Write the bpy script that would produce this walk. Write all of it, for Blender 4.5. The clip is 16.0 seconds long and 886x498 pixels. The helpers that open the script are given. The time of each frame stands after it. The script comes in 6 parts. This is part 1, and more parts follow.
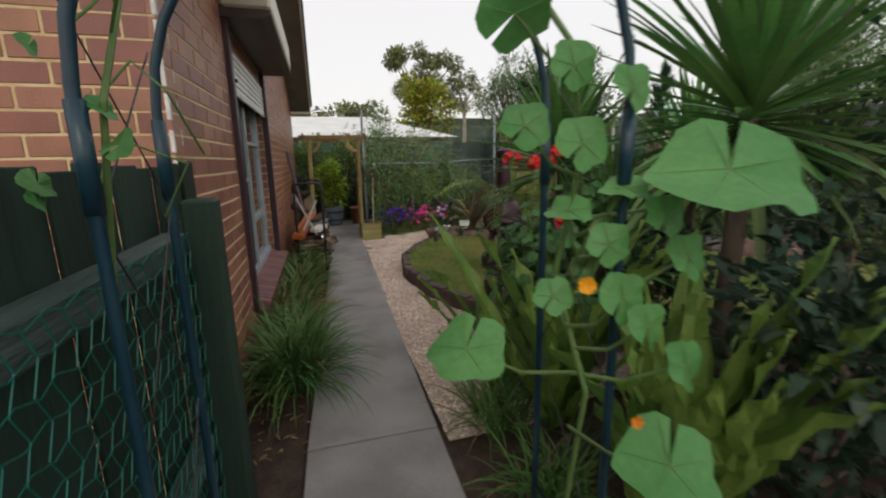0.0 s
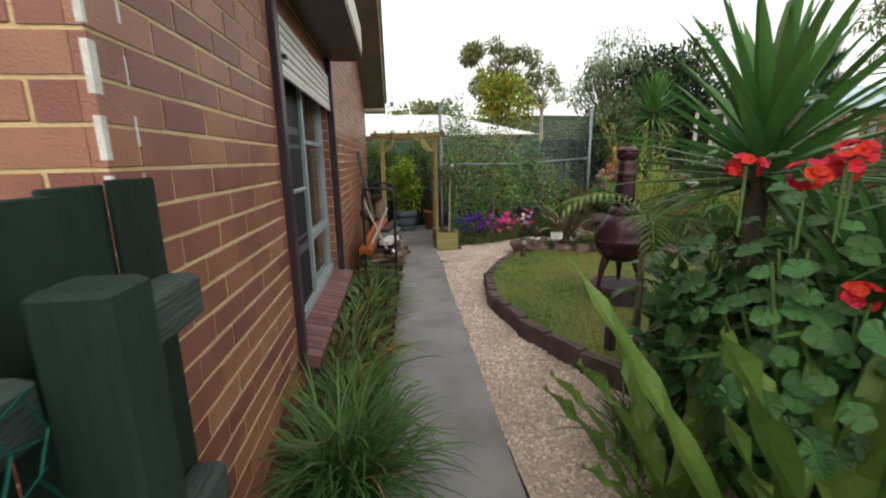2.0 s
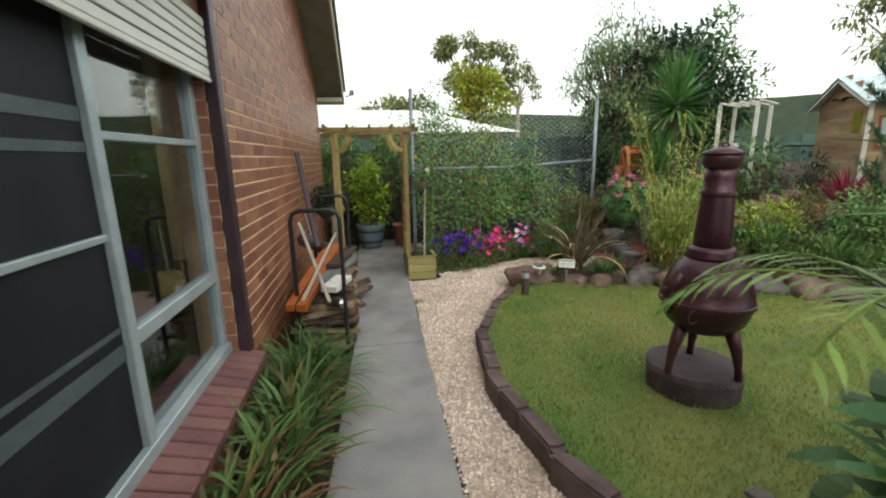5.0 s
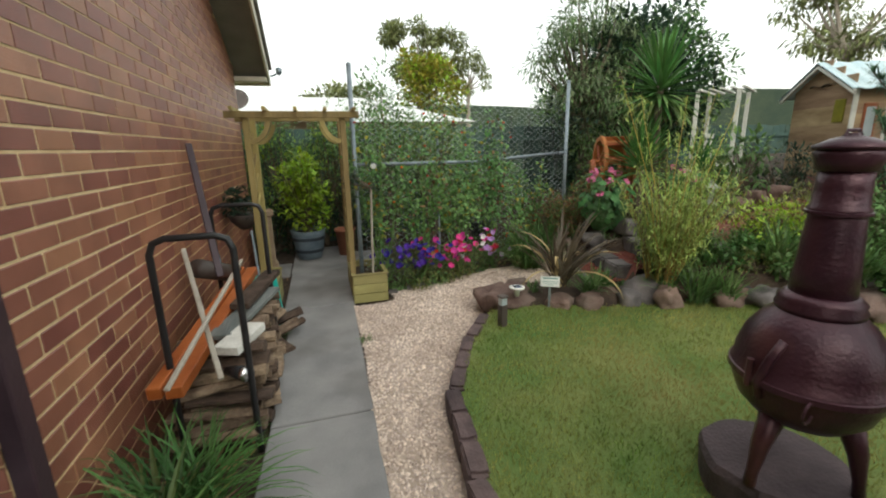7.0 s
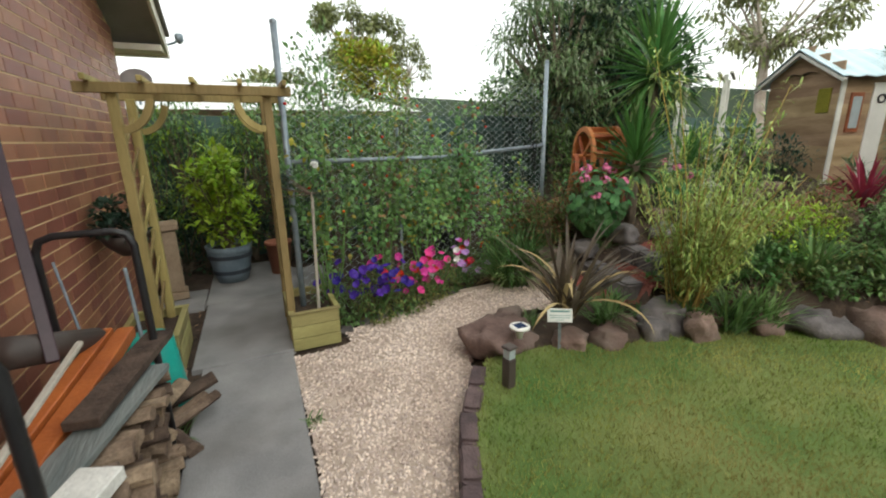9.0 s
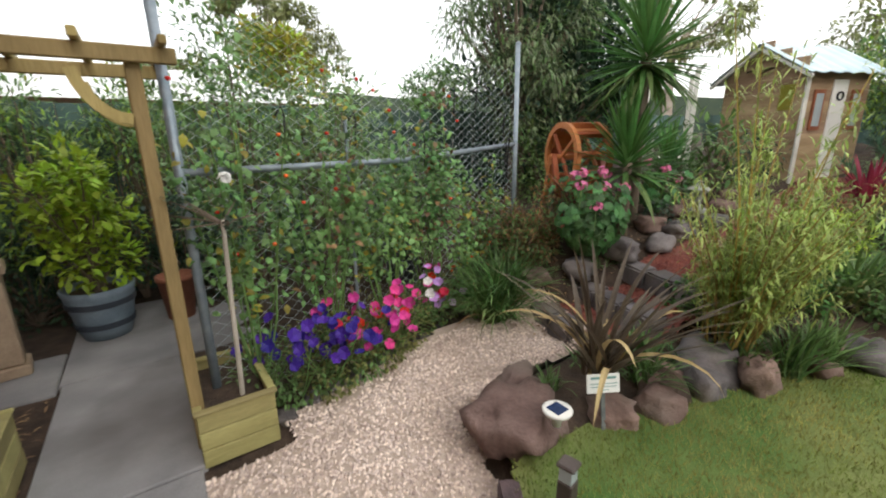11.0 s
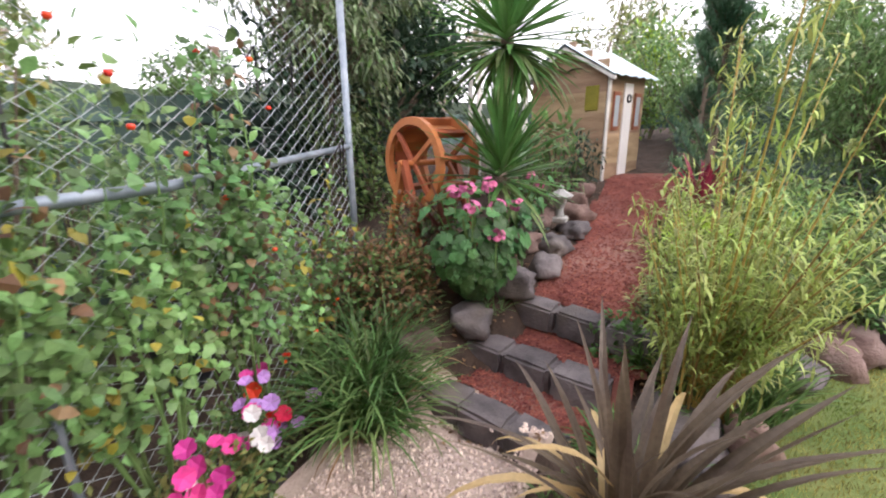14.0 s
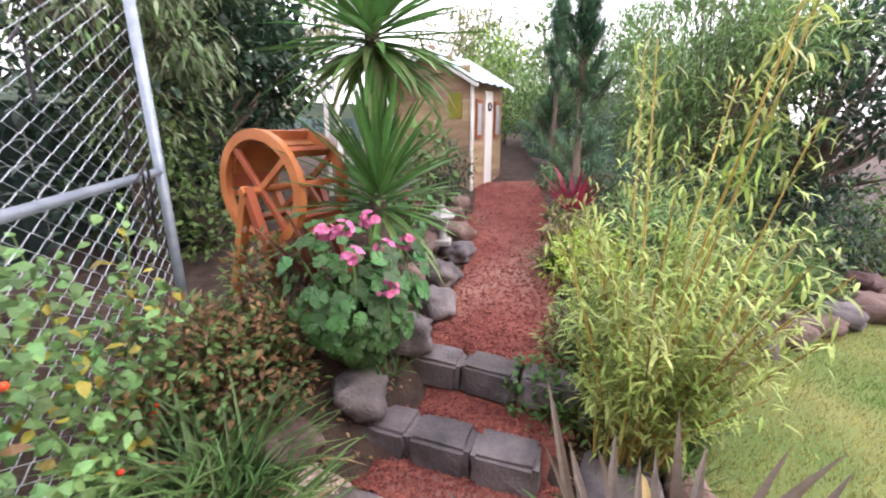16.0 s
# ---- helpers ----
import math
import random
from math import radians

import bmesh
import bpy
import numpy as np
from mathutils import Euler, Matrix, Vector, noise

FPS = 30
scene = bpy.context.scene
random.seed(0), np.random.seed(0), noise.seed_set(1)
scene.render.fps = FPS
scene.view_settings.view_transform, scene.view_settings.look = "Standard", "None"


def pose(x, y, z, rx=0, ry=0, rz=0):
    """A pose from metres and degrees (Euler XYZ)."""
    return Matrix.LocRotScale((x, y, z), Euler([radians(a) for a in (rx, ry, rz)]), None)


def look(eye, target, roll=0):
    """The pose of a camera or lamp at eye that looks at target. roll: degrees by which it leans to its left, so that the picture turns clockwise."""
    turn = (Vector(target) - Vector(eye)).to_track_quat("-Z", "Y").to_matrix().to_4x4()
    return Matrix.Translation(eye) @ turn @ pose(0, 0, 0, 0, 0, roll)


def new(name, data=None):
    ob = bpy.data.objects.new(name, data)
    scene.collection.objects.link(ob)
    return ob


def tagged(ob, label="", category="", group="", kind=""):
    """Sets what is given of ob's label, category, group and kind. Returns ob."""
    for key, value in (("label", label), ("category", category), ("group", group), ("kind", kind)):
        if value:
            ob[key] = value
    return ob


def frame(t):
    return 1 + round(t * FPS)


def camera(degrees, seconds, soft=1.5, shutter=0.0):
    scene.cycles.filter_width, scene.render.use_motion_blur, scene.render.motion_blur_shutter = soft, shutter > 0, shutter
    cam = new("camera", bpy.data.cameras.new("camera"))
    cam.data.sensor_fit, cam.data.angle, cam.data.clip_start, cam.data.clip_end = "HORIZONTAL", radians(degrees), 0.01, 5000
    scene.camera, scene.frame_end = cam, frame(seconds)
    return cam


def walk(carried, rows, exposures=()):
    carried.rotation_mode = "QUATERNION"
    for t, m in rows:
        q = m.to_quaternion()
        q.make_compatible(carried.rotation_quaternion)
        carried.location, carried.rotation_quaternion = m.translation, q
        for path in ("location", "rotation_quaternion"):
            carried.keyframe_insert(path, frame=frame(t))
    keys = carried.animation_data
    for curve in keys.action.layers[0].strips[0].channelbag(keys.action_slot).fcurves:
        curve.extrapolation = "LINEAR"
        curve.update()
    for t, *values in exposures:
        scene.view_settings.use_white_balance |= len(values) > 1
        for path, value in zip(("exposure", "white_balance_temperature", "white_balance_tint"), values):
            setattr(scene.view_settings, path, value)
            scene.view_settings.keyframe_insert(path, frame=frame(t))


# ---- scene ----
cam = camera(92.7, 16.0, soft=2.0, shutter=0.4)
METRES, EYE, TILT, LEAN, TURN = 8.0, 1.5, 0.0, 0.0, -15.7
ROWS = [
    (0.0, 0.0, 0.0, 0.0, -0.21, -12.0, 0.99),
    (0.5, -0.0134, 0.0302, 0.0021, 4.32, -12.0, 1.05),
    (1.0, -0.0184, 0.0621, 0.0019, 6.24, -12.03, 1.08),
    (1.5, -0.0252, 0.0935, 0.0034, 7.93, -12.03, 1.03),
    (2.0, -0.0341, 0.1246, 0.0044, 9.17, -12.03, 1.1),
    (2.5, -0.0392, 0.1537, 0.0052, 9.25, -12.03, 1.06),
    (3.0, -0.0377, 0.1863, 0.0067, 9.25, -12.07, 1.07),
    (3.5, -0.0412, 0.2217, 0.0084, 9.14, -12.08, 1.08),
    (4.0, -0.0501, 0.2592, 0.0104, 8.37, -12.09, 1.06),
    (6.5, -0.0736, 0.4259, 0.0107, 0.76, -13.08, 1.18),
    (7.0, -0.0772, 0.4588, 0.0126, -0.9, -13.55, 1.15),
    (7.5, -0.0861, 0.4915, 0.0125, -2.85, -13.9, 1.12),
    (8.0, -0.0941, 0.5224, 0.0125, -5.07, -14.19, 1.07),
    (8.5, -0.0977, 0.5614, 0.0112, -6.98, -14.44, 1.06),
    (9.0, -0.1024, 0.5936, 0.0119, -9.1, -14.64, 1.03),
    (11.5, -0.1203, 0.7609, 0.013, -23.76, -15.34, 0.82),
    (12.0, -0.1164, 0.7935, 0.0111, -28.38, -15.45, 0.77),
    (12.5, -0.1111, 0.8255, 0.0126, -32.59, -15.52, 0.67),
    (13.0, -0.1065, 0.8568, 0.0124, -38.12, -15.62, 0.63),
    (13.5, -0.0952, 0.8799, 0.0117, -43.49, -15.68, 0.59),
    (14.0, -0.079, 0.899, 0.0128, -48.32, -15.7, 0.56),
    (14.5, -0.065, 0.9172, 0.0146, -53.38, -15.71, 0.5),
    (15.0, -0.0562, 0.9324, 0.0225, -59.35, -15.68, 0.36),
    (15.5, -0.0431, 0.9432, 0.0243, -64.26, -15.71, 0.3),
    (16.0, -0.0266, 0.9526, 0.0235, -67.62, -15.74, 0.23),
]
walk(cam, [(t, pose(0, 0, EYE, TILT, LEAN, TURN) @ pose(METRES * x, METRES * y, METRES * z, 90 + pitch, roll, yaw)) for t, x, y, z, yaw, pitch, roll in ROWS],
     exposures=[(0.0, -0.25, 6500, 10), (1.5, 0.1, 6500, 8), (3.5, 0.68, 6400, 0), (7.0, 0.42, 6400, 0), (9.0, 0.6, 6350, 1), (11.5, 0.8, 6300, 10), (12.5, 1.0, 6250, 14), (14.5, 1.5, 6100, 22), (16.0, 1.75, 6050, 25)])

# ---- light ----
world = bpy.data.worlds.new("world")
scene.world = world
world.use_nodes = True
wn, wl = world.node_tree.nodes, world.node_tree.links
sky = wn.new("ShaderNodeTexSky")
sky.sky_type, sky.sun_disc = "NISHITA", False
sky.sun_elevation, sky.sun_rotation = radians(38), radians(200)
sky.dust_density, sky.ozone_density, sky.air_density = 4.0, 1.0, 1.0
haze = wn.new("ShaderNodeMix")
haze.data_type = "RGBA"
haze.inputs["Factor"].default_value = 0.72
haze.inputs["B"].default_value = (10.5, 10.0, 9.6, 1)
wl.new(sky.outputs[0], haze.inputs["A"])
wl.new(haze.outputs["Result"], wn["Background"].inputs[0])
wn["Background"].inputs[1].default_value = 0.135
sun = new("sun", bpy.data.lights.new("sun", "SUN"))
sun.data.energy, sun.data.angle, sun.data.color = 0.6, radians(25), (1, 0.93, 0.84)
sun.matrix_world = look((3.0, -8.0, 9.0), (2.0, 4.0, 0.0))


# ---- materials ----
def mat(name, a, b, size=8.0, rough=0.7, bump=0.3, fine=90.0, metal=0.0, vary=0.25, per="", spec=0.4, dirt=None, through_light=0.0, stretch=(1, 1, 1)):
    """Two colours mixed by coarse noise, broken up by fine grain; per: 'object' or 'island' brightness scatter."""
    m = bpy.data.materials.new(name)
    m.use_nodes = True
    nt, ln = m.node_tree.nodes, m.node_tree.links
    p = nt["Principled BSDF"]
    tc = nt.new("ShaderNodeTexCoord")
    mp = nt.new("ShaderNodeMapping")
    mp.inputs["Scale"].default_value = stretch
    geo = nt.new("ShaderNodeNewGeometry")
    ln.new(geo.outputs["Position"], mp.inputs[0])
    n1, n2 = nt.new("ShaderNodeTexNoise"), nt.new("ShaderNodeTexNoise")
    n1.inputs["Scale"].default_value, n1.inputs["Detail"].default_value = size, 5
    n2.inputs["Scale"].default_value, n2.inputs["Detail"].default_value = fine, 3
    ln.new(mp.outputs[0], n1.inputs["Vector"])
    ln.new(mp.outputs[0], n2.inputs["Vector"])
    ramp = nt.new("ShaderNodeValToRGB")
    ramp.color_ramp.elements[0].position, ramp.color_ramp.elements[1].position = 0.32, 0.68
    ramp.color_ramp.elements[0].color, ramp.color_ramp.elements[1].color = (*a, 1), (*b, 1)
    ln.new(n1.outputs["Fac"], ramp.inputs[0])
    col = ramp.outputs[0]
    hsv = nt.new("ShaderNodeHueSaturation")
    ln.new(col, hsv.inputs["Color"])
    val = nt.new("ShaderNodeMapRange")
    val.inputs["To Min"].default_value, val.inputs["To Max"].default_value = 1 - vary, 1 + vary
    ln.new(n2.outputs["Fac"], val.inputs[0])
    out = val.outputs[0]
    if per:
        src = nt.new("ShaderNodeObjectInfo").outputs["Random"] if per == "object" else geo.outputs["Random Per Island"]
        v2 = nt.new("ShaderNodeMapRange")
        v2.inputs["To Min"].default_value, v2.inputs["To Max"].default_value = 1 - 1.4 * vary, 1 + 1.4 * vary
        ln.new(src, v2.inputs[0])
        mul = nt.new("ShaderNodeMath")
        mul.operation = "MULTIPLY"
        ln.new(out, mul.inputs[0])
        ln.new(v2.outputs[0], mul.inputs[1])
        out = mul.outputs[0]
        hv = nt.new("ShaderNodeMapRange")
        hv.inputs["To Min"].default_value, hv.inputs["To Max"].default_value = 0.485, 0.512
        ln.new(src, hv.inputs[0])
        ln.new(hv.outputs[0], hsv.inputs["Hue"])
    ln.new(out, hsv.inputs["Value"])
    col = hsv.outputs[0]
    if dirt:
        n3 = nt.new("ShaderNodeTexNoise")
        n3.inputs["Scale"].default_value, n3.inputs["Detail"].default_value = size * 0.35, 6
        ln.new(geo.outputs["Position"], n3.inputs["Vector"])
        r3 = nt.new("ShaderNodeValToRGB")
        r3.color_ramp.elements[0].position, r3.color_ramp.elements[1].position = 0.52, 0.7
        ln.new(n3.outputs["Fac"], r3.inputs[0])
        mx = nt.new("ShaderNodeMix")
        mx.data_type = "RGBA"
        mx.inputs["B"].default_value = (*dirt, 1)
        ln.new(r3.outputs[0], mx.inputs["Factor"])
        ln.new(col, mx.inputs["A"])
        col = mx.outputs["Result"]
    ln.new(col, p.inputs["Base Color"])
    p.inputs["Roughness"].default_value, p.inputs["Metallic"].default_value = rough, metal
    p.inputs["Specular IOR Level"].default_value = spec
    if bump:
        bp = nt.new("ShaderNodeBump")
        bp.inputs["Strength"].default_value, bp.inputs["Distance"].default_value = bump, 0.01
        ln.new(n2.outputs["Fac"], bp.inputs["Height"])
        ln.new(bp.outputs[0], p.inputs["Normal"])
    if through_light:
        tr = nt.new("ShaderNodeBsdfTranslucent")
        ln.new(col, tr.inputs[0])
        ms = nt.new("ShaderNodeMixShader")
        ms.inputs[0].default_value = through_light
        ln.new(p.outputs[0], ms.inputs[1])
        ln.new(tr.outputs[0], ms.inputs[2])
        ln.new(ms.outputs[0], nt["Material Output"].inputs[0])
    return m


def leafmat(name, a, b, vary=0.3, rough=0.45):
    a, b = ((c[0] * 0.93, c[1], c[2] + 0.013) for c in (a, b))
    return mat(name, a, b, 3.0, rough, 0.1, 60, vary=vary, per="island", through_light=0.3, spec=0.35)


BRICK = mat("brick", (0.25, 0.096, 0.06), (0.35, 0.142, 0.09), 5, 0.42, 0.35, 160, per="object", vary=0.18, spec=0.65)
BRICK_FAR = mat("brick_far", (0.25, 0.096, 0.06), (0.35, 0.142, 0.09), 5, 0.42, 0.35, 160, per="island", vary=0.18, spec=0.65)
MORTAR = mat("mortar", (0.66, 0.5, 0.27), (0.8, 0.64, 0.38), 9, 0.9, 0.6, 220)
SILLBRICK = mat("sill_brick", (0.16, 0.07, 0.07), (0.22, 0.1, 0.095), 7, 0.6, 0.3, 120, per="object", vary=0.12)
CONCRETE = mat("concrete", (0.2, 0.195, 0.2), (0.31, 0.3, 0.3), 2.6, 0.85, 0.45, 130, vary=0.2, dirt=(0.15, 0.14, 0.135))
SOIL = mat("soil", (0.035, 0.024, 0.017), (0.075, 0.05, 0.035), 9, 0.95, 1.0, 70, vary=0.4)
GRAVELBED = mat("gravel_bed", (0.4, 0.32, 0.26), (0.53, 0.43, 0.36), 12, 0.9, 0.8, 80)
PEBBLE = mat("pebble", (0.5, 0.4, 0.34), (0.7, 0.59, 0.52), 3, 0.8, 0.2, 140, per="island", vary=0.28)
LAWN = mat("lawn", (0.07, 0.14, 0.027), (0.19, 0.21, 0.065), 1.8, 0.9, 0.8, 120, vary=0.3)
GRASS = mat("grass", (0.1, 0.195, 0.03), (0.42, 0.37, 0.13), 1.7, 0.7, 0.1, 40, per="island", vary=0.4, through_light=0.3, spec=0.2, dirt=(0.36, 0.31, 0.12))
MULCH = mat("red_mulch", (0.15, 0.042, 0.032), (0.23, 0.075, 0.055), 3, 0.95, 1.0, 90, vary=0.3, dirt=(0.27, 0.14, 0.11))
CHIP = mat("mulch_chip", (0.16, 0.042, 0.032), (0.27, 0.09, 0.065), 6, 0.9, 0.2, 90, per="island", vary=0.35)
BASALT = mat("basalt", (0.075, 0.068, 0.07), (0.17, 0.15, 0.15), 7, 0.85, 0.8, 60, per="object", vary=0.2, dirt=(0.14, 0.12, 0.1))
ROCK = mat("brown_rock", (0.1, 0.06, 0.05), (0.2, 0.135, 0.115), 6, 0.85, 0.9, 45, per="object", vary=0.3, dirt=(0.17, 0.13, 0.11))
EDGING = mat("edging", (0.06, 0.042, 0.045), (0.125, 0.085, 0.085), 8, 0.85, 0.6, 80, per="object", vary=0.2)
GREENPAINT = mat("green_paint", (0.011, 0.027, 0.019), (0.022, 0.045, 0.032), 4, 0.7, 0.4, 70, per="object", vary=0.2, spec=0.25, stretch=(1, 1, 0.15))
GREYWOOD = mat("grey_wood", (0.1, 0.12, 0.12), (0.2, 0.21, 0.2), 12, 0.85, 0.7, 90, vary=0.3, stretch=(1, 0.15, 1))
GREYRAIL = mat("weathered_green_rail", (0.022, 0.045, 0.04), (0.075, 0.1, 0.092), 14, 0.85, 0.8, 90, vary=0.4, stretch=(1, 0.12, 1))
FENCEGREEN = mat("fence_green", (0.045, 0.085, 0.075), (0.075, 0.12, 0.1), 3, 0.7, 0.4, 40, per="object", vary=0.18)
NETTING = mat("netting", (0.006, 0.12, 0.09), (0.01, 0.16, 0.12), 9, 0.5, 0, 50, vary=0.1)
ARCHBLUE = mat("arch_tube", (0.008, 0.03, 0.05), (0.014, 0.045, 0.065), 9, 0.3, 0.1, 60, vary=0.2)
PURPLE = mat("dark_purple_paint", (0.04, 0.022, 0.03), (0.06, 0.034, 0.044), 6, 0.4, 0.1, 60, vary=0.15)
SHUTWHITE = mat("shutter_white", (0.72, 0.71, 0.67), (0.8, 0.79, 0.75), 5, 0.45, 0.1, 60, vary=0.06)
CREAM = mat("cream_paint", (0.62, 0.57, 0.46), (0.72, 0.67, 0.55), 5, 0.5, 0.1, 60, vary=0.08)
BOXBROWN = mat("box_brown", (0.055, 0.042, 0.038), (0.08, 0.062, 0.055), 5, 0.5, 0.1, 60, vary=0.1)
REDWOOD = mat("stained_trim", (0.2, 0.065, 0.03), (0.3, 0.1, 0.045), 8, 0.5, 0.2, 60, vary=0.2, stretch=(1, 0.2, 1))
SOFFIT = mat("soffit", (0.2, 0.19, 0.17), (0.27, 0.255, 0.23), 3, 0.7, 0.1, 50, vary=0.1)
ROOFTILE = mat("roof_tile", (0.14, 0.12, 0.11), (0.22, 0.19, 0.17), 4, 0.8, 0.4, 50, vary=0.2)
ALU = mat("window_alu", (0.36, 0.43, 0.46), (0.47, 0.53, 0.56), 6, 0.4, 0.1, 60, vary=0.1, metal=0.3)
SCREEN = mat("flyscreen", (0.01, 0.011, 0.016), (0.018, 0.019, 0.026), 5, 0.6, 0.3, 400, vary=0.2, spec=0.25)
SASH = mat("sash_behind_screen", (0.07, 0.085, 0.1), (0.1, 0.12, 0.135), 5, 0.6, 0, 60)
# indoor dimness put into the colour of the room box
ROOMSHADE = mat("room", (0.05, 0.045, 0.04), (0.08, 0.07, 0.065), 3, 0.8, 0, 50)
CURTAIN = mat("curtain", (0.4, 0.4, 0.38), (0.55, 0.55, 0.52), 6, 0.9, 0.2, 50)
PINE = mat("treated_pine", (0.22, 0.17, 0.06), (0.36, 0.28, 0.11), 5, 0.7, 0.4, 60, vary=0.2, per="object", stretch=(1, 1, 0.2))
PLANTERPINE = mat("planter_pine", (0.22, 0.19, 0.075), (0.33, 0.29, 0.12), 5, 0.7, 0.4, 60, vary=0.2, per="object", stretch=(0.3, 1, 1))
STEEL = mat("galvanised", (0.2, 0.245, 0.285), (0.3, 0.345, 0.385), 12, 0.5, 0.2, 90, metal=0.5, vary=0.15)
WIRE = mat("fence_wire", (0.42, 0.48, 0.5), (0.55, 0.6, 0.62), 9, 0.5, 0, 90, metal=0.3, vary=0.15)
BLACK = mat("black_steel", (0.012, 0.012, 0.014), (0.025, 0.024, 0.026), 9, 0.35, 0.2, 90, vary=0.2)
IRON = mat("chiminea_iron", (0.034, 0.013, 0.022), (0.068, 0.025, 0.036), 5, 0.33, 0.25, 70, metal=0.35, vary=0.25, dirt=(0.16, 0.065, 0.05))
LOGEND = mat("slab", (0.048, 0.034, 0.04), (0.09, 0.066, 0.072), 6, 0.85, 0.7, 60, vary=0.25)
BARK = mat("bark", (0.1, 0.075, 0.055), (0.2, 0.16, 0.12), 8, 0.9, 0.9, 45, vary=0.3, stretch=(1, 1, 0.3))
GUMBARK = mat("gum_bark", (0.28, 0.23, 0.19), (0.45, 0.4, 0.34), 2, 0.85, 0.4, 20, vary=0.2)
FIREWOOD = mat("firewood", (0.085, 0.055, 0.038), (0.26, 0.185, 0.13), 9, 0.85, 0.7, 70, per="object", vary=0.5)
ORANGEWOOD = mat("orange_timber", (0.33, 0.085, 0.02), (0.45, 0.13, 0.03), 6, 0.5, 0.3, 70, vary=0.2)
PALEWOOD = mat("pale_stick", (0.33, 0.29, 0.24), (0.46, 0.42, 0.36), 6, 0.8, 0.4, 70, vary=0.2)
WHITEBLOCK = mat("white_block", (0.6, 0.59, 0.55), (0.75, 0.74, 0.7), 8, 0.8, 0.3, 70, dirt=(0.35, 0.32, 0.28))
TEAL = mat("teal_plastic", (0.02, 0.3, 0.25), (0.03, 0.38, 0.31), 6, 0.35, 0.05, 50, vary=0.1)
L_FEATHER = leafmat("leaf_feather", (0.11, 0.2, 0.055), (0.22, 0.32, 0.1), 0.35)
L_BROMELIAD = leafmat("leaf_bromeliad", (0.16, 0.045, 0.03), (0.3, 0.12, 0.07), 0.3)
POTBLUE = mat("pot_blue_grey", (0.12, 0.16, 0.2), (0.19, 0.24, 0.28), 6, 0.6, 0.3, 60, vary=0.2)
POTBAND = mat("pot_band", (0.03, 0.04, 0.055), (0.05, 0.06, 0.075), 6, 0.5, 0.2, 60)
TERRACOTTA = mat("terracotta", (0.26, 0.1, 0.06), (0.34, 0.14, 0.085), 6, 0.8, 0.3, 60)
SANDSTONE = mat("sandstone", (0.3, 0.22, 0.15), (0.42, 0.32, 0.22), 6, 0.85, 0.4, 60)
WHEELWOOD = mat("wheel_wood", (0.3, 0.085, 0.03), (0.45, 0.15, 0.055), 5, 0.45, 0.3, 70, per="object", vary=0.15)
HUTWOOD = mat("hut_board", (0.25, 0.17, 0.095), (0.43, 0.31, 0.19), 9, 0.8, 0.4, 60, per="object", vary=0.15, stretch=(0.2, 0.2, 1))
HUTROOF = mat("hut_roof", (0.38, 0.52, 0.58), (0.5, 0.62, 0.66), 4, 0.35, 0.1, 50, vary=0.1)
WHITEWOOD = mat("white_wood", (0.5, 0.5, 0.46), (0.66, 0.65, 0.6), 6, 0.7, 0.3, 60, vary=0.15)
PALEROOF = mat("pale_roof", (0.6, 0.62, 0.62), (0.72, 0.73, 0.72), 1.5, 0.5, 0.1, 30, vary=0.05)
GREYSTONE = mat("lantern_stone", (0.24, 0.24, 0.23), (0.36, 0.36, 0.34), 12, 0.9, 0.5, 80)
SIGNWHITE = mat("sign_white", (0.68, 0.7, 0.68), (0.78, 0.79, 0.77), 9, 0.5, 0, 60, vary=0.05)
INK = mat("sign_ink", (0.12, 0.26, 0.24), (0.16, 0.32, 0.3), 9, 0.6, 0, 60)
SOLAR = mat("solar_cell", (0.015, 0.03, 0.08), (0.03, 0.05, 0.12), 30, 0.15, 0, 60)
CHROME = mat("chrome", (0.6, 0.6, 0.6), (0.7, 0.7, 0.7), 9, 0.2, 0, 60, metal=1.0, vary=0.05)
HILL = mat("hill", (0.045, 0.07, 0.05), (0.07, 0.095, 0.06), 0.15, 0.9, 0, 3)

L_LIRIOPE = leafmat("leaf_liriope", (0.055, 0.13, 0.022), (0.115, 0.21, 0.04))
L_LIGHT = leafmat("leaf_light_strap", (0.1, 0.17, 0.035), (0.2, 0.26, 0.075))
L_OLIVE = leafmat("leaf_olive", (0.12, 0.15, 0.03), (0.25, 0.22, 0.06), 0.4)
L_FERN = leafmat("leaf_fern", (0.09, 0.17, 0.022), (0.19, 0.26, 0.04))
L_DEAD = leafmat("leaf_dead", (0.2, 0.1, 0.035), (0.36, 0.22, 0.1))
L_YUCCA = leafmat("leaf_yucca", (0.06, 0.155, 0.03), (0.125, 0.245, 0.05), 0.28, 0.35)
L_PUMPKIN = leafmat("leaf_pumpkin", (0.06, 0.2, 0.04), (0.125, 0.3, 0.075), 0.25)
L_STEM = leafmat("stem_green", (0.13, 0.22, 0.05), (0.2, 0.3, 0.09), 0.2)
L_GERANIUM = leafmat("leaf_geranium", (0.045, 0.13, 0.025), (0.09, 0.19, 0.045))
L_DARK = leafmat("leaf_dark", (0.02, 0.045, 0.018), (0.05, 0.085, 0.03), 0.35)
L_MID = leafmat("leaf_mid", (0.08, 0.15, 0.035), (0.16, 0.24, 0.06), 0.35)
L_WILLOW = leafmat("leaf_grey_green", (0.14, 0.18, 0.085), (0.25, 0.29, 0.14), 0.35)
L_LIME = leafmat("leaf_lime", (0.24, 0.36, 0.02), (0.38, 0.48, 0.03), 0.3)
L_YELLOW = leafmat("leaf_yellow", (0.26, 0.23, 0.02), (0.4, 0.32, 0.04), 0.3)
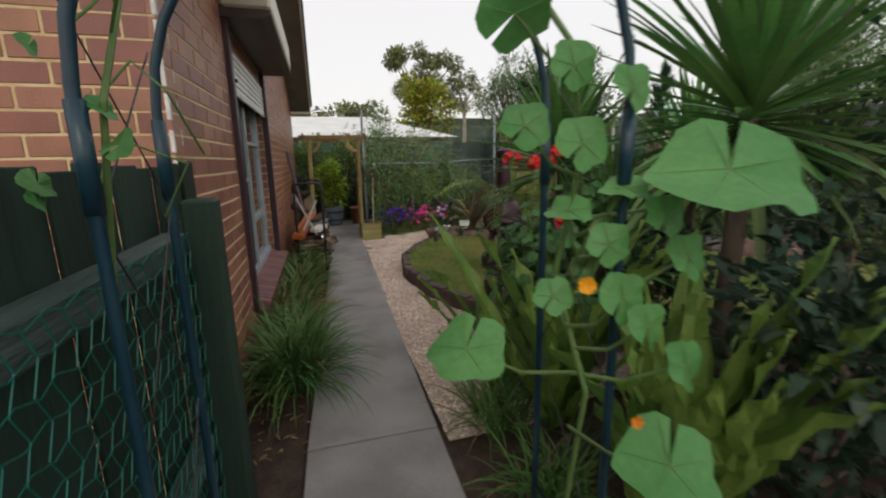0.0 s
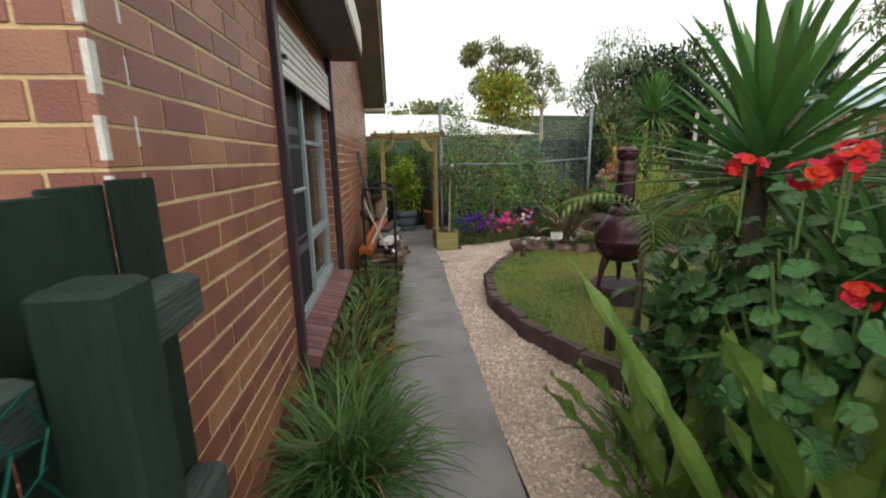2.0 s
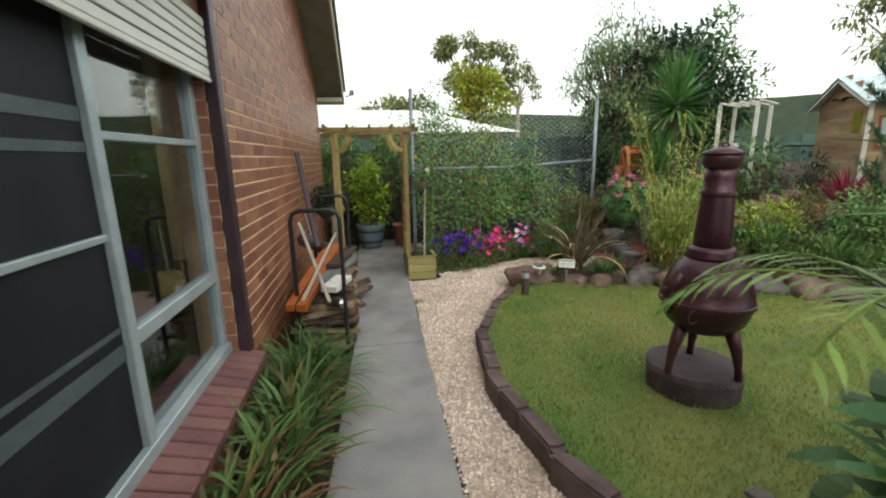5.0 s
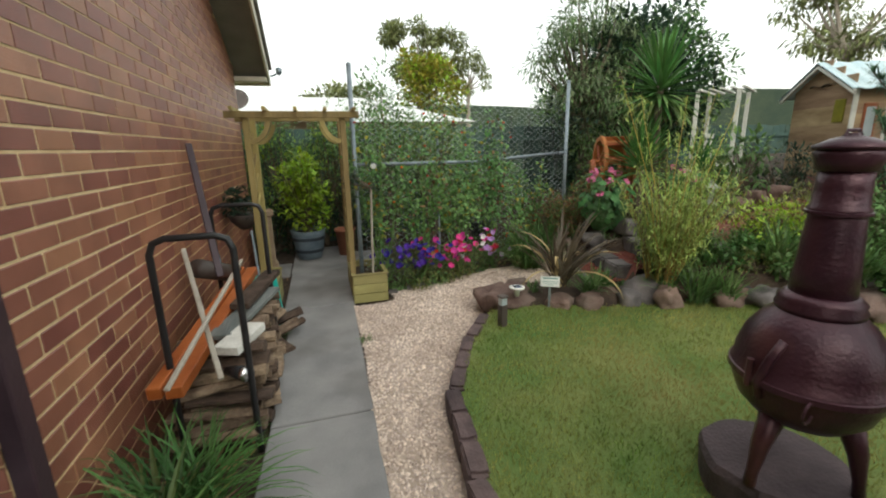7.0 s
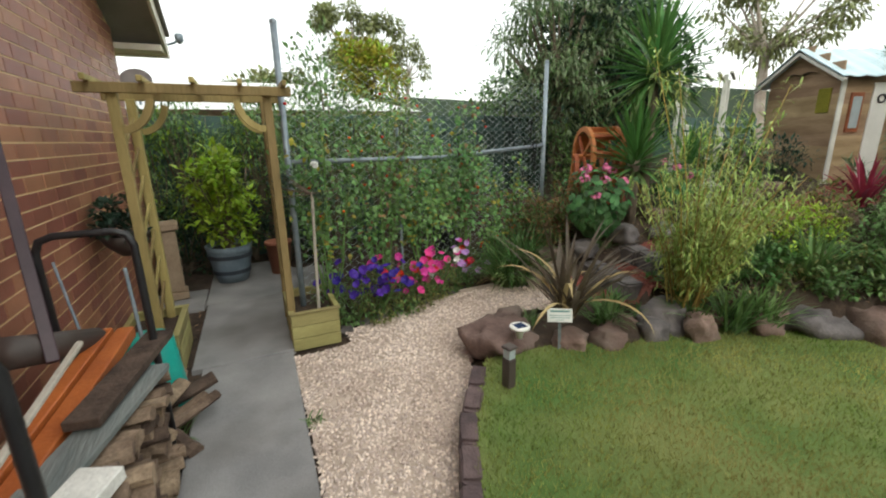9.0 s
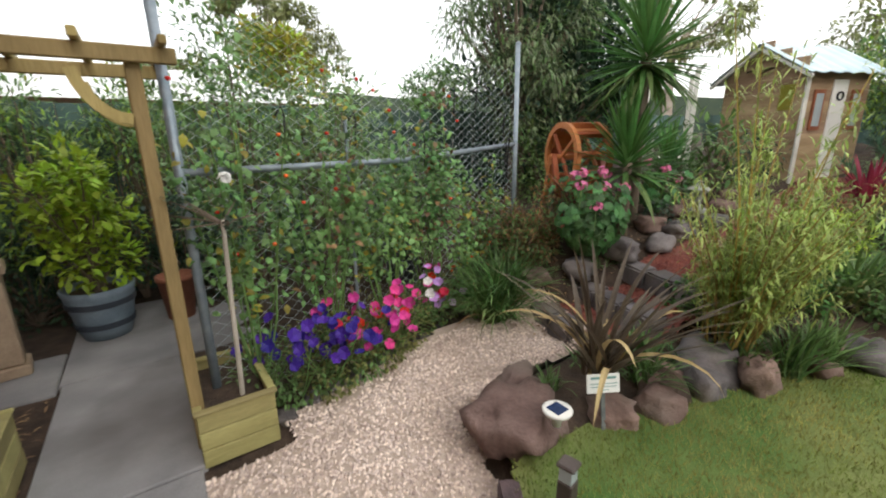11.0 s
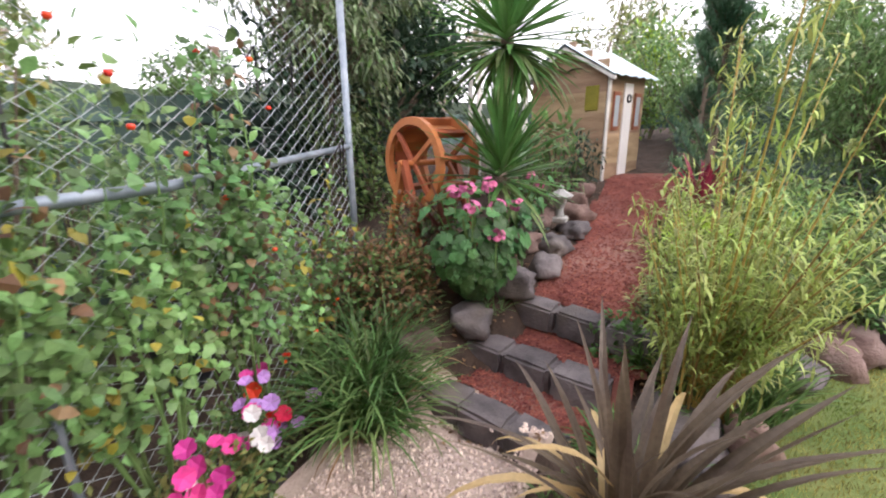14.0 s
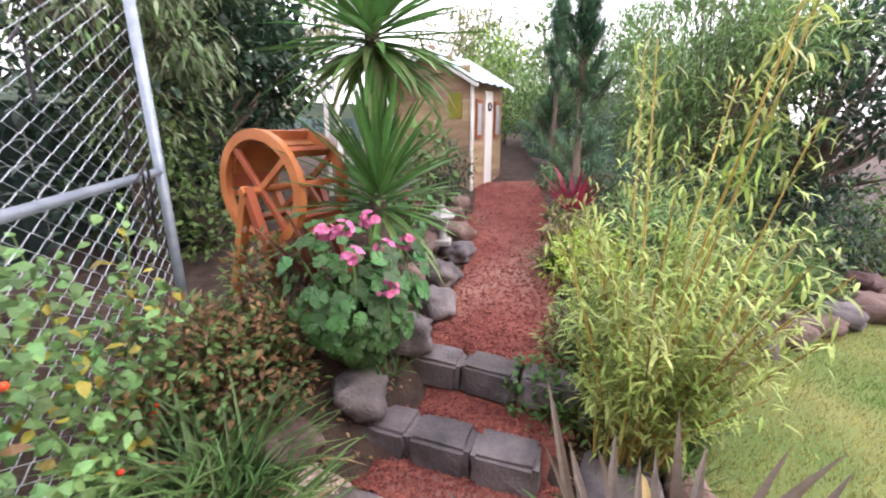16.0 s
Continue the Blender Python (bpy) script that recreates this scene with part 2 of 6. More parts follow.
L_BAMBOO = leafmat("leaf_bamboo", (0.24, 0.34, 0.06), (0.43, 0.45, 0.13), 0.4)
CULM = mat("bamboo_culm", (0.32, 0.24, 0.06), (0.45, 0.3, 0.09), 6, 0.5, 0.1, 60, per="island", vary=0.25)
L_TOMATO = leafmat("leaf_tomato", (0.09, 0.185, 0.045), (0.19, 0.3, 0.085), 0.4)
L_BRONZE = leafmat("leaf_bronze", (0.075, 0.052, 0.03), (0.15, 0.11, 0.06), 0.4, 0.38)
L_TAN = leafmat("leaf_tan", (0.42, 0.28, 0.11), (0.58, 0.42, 0.2), 0.2)
L_RUST = leafmat("leaf_rust", (0.17, 0.1, 0.035), (0.28, 0.15, 0.06), 0.4)
L_RED = leafmat("leaf_red", (0.22, 0.02, 0.035), (0.34, 0.04, 0.06), 0.3)
L_PINE = leafmat("leaf_pine", (0.06, 0.135, 0.065), (0.12, 0.2, 0.09), 0.3)
L_GUM = leafmat("leaf_gum", (0.17, 0.19, 0.065), (0.3, 0.3, 0.11), 0.35)
F = {c: mat("petal_" + c, tuple(0.75 * v for v in rgb), rgb, 30, 0.6, 0.05, 90, vary=0.12, per="object", through_light=0.25) for c, rgb in dict(
    violet=(0.06, 0.02, 0.3), pink=(0.75, 0.06, 0.33), red=(0.65, 0.015, 0.025), white=(0.8, 0.8, 0.78), lilac=(0.5, 0.28, 0.65), orange=(0.85, 0.33, 0.01), rose=(0.7, 0.2, 0.38)).items()}
TOMATO = mat("tomato", (0.6, 0.05, 0.015), (0.75, 0.12, 0.02), 9, 0.25, 0, 60, per="object", vary=0.15)

GLASS = bpy.data.materials.new("window_glass")
GLASS.use_nodes = True
gp = GLASS.node_tree.nodes["Principled BSDF"]
gp.inputs["Base Color"].default_value, gp.inputs["Roughness"].default_value = (0.85, 0.9, 0.9, 1), 0.02
gp.inputs["Transmission Weight"].default_value, gp.inputs["IOR"].default_value = 1.0, 1.5


# ---- mesh helpers ----
class Geo:
    """Vertices and faces of one mesh."""

    def __init__(self):
        self.v, self.f = [], []

    def add(self, verts, faces):
        o = len(self.v)
        self.v += [tuple(p) for p in verts]
        self.f += [tuple(i + o for i in q) for q in faces]
        return self

    def box(self, x0, x1, y0, y1, z0, z1, m=None, bev=0.0):
        b = min(bev, 0.45 * min(x1 - x0, y1 - y0, z1 - z0))
        if b <= 0:
            p = [Vector((x, y, z)) for z in (z0, z1) for y in (y0, y1) for x in (x0, x1)]
            q = [(0, 2, 3, 1), (4, 5, 7, 6), (0, 1, 5, 4), (2, 6, 7, 3), (0, 4, 6, 2), (1, 3, 7, 5)]
        else:
            p = []
            for z, i in ((z0, b), (z0 + b, 0), (z1 - b, 0), (z1, b)):
                c = b if i == 0 else b
                xa, xb, ya, yb = x0 + i, x1 - i, y0 + i, y1 - i
                p += [Vector(w) for w in ((xa + c, ya, z), (xb - c, ya, z), (xb, ya + c, z), (xb, yb - c, z), (xb - c, yb, z), (xa + c, yb, z), (xa, yb - c, z), (xa, ya + c, z))]
            q = [tuple(range(7, -1, -1)), tuple(range(24, 32))]
            for k in range(3):
                q += [(8 * k + j, 8 * k + (j + 1) % 8, 8 * k + 8 + (j + 1) % 8, 8 * k + 8 + j) for j in range(8)]
        return self.add([m @ w for w in p] if m else p, q)

    def tube(self, pts, r, n=6, caps=True):
        pts = [Vector(p) for p in pts]
        rs = r if isinstance(r, (list, tuple)) else [r] * len(pts)
        vs, fs = [], []
        side = None
        for i, p in enumerate(pts):
            d = (pts[min(i + 1, len(pts) - 1)] - pts[max(i - 1, 0)]).normalized()
            if side is None:
                side = d.orthogonal().normalized()
            side = (side - d * side.dot(d)).normalized()
            up = d.cross(side)
            vs += [p + (side * math.cos(6.2832 * k / n) + up * math.sin(6.2832 * k / n)) * rs[i] for k in range(n)]
        for i in range(len(pts) - 1):
            fs += [(i * n + k, i * n + (k + 1) % n, i * n + n + (k + 1) % n, i * n + n + k) for k in range(n)]
        if caps:
            fs += [tuple(range(n - 1, -1, -1)), tuple(range((len(pts) - 1) * n, len(pts) * n))]
        return self.add(vs, fs)

    def lathe(self, prof, n=24, at=(0, 0, 0), closed=True):
        x, y, z = at
        vs = [(x + r * math.cos(6.28319 * k / n), y + r * math.sin(6.28319 * k / n), z + h) for r, h in prof for k in range(n)]
        fs = [(i * n + k, i * n + (k + 1) % n, i * n + n + (k + 1) % n, i * n + n + k) for i in range(len(prof) - 1) for k in range(n)]
        if closed:
            fs += [tuple(range(n - 1, -1, -1)), tuple(range((len(prof) - 1) * n, len(prof) * n))]
        return self.add(vs, fs)

    def strap(self, base, az, length, width, rise, droop, seg=6, fold=0.25, wave=0.0, tip=0.0):
        """An arching strap leaf: rise is the start angle above level, droop how far it bends down over its length (radians)."""
        p = Vector(base)
        d2 = Vector((math.cos(az), math.sin(az), 0))
        sd = Vector((-d2.y, d2.x, 0))
        vs, fs, a = [], [], rise
        for i in range(seg + 1):
            u = i / seg
            w = width * 0.5 * (min(1, 0.55 + 1.8 * u) * (1 - u ** 4 * (1 - tip)) if u < 1 else tip * 0.3)
            up = Vector((-math.sin(a) * d2.x, -math.sin(a) * d2.y, math.cos(a)))
            wv = wave * math.sin(i * 2.4) * width
            vs += [p + sd * w + up * (fold * w + wv), p, p - sd * w + up * (fold * w - wv)]
            if i:
                k = 3 * i
                fs += [(k - 3, k - 2, k + 1, k), (k - 2, k - 1, k + 2, k + 1)]
            p = p + (d2 * math.cos(a) + Vector((0, 0, 1)) * math.sin(a)) * (length / seg)
            a -= droop / seg * (0.5 + u)
        return self.add(vs, fs)

    def leaf(self, p, way, up, length, width, bend=0.15):
        """A pointed leaf of six vertices."""
        way = way.normalized()
        sd = way.cross(up)
        if sd.length < 1e-3:
            sd = way.orthogonal()
        sd.normalize()
        nm = sd.cross(way)
        a, b, t = p + way * length * 0.35, p + way * length * 0.7, p + way * length - nm * bend * length
        return self.add([p, a + sd * width * 0.5 + nm * bend * width, a - sd * width * 0.5 + nm * bend * width, b - sd * width * 0.36, b + sd * width * 0.36, t], [(0, 2, 1), (1, 2, 3, 4), (4, 3, 5)])


def mesh(name, g, material, smooth=False):
    me = bpy.data.meshes.new(name)
    me.from_pydata([tuple(p) for p in g.v], [], g.f)
    if smooth:
        me.polygons.foreach_set("use_smooth", [True] * len(me.polygons))
    me.materials.append(material)
    me.update()
    return me


def part(name, g, material, parent=None, label="", smooth=False, kind=""):
    ob = new(name, g if isinstance(g, bpy.types.Mesh) else mesh(name, g, material, smooth))
    ob.parent = parent
    if name in ("branchwork", "foliage", "dry_foliage", "yellow_foliage", "old_foliage", "tinted_foliage", "cane", "outer_crown", "needle_foliage", "netting", "mesh_wire", "crown"):
        kind = "stuff"
    return tagged(ob, label=label, kind=kind)


def thing(name, label, category, at=(0, 0, 0), rz=0, group="", kind=""):
    ob = new(name)
    ob.empty_display_size = 0.1
    ob.matrix_basis = pose(*at, 0, 0, rz)
    return tagged(ob, label, category, group, kind)


def structure(name, g, material, label="", smooth=False):
    return tagged(new(name, mesh(name, g, material, smooth)), label, "", "", "structure")


R = random.Random(7)


def rnd(a, b):
    return R.uniform(a, b)


def sphere_way():
    z, a = rnd(-1, 1), rnd(0, 6.2832)
    s = math.sqrt(1 - z * z)
    return Vector((s * math.cos(a), s * math.sin(a), z))


# ---- lie of the land ----
def lawn_x(y):
    return float(np.interp(y, [1.5, 2.9, 3.5, 4.2, 5.0, 5.8, 6.4, 7.0], [2.6, 1.78, 1.40, 1.12, 0.99, 1.1, 1.38, 1.8]))


def rock_y(x):
    return float(np.interp(x, [1.8, 2.2, 2.8, 3.3, 3.8, 4.25, 4.6, 4.95, 5.3, 5.8, 10], [7.0, 6.95, 6.78, 6.8, 6.56, 6.25, 5.9, 5.35, 4.7, 3.6, 2.0]))


def on_lawn(x, y):
    return y > 1.9 and x > lawn_x(y) and y < rock_y(x) and x < 9


def mulch_mid(x):
    return float(np.interp(x, [2.9, 3.8, 5.0, 7.5], [7.68, 7.33, 7.25, 7.2]))


def mulch_half(x):
    return float(np.interp(x, [2.9, 3.8, 5.0, 6.5], [0.42, 0.42, 0.38, 0.4]))


def mulch_z(x, y):
    s = x - 0.27 * (y - 7.5)
    if s < 3.1:
        return 0.12
    if s < 3.5:
        return 0.24
    return 0.37 if s < 3.9 else 0.52 + 0.135 * (s - 3.9)


def land(x, y):
    """Height of the ground."""
    if on_lawn(x, y):
        return 0.17
    if y < 6.0 and x < 6 and x < lawn_x(y):
        return 0.02 if y > 2.6 or x < 0.9 else min(0.14, 0.02 + 0.2 * (x - 0.9))
    if x > 2.95 and y > rock_y(x) and y < 11:
        m, h = mulch_mid(x), mulch_half(x)
        if abs(y - m) < h and x > 3.0:
            return mulch_z(x, y) - 0.01
        base = float(np.interp(x, [2.95, 3.9, 9], [0.12, 0.54, 1.2]))
        side = min(1, (abs(y - m) - h) / 0.4)
        return base + 0.13 * side if y > m else max(0.2, base - 0.05 - 0.2 * (m - h - y))
    if x > 1.9 and y > rock_y(x) and y < 7.5:
        return 0.2 if x < 2.9 else 0.3
    return float(np.interp(x + 0.3 * (y - 7.5), [0.8, 3.0], [0.02, 0.1])) if y > 6.5 and x > 0.7 else 0.02


def plane_grid(x0, x1, y0, y1, step, inside, height):
    g, idx = Geo(), {}
    nx, ny = int((x1 - x0) / step), int((y1 - y0) / step)

    def vert(i, j):
        if (i, j) not in idx:
            x, y = x0 + i * step, y0 + j * step
            idx[i, j] = len(g.v)
            g.v.append((x, y, height(x, y)))
        return idx[i, j]

    for i in range(nx):
        for j in range(ny):
            if inside(x0 + (i + 0.5) * step, y0 + (j + 0.5) * step):
                g.f.append((vert(i, j), vert(i + 1, j), vert(i + 1, j + 1), vert(i, j + 1)))
    return g


# ---- ground ----
g = plane_grid(-8, 14, -6, 16, 0.1, lambda x, y: True, lambda x, y: (land(x, y) if -1 < x < 12 else 0.02) - (0.03 if on_lawn(x, y) else 0) + 0.02 * noise.noise((x * 3, y * 3, 0)) - 0.01)
ring = [(-2500, -2500), (2500, -2500), (2500, 2500), (-2500, 2500)]
inner = [(-8, -6), (14, -6), (14, 16), (-8, 16)]
g.add([(x, y, -0.1) for x, y in ring] + [(x, y, -0.02) for x, y in inner], [(k, (k + 1) % 4, 4 + (k + 1) % 4, 4 + k) for k in range(4)])
structure("ground", g, SOIL, "dark crumbly garden soil with leaf litter", True)

g = plane_grid(0.9, 9, 1.9, 7.2, 0.05, on_lawn, lambda x, y: 0.17 + 0.012 * noise.noise((x * 1.5, y * 1.5, 3)))
structure("lawn", g, LAWN, "short green lawn with dry yellow patches", True)
g = Geo()
k = 0
while k < 110000:
    x, y = (rnd(0.95, 5.2), rnd(2.2, 7.0)) if k < 100000 else (rnd(5.2, 8.5), rnd(2.0, 6.6))
    if not on_lawn(x, y):
        k += 0.3
        continue
    k += 1
    z, a, l = 0.165 + 0.012 * noise.noise((x * 1.5, y * 1.5, 3)), rnd(0, 6.28), rnd(0.016, 0.04)
    dx, dy, w = math.cos(a), math.sin(a), 0.003
    tx, ty = rnd(-0.02, 0.02), rnd(-0.02, 0.02)
    g.add([(x - dx * w, y - dy * w, z), (x + dx * w, y + dy * w, z), (x + tx, y + ty, z + l)], [(0, 1, 2)])
tagged(new("grass", mesh("grass", g, GRASS)), "short mown grass blades, green to straw yellow", "grass", "", "stuff")

# concrete path: slabs with open joints
PATH_Y = [0.9, 2.03, 4.06, 6.03, 7.95, 9.3, 10.75]
for i in range(len(PATH_Y) - 1):
    a, b = PATH_Y[i] + 0.006, PATH_Y[i + 1] - 0.006
    def xl(y):
        return float(np.interp(y, [0.9, 2.1, 4.4, 5.6, 7.2, 8.5, 10.5], [-0.2, -0.16, -0.05, 0.02, 0.06, 0.06, 0.08])) - 0.01

    def xr(y):
        return float(np.interp(y, [1, 2.4, 4.5, 7.7], [0.5, 0.53, 0.58, 0.66]))

    g = Geo()
    pts = [(xl(a), a), (xr(a), a), (xr(b), b), (xl(b), b)]
    if i >= 4:
        pts = [(-0.02, a), (0.68 if i == 4 else 1.5, a), (0.7 if i == 4 else 1.7, b), (0.0, b)]
    e = 0.008
    mid = (sum(p[0] for p in pts) / 4, sum(p[1] for p in pts) / 4)
    ins = [(p[0] + e * (1 if p[0] < mid[0] else -1), p[1] + e * (1 if p[1] < mid[1] else -1)) for p in pts]
    top = 0.05 + 0.004 * math.sin(i * 2.1)
    g.add([(*p, -0.05) for p in pts] + [(*p, top - e) for p in pts] + [(*p, top) for p in ins],
          [(0, 1, 5, 4), (1, 2, 6, 5), (2, 3, 7, 6), (3, 0, 4, 7), (4, 5, 9, 8), (5, 6, 10, 9), (6, 7, 11, 10), (7, 4, 8, 11), (8, 9, 10, 11)])
    structure("path_%d" % (i + 1), g, CONCRETE, "worn grey concrete path slab")
structure("path_8", Geo().box(-0.75, -0.03, 9.25, 9.9, -0.03, 0.035, None, 0.01), CONCRETE, "grey concrete paving by the house wall")


def on_gravel(x, y):
    if x < 0.55 or y < 1.9:
        return False
    if y < 6.2:
        return xr(y) < x < lawn_x(y) - 0.05
    if x < xr(y):
        return False
    if y > 7.0 + 0.05 and x < 1.08 and y > 7.85:
        return False
    far = float(np.interp(x, [0.6, 1.1, 1.6, 2.2, 2.9, 3.2], [7.9, 8.08, 8.16, 8.36, 8.46, 8.3]))
    if y > far or x - 0.27 * (y - 7.5) > 3.1:
        return False
    if y < 7.05 and x > lawn_x(y) - 0.03:
        return False
    return not (x > 1.75 and y < float(np.interp(x, [1.75, 1.9, 2.4, 3.0], [7.1, 7.35, 7.45, 7.35])))


def gravel_z(x, y):
    return max(land(x, y), 0.02) + 0.022 if x > 1.3 or y > 6 else 0.042


g = plane_grid(0.4, 3.4, 1.8, 8.4, 0.05, on_gravel, lambda x, y: gravel_z(x, y) + 0.012 * noise.noise((x * 4, y * 4, 8)))
structure("gravel_path", g, GRAVELBED, "bed of pale pinkish gravel beside the path", True)
g, k = Geo(), 0
while k < 30000:
    x, y = rnd(0.5, 3.3), rnd(1.9, 8.3)
    if not on_gravel(x, y):
        continue
    k += 1
    s, z, a = rnd(0.005, 0.0145), gravel_z(x, y) + 0.012 * noise.noise((x * 4, y * 4, 8)) + rnd(0, 0.006), rnd(0, 3.14)
    c, q, l, h = math.cos(a) * s, math.sin(a) * s, rnd(0.6, 1.0), rnd(0.5, 0.9) * s
    lift = rnd(-0.4, 0.4) * s
    g.add([(x + c, y + q, z + lift), (x - q * l, y + c * l, z - lift), (x - c, y - q, z + lift * 0.5), (x + q * l, y - c * l, z), (x + 0.4 * c, y + 0.4 * q, z + h), (x - 0.4 * c, y - 0.3 * q, z + h * 0.85), (x, y, z - h)],
          [(0, 1, 4), (1, 5, 4), (1, 2, 5), (2, 3, 5), (3, 4, 5), (3, 0, 4)])
tagged(new("gravel", mesh("gravel", g, PEBBLE)), "loose pale cream and pink gravel stones", "gravel", "", "stuff")

# red mulch path and steps
def on_mulch(x, y):
    return x - 0.27 * (y - 7.5) > 3.12 and x < 7.6 and abs(y - mulch_mid(x)) < mulch_half(x) + 0.06 * noise.noise((x * 2, y, 0))


g = plane_grid(3.0, 7.6, 6.4, 8.3, 0.06, on_mulch, lambda x, y: mulch_z(x, y) + 0.012 * noise.noise((x * 5, y * 5, 1)))
structure("mulch_path", g, MULCH, "path of crushed red scoria and bark", True)
g, k = Geo(), 0
while k < 9000:
    x = 3.1 + 4.4 * R.random() ** 1.8
    y = mulch_mid(x) + rnd(-0.48, 0.48)
    if not on_mulch(x, y):
        continue
    k += 1
    a, l, w, z = rnd(0, 6.28), rnd(0.006, 0.02), rnd(0.004, 0.008), mulch_z(x, y) + 0.012 * noise.noise((x * 5, y * 5, 1)) + rnd(0, 0.006)
    c, q = math.cos(a), math.sin(a)
    g.add([(x - c * l, y - q * l, z), (x - q * w, y + c * w, z + 0.004), (x + c * l, y + q * l, z + rnd(0, 0.008)), (x + q * w, y - c * w, z + 0.002), (x, y, z + 0.009)], [(0, 1, 4), (1, 2, 4), (2, 3, 4), (3, 0, 4)])
tagged(new("mulch_chips", mesh("mulch_chips", g, CHIP)), "loose red-brown scoria chips and bark", "mulch", "", "stuff")


def rock_mesh(seed, lumps=0.28, flat=0.8, cut=3):
    bm = bmesh.new()
    bmesh.ops.create_icosphere(bm, subdivisions=cut, radius=0.5)
    for v in bm.verts:
        d = v.co.normalized()
        n = noise.noise(d * 1.3 + Vector((seed * 7.3, 0, 0))) * lumps + noise.noise(d * 3.5 + Vector((0, seed * 3.1, 0))) * 0.13 + noise.noise(d * 9 + Vector((0, 0, seed))) * 0.045
        v.co = d * (0.5 + n)
        v.co.x = math.copysign(min(abs(v.co.x), 0.43), v.co.x)
        v.co.z = max(-0.3, min(v.co.z, 0.36 + 0.06 * noise.noise(d * 4))) * flat
    me = bpy.data.meshes.new("rock")
    bm.to_mesh(me)
    bm.free()
    me.polygons.foreach_set("use_smooth", [True] * len(me.polygons))
    return me


ROCKS = [rock_mesh(s) for s in range(6)]
for me in ROCKS:
    me.materials.append(ROCK)
ROCKS2 = [me.copy() for me in ROCKS]
for me in ROCKS2:
    me.materials.clear()
    me.materials.append(BASALT)


def rock(x, y, sx, sy, sz, rz=0, kind=0, z=None, dark=False):
    ob = new("rock", (ROCKS2 if dark else ROCKS)[kind % 6])
    h = land(x, y) if z is None else z
    ob.matrix_basis = pose(x, y, h + 0.16 * sz, 0, 0, rz) @ Matrix.Diagonal((sx, sy, sz, 1))
    return tagged(ob, "rough dark grey basalt rock in the garden bed" if dark else "brown weathered rock edging the garden bed", "rock", "garden rocks")


for i, (x, y, sx, sy, sz, rz, dk) in enumerate([
    (2.03, 7.15, .62, .42, .36, 20, 0), (2.45, 6.92, .3, .26, .24, 40, 0), (2.68, 6.8, .24, .24, .3, 0, 0), (2.2, 7.38, .42, .2, .3, 10, 0), (2.9, 6.9, .3, .26, .26, 80, 0),
    (3.55, 7.98, .3, .26, .3, 0, 1), (3.3, 8.22, .3, .24, .24, 40, 0), (3.9, 7.84, .26, .3, .34, 0, 1), (4.3, 7.72, .3, .22, .26, 20, 1),
    (4.66, 7.74, .36, .24, .26, 0, 1), (5.1, 7.66, .34, .24, .24, 10, 1), (5.5, 7.7, .3, .26, .3, 50, 0), (5.8, 7.75, .26, .22, .34, 0, 0), (4.5, 7.95, .3, .26, .26, 70, 0), (5.0, 7.98, .34, .3, .34, 0, 0),
    (4.7, 6.8, .3, .2, .24, 0, 1), (5.2, 6.8, .34, .2, .26, 0, 1), (5.7, 6.8, .3, .24, .3, 20, 0), (4.2, 6.86, .26, .2, .22, 0, 1), (3.65, 6.9, .24, .2, .2, 0, 1), (6.2, 6.7, .4, .3, .3, 0, 0), (2.95, 8.42, .3, .24, .2, 0, 0), (6.1, 7.8, .4, .3, .34, 0, 0)]):
    rock(x, y, sx, sy, sz, rz, i, 0.15 if i < 5 else None, bool(dk))


for k, (x, y) in enumerate([(3.3, 6.84), (3.62, 6.72), (3.93, 6.5), (4.2, 6.3), (4.45, 6.08), (4.66, 5.82), (4.84, 5.55), (5.0, 5.25), (5.17, 4.93), (5.34, 4.6), (5.5, 4.25), (5.66, 3.9)]):
    rock(x, y, rnd(0.38, 0.52), rnd(0.34, 0.44), rnd(0.38, 0.52), rnd(0, 180), k + 2, 0.15, k % 3 == 0)
    if k % 2:
        rock(x + 0.2, y + 0.14, rnd(0.24, 0.36), rnd(0.22, 0.3), rnd(0.26, 0.36), rnd(0, 180), k, 0.3, k % 4 == 1)


def block_mesh(seed):
    bm = bmesh.new()
    bmesh.ops.create_cube(bm, size=1)
    bmesh.ops.bevel(bm, geom=bm.edges[:], offset=0.09, segments=2, affect="EDGES")
    bmesh.ops.subdivide_edges(bm, edges=bm.edges[:], cuts=1, use_grid_fill=True)
    for v in bm.verts:
        v.co += Vector((noise.noise(v.co * 4 + Vector((seed, 0, 0))), noise.noise(v.co * 4 + Vector((0, seed, 9))), noise.noise(v.co * 5 + Vector((5, 0, seed))))) * 0.055
    me = bpy.data.meshes.new("block")
    bm.to_mesh(me)
    bm.free()
    me.materials.append(BASALT)
    return me


BLOCKS = [block_mesh(s) for s in range(4)]
for n_step, (s0, top, ys) in enumerate([(3.02, 0.245, (8.22, 7.96, 7.7, 7.44)), (3.44, 0.375, (7.86, 7.58, 7.3)), (3.84, 0.525, (7.66, 7.37, 7.08))]):
    for i, y in enumerate(ys):
        ob = new("step_stone", BLOCKS[(i + n_step) % 4])
        ob.matrix_basis = pose(s0 + 0.27 * (y - 7.5), y, top - 0.07, rnd(-3, 3), rnd(-3, 3), -15 + rnd(-4, 4)) @ Matrix.Diagonal((0.2, 0.285, 0.16, 1))
        tagged(ob, "dark grey bluestone block laid as a garden step edge", "step stone", "garden steps")

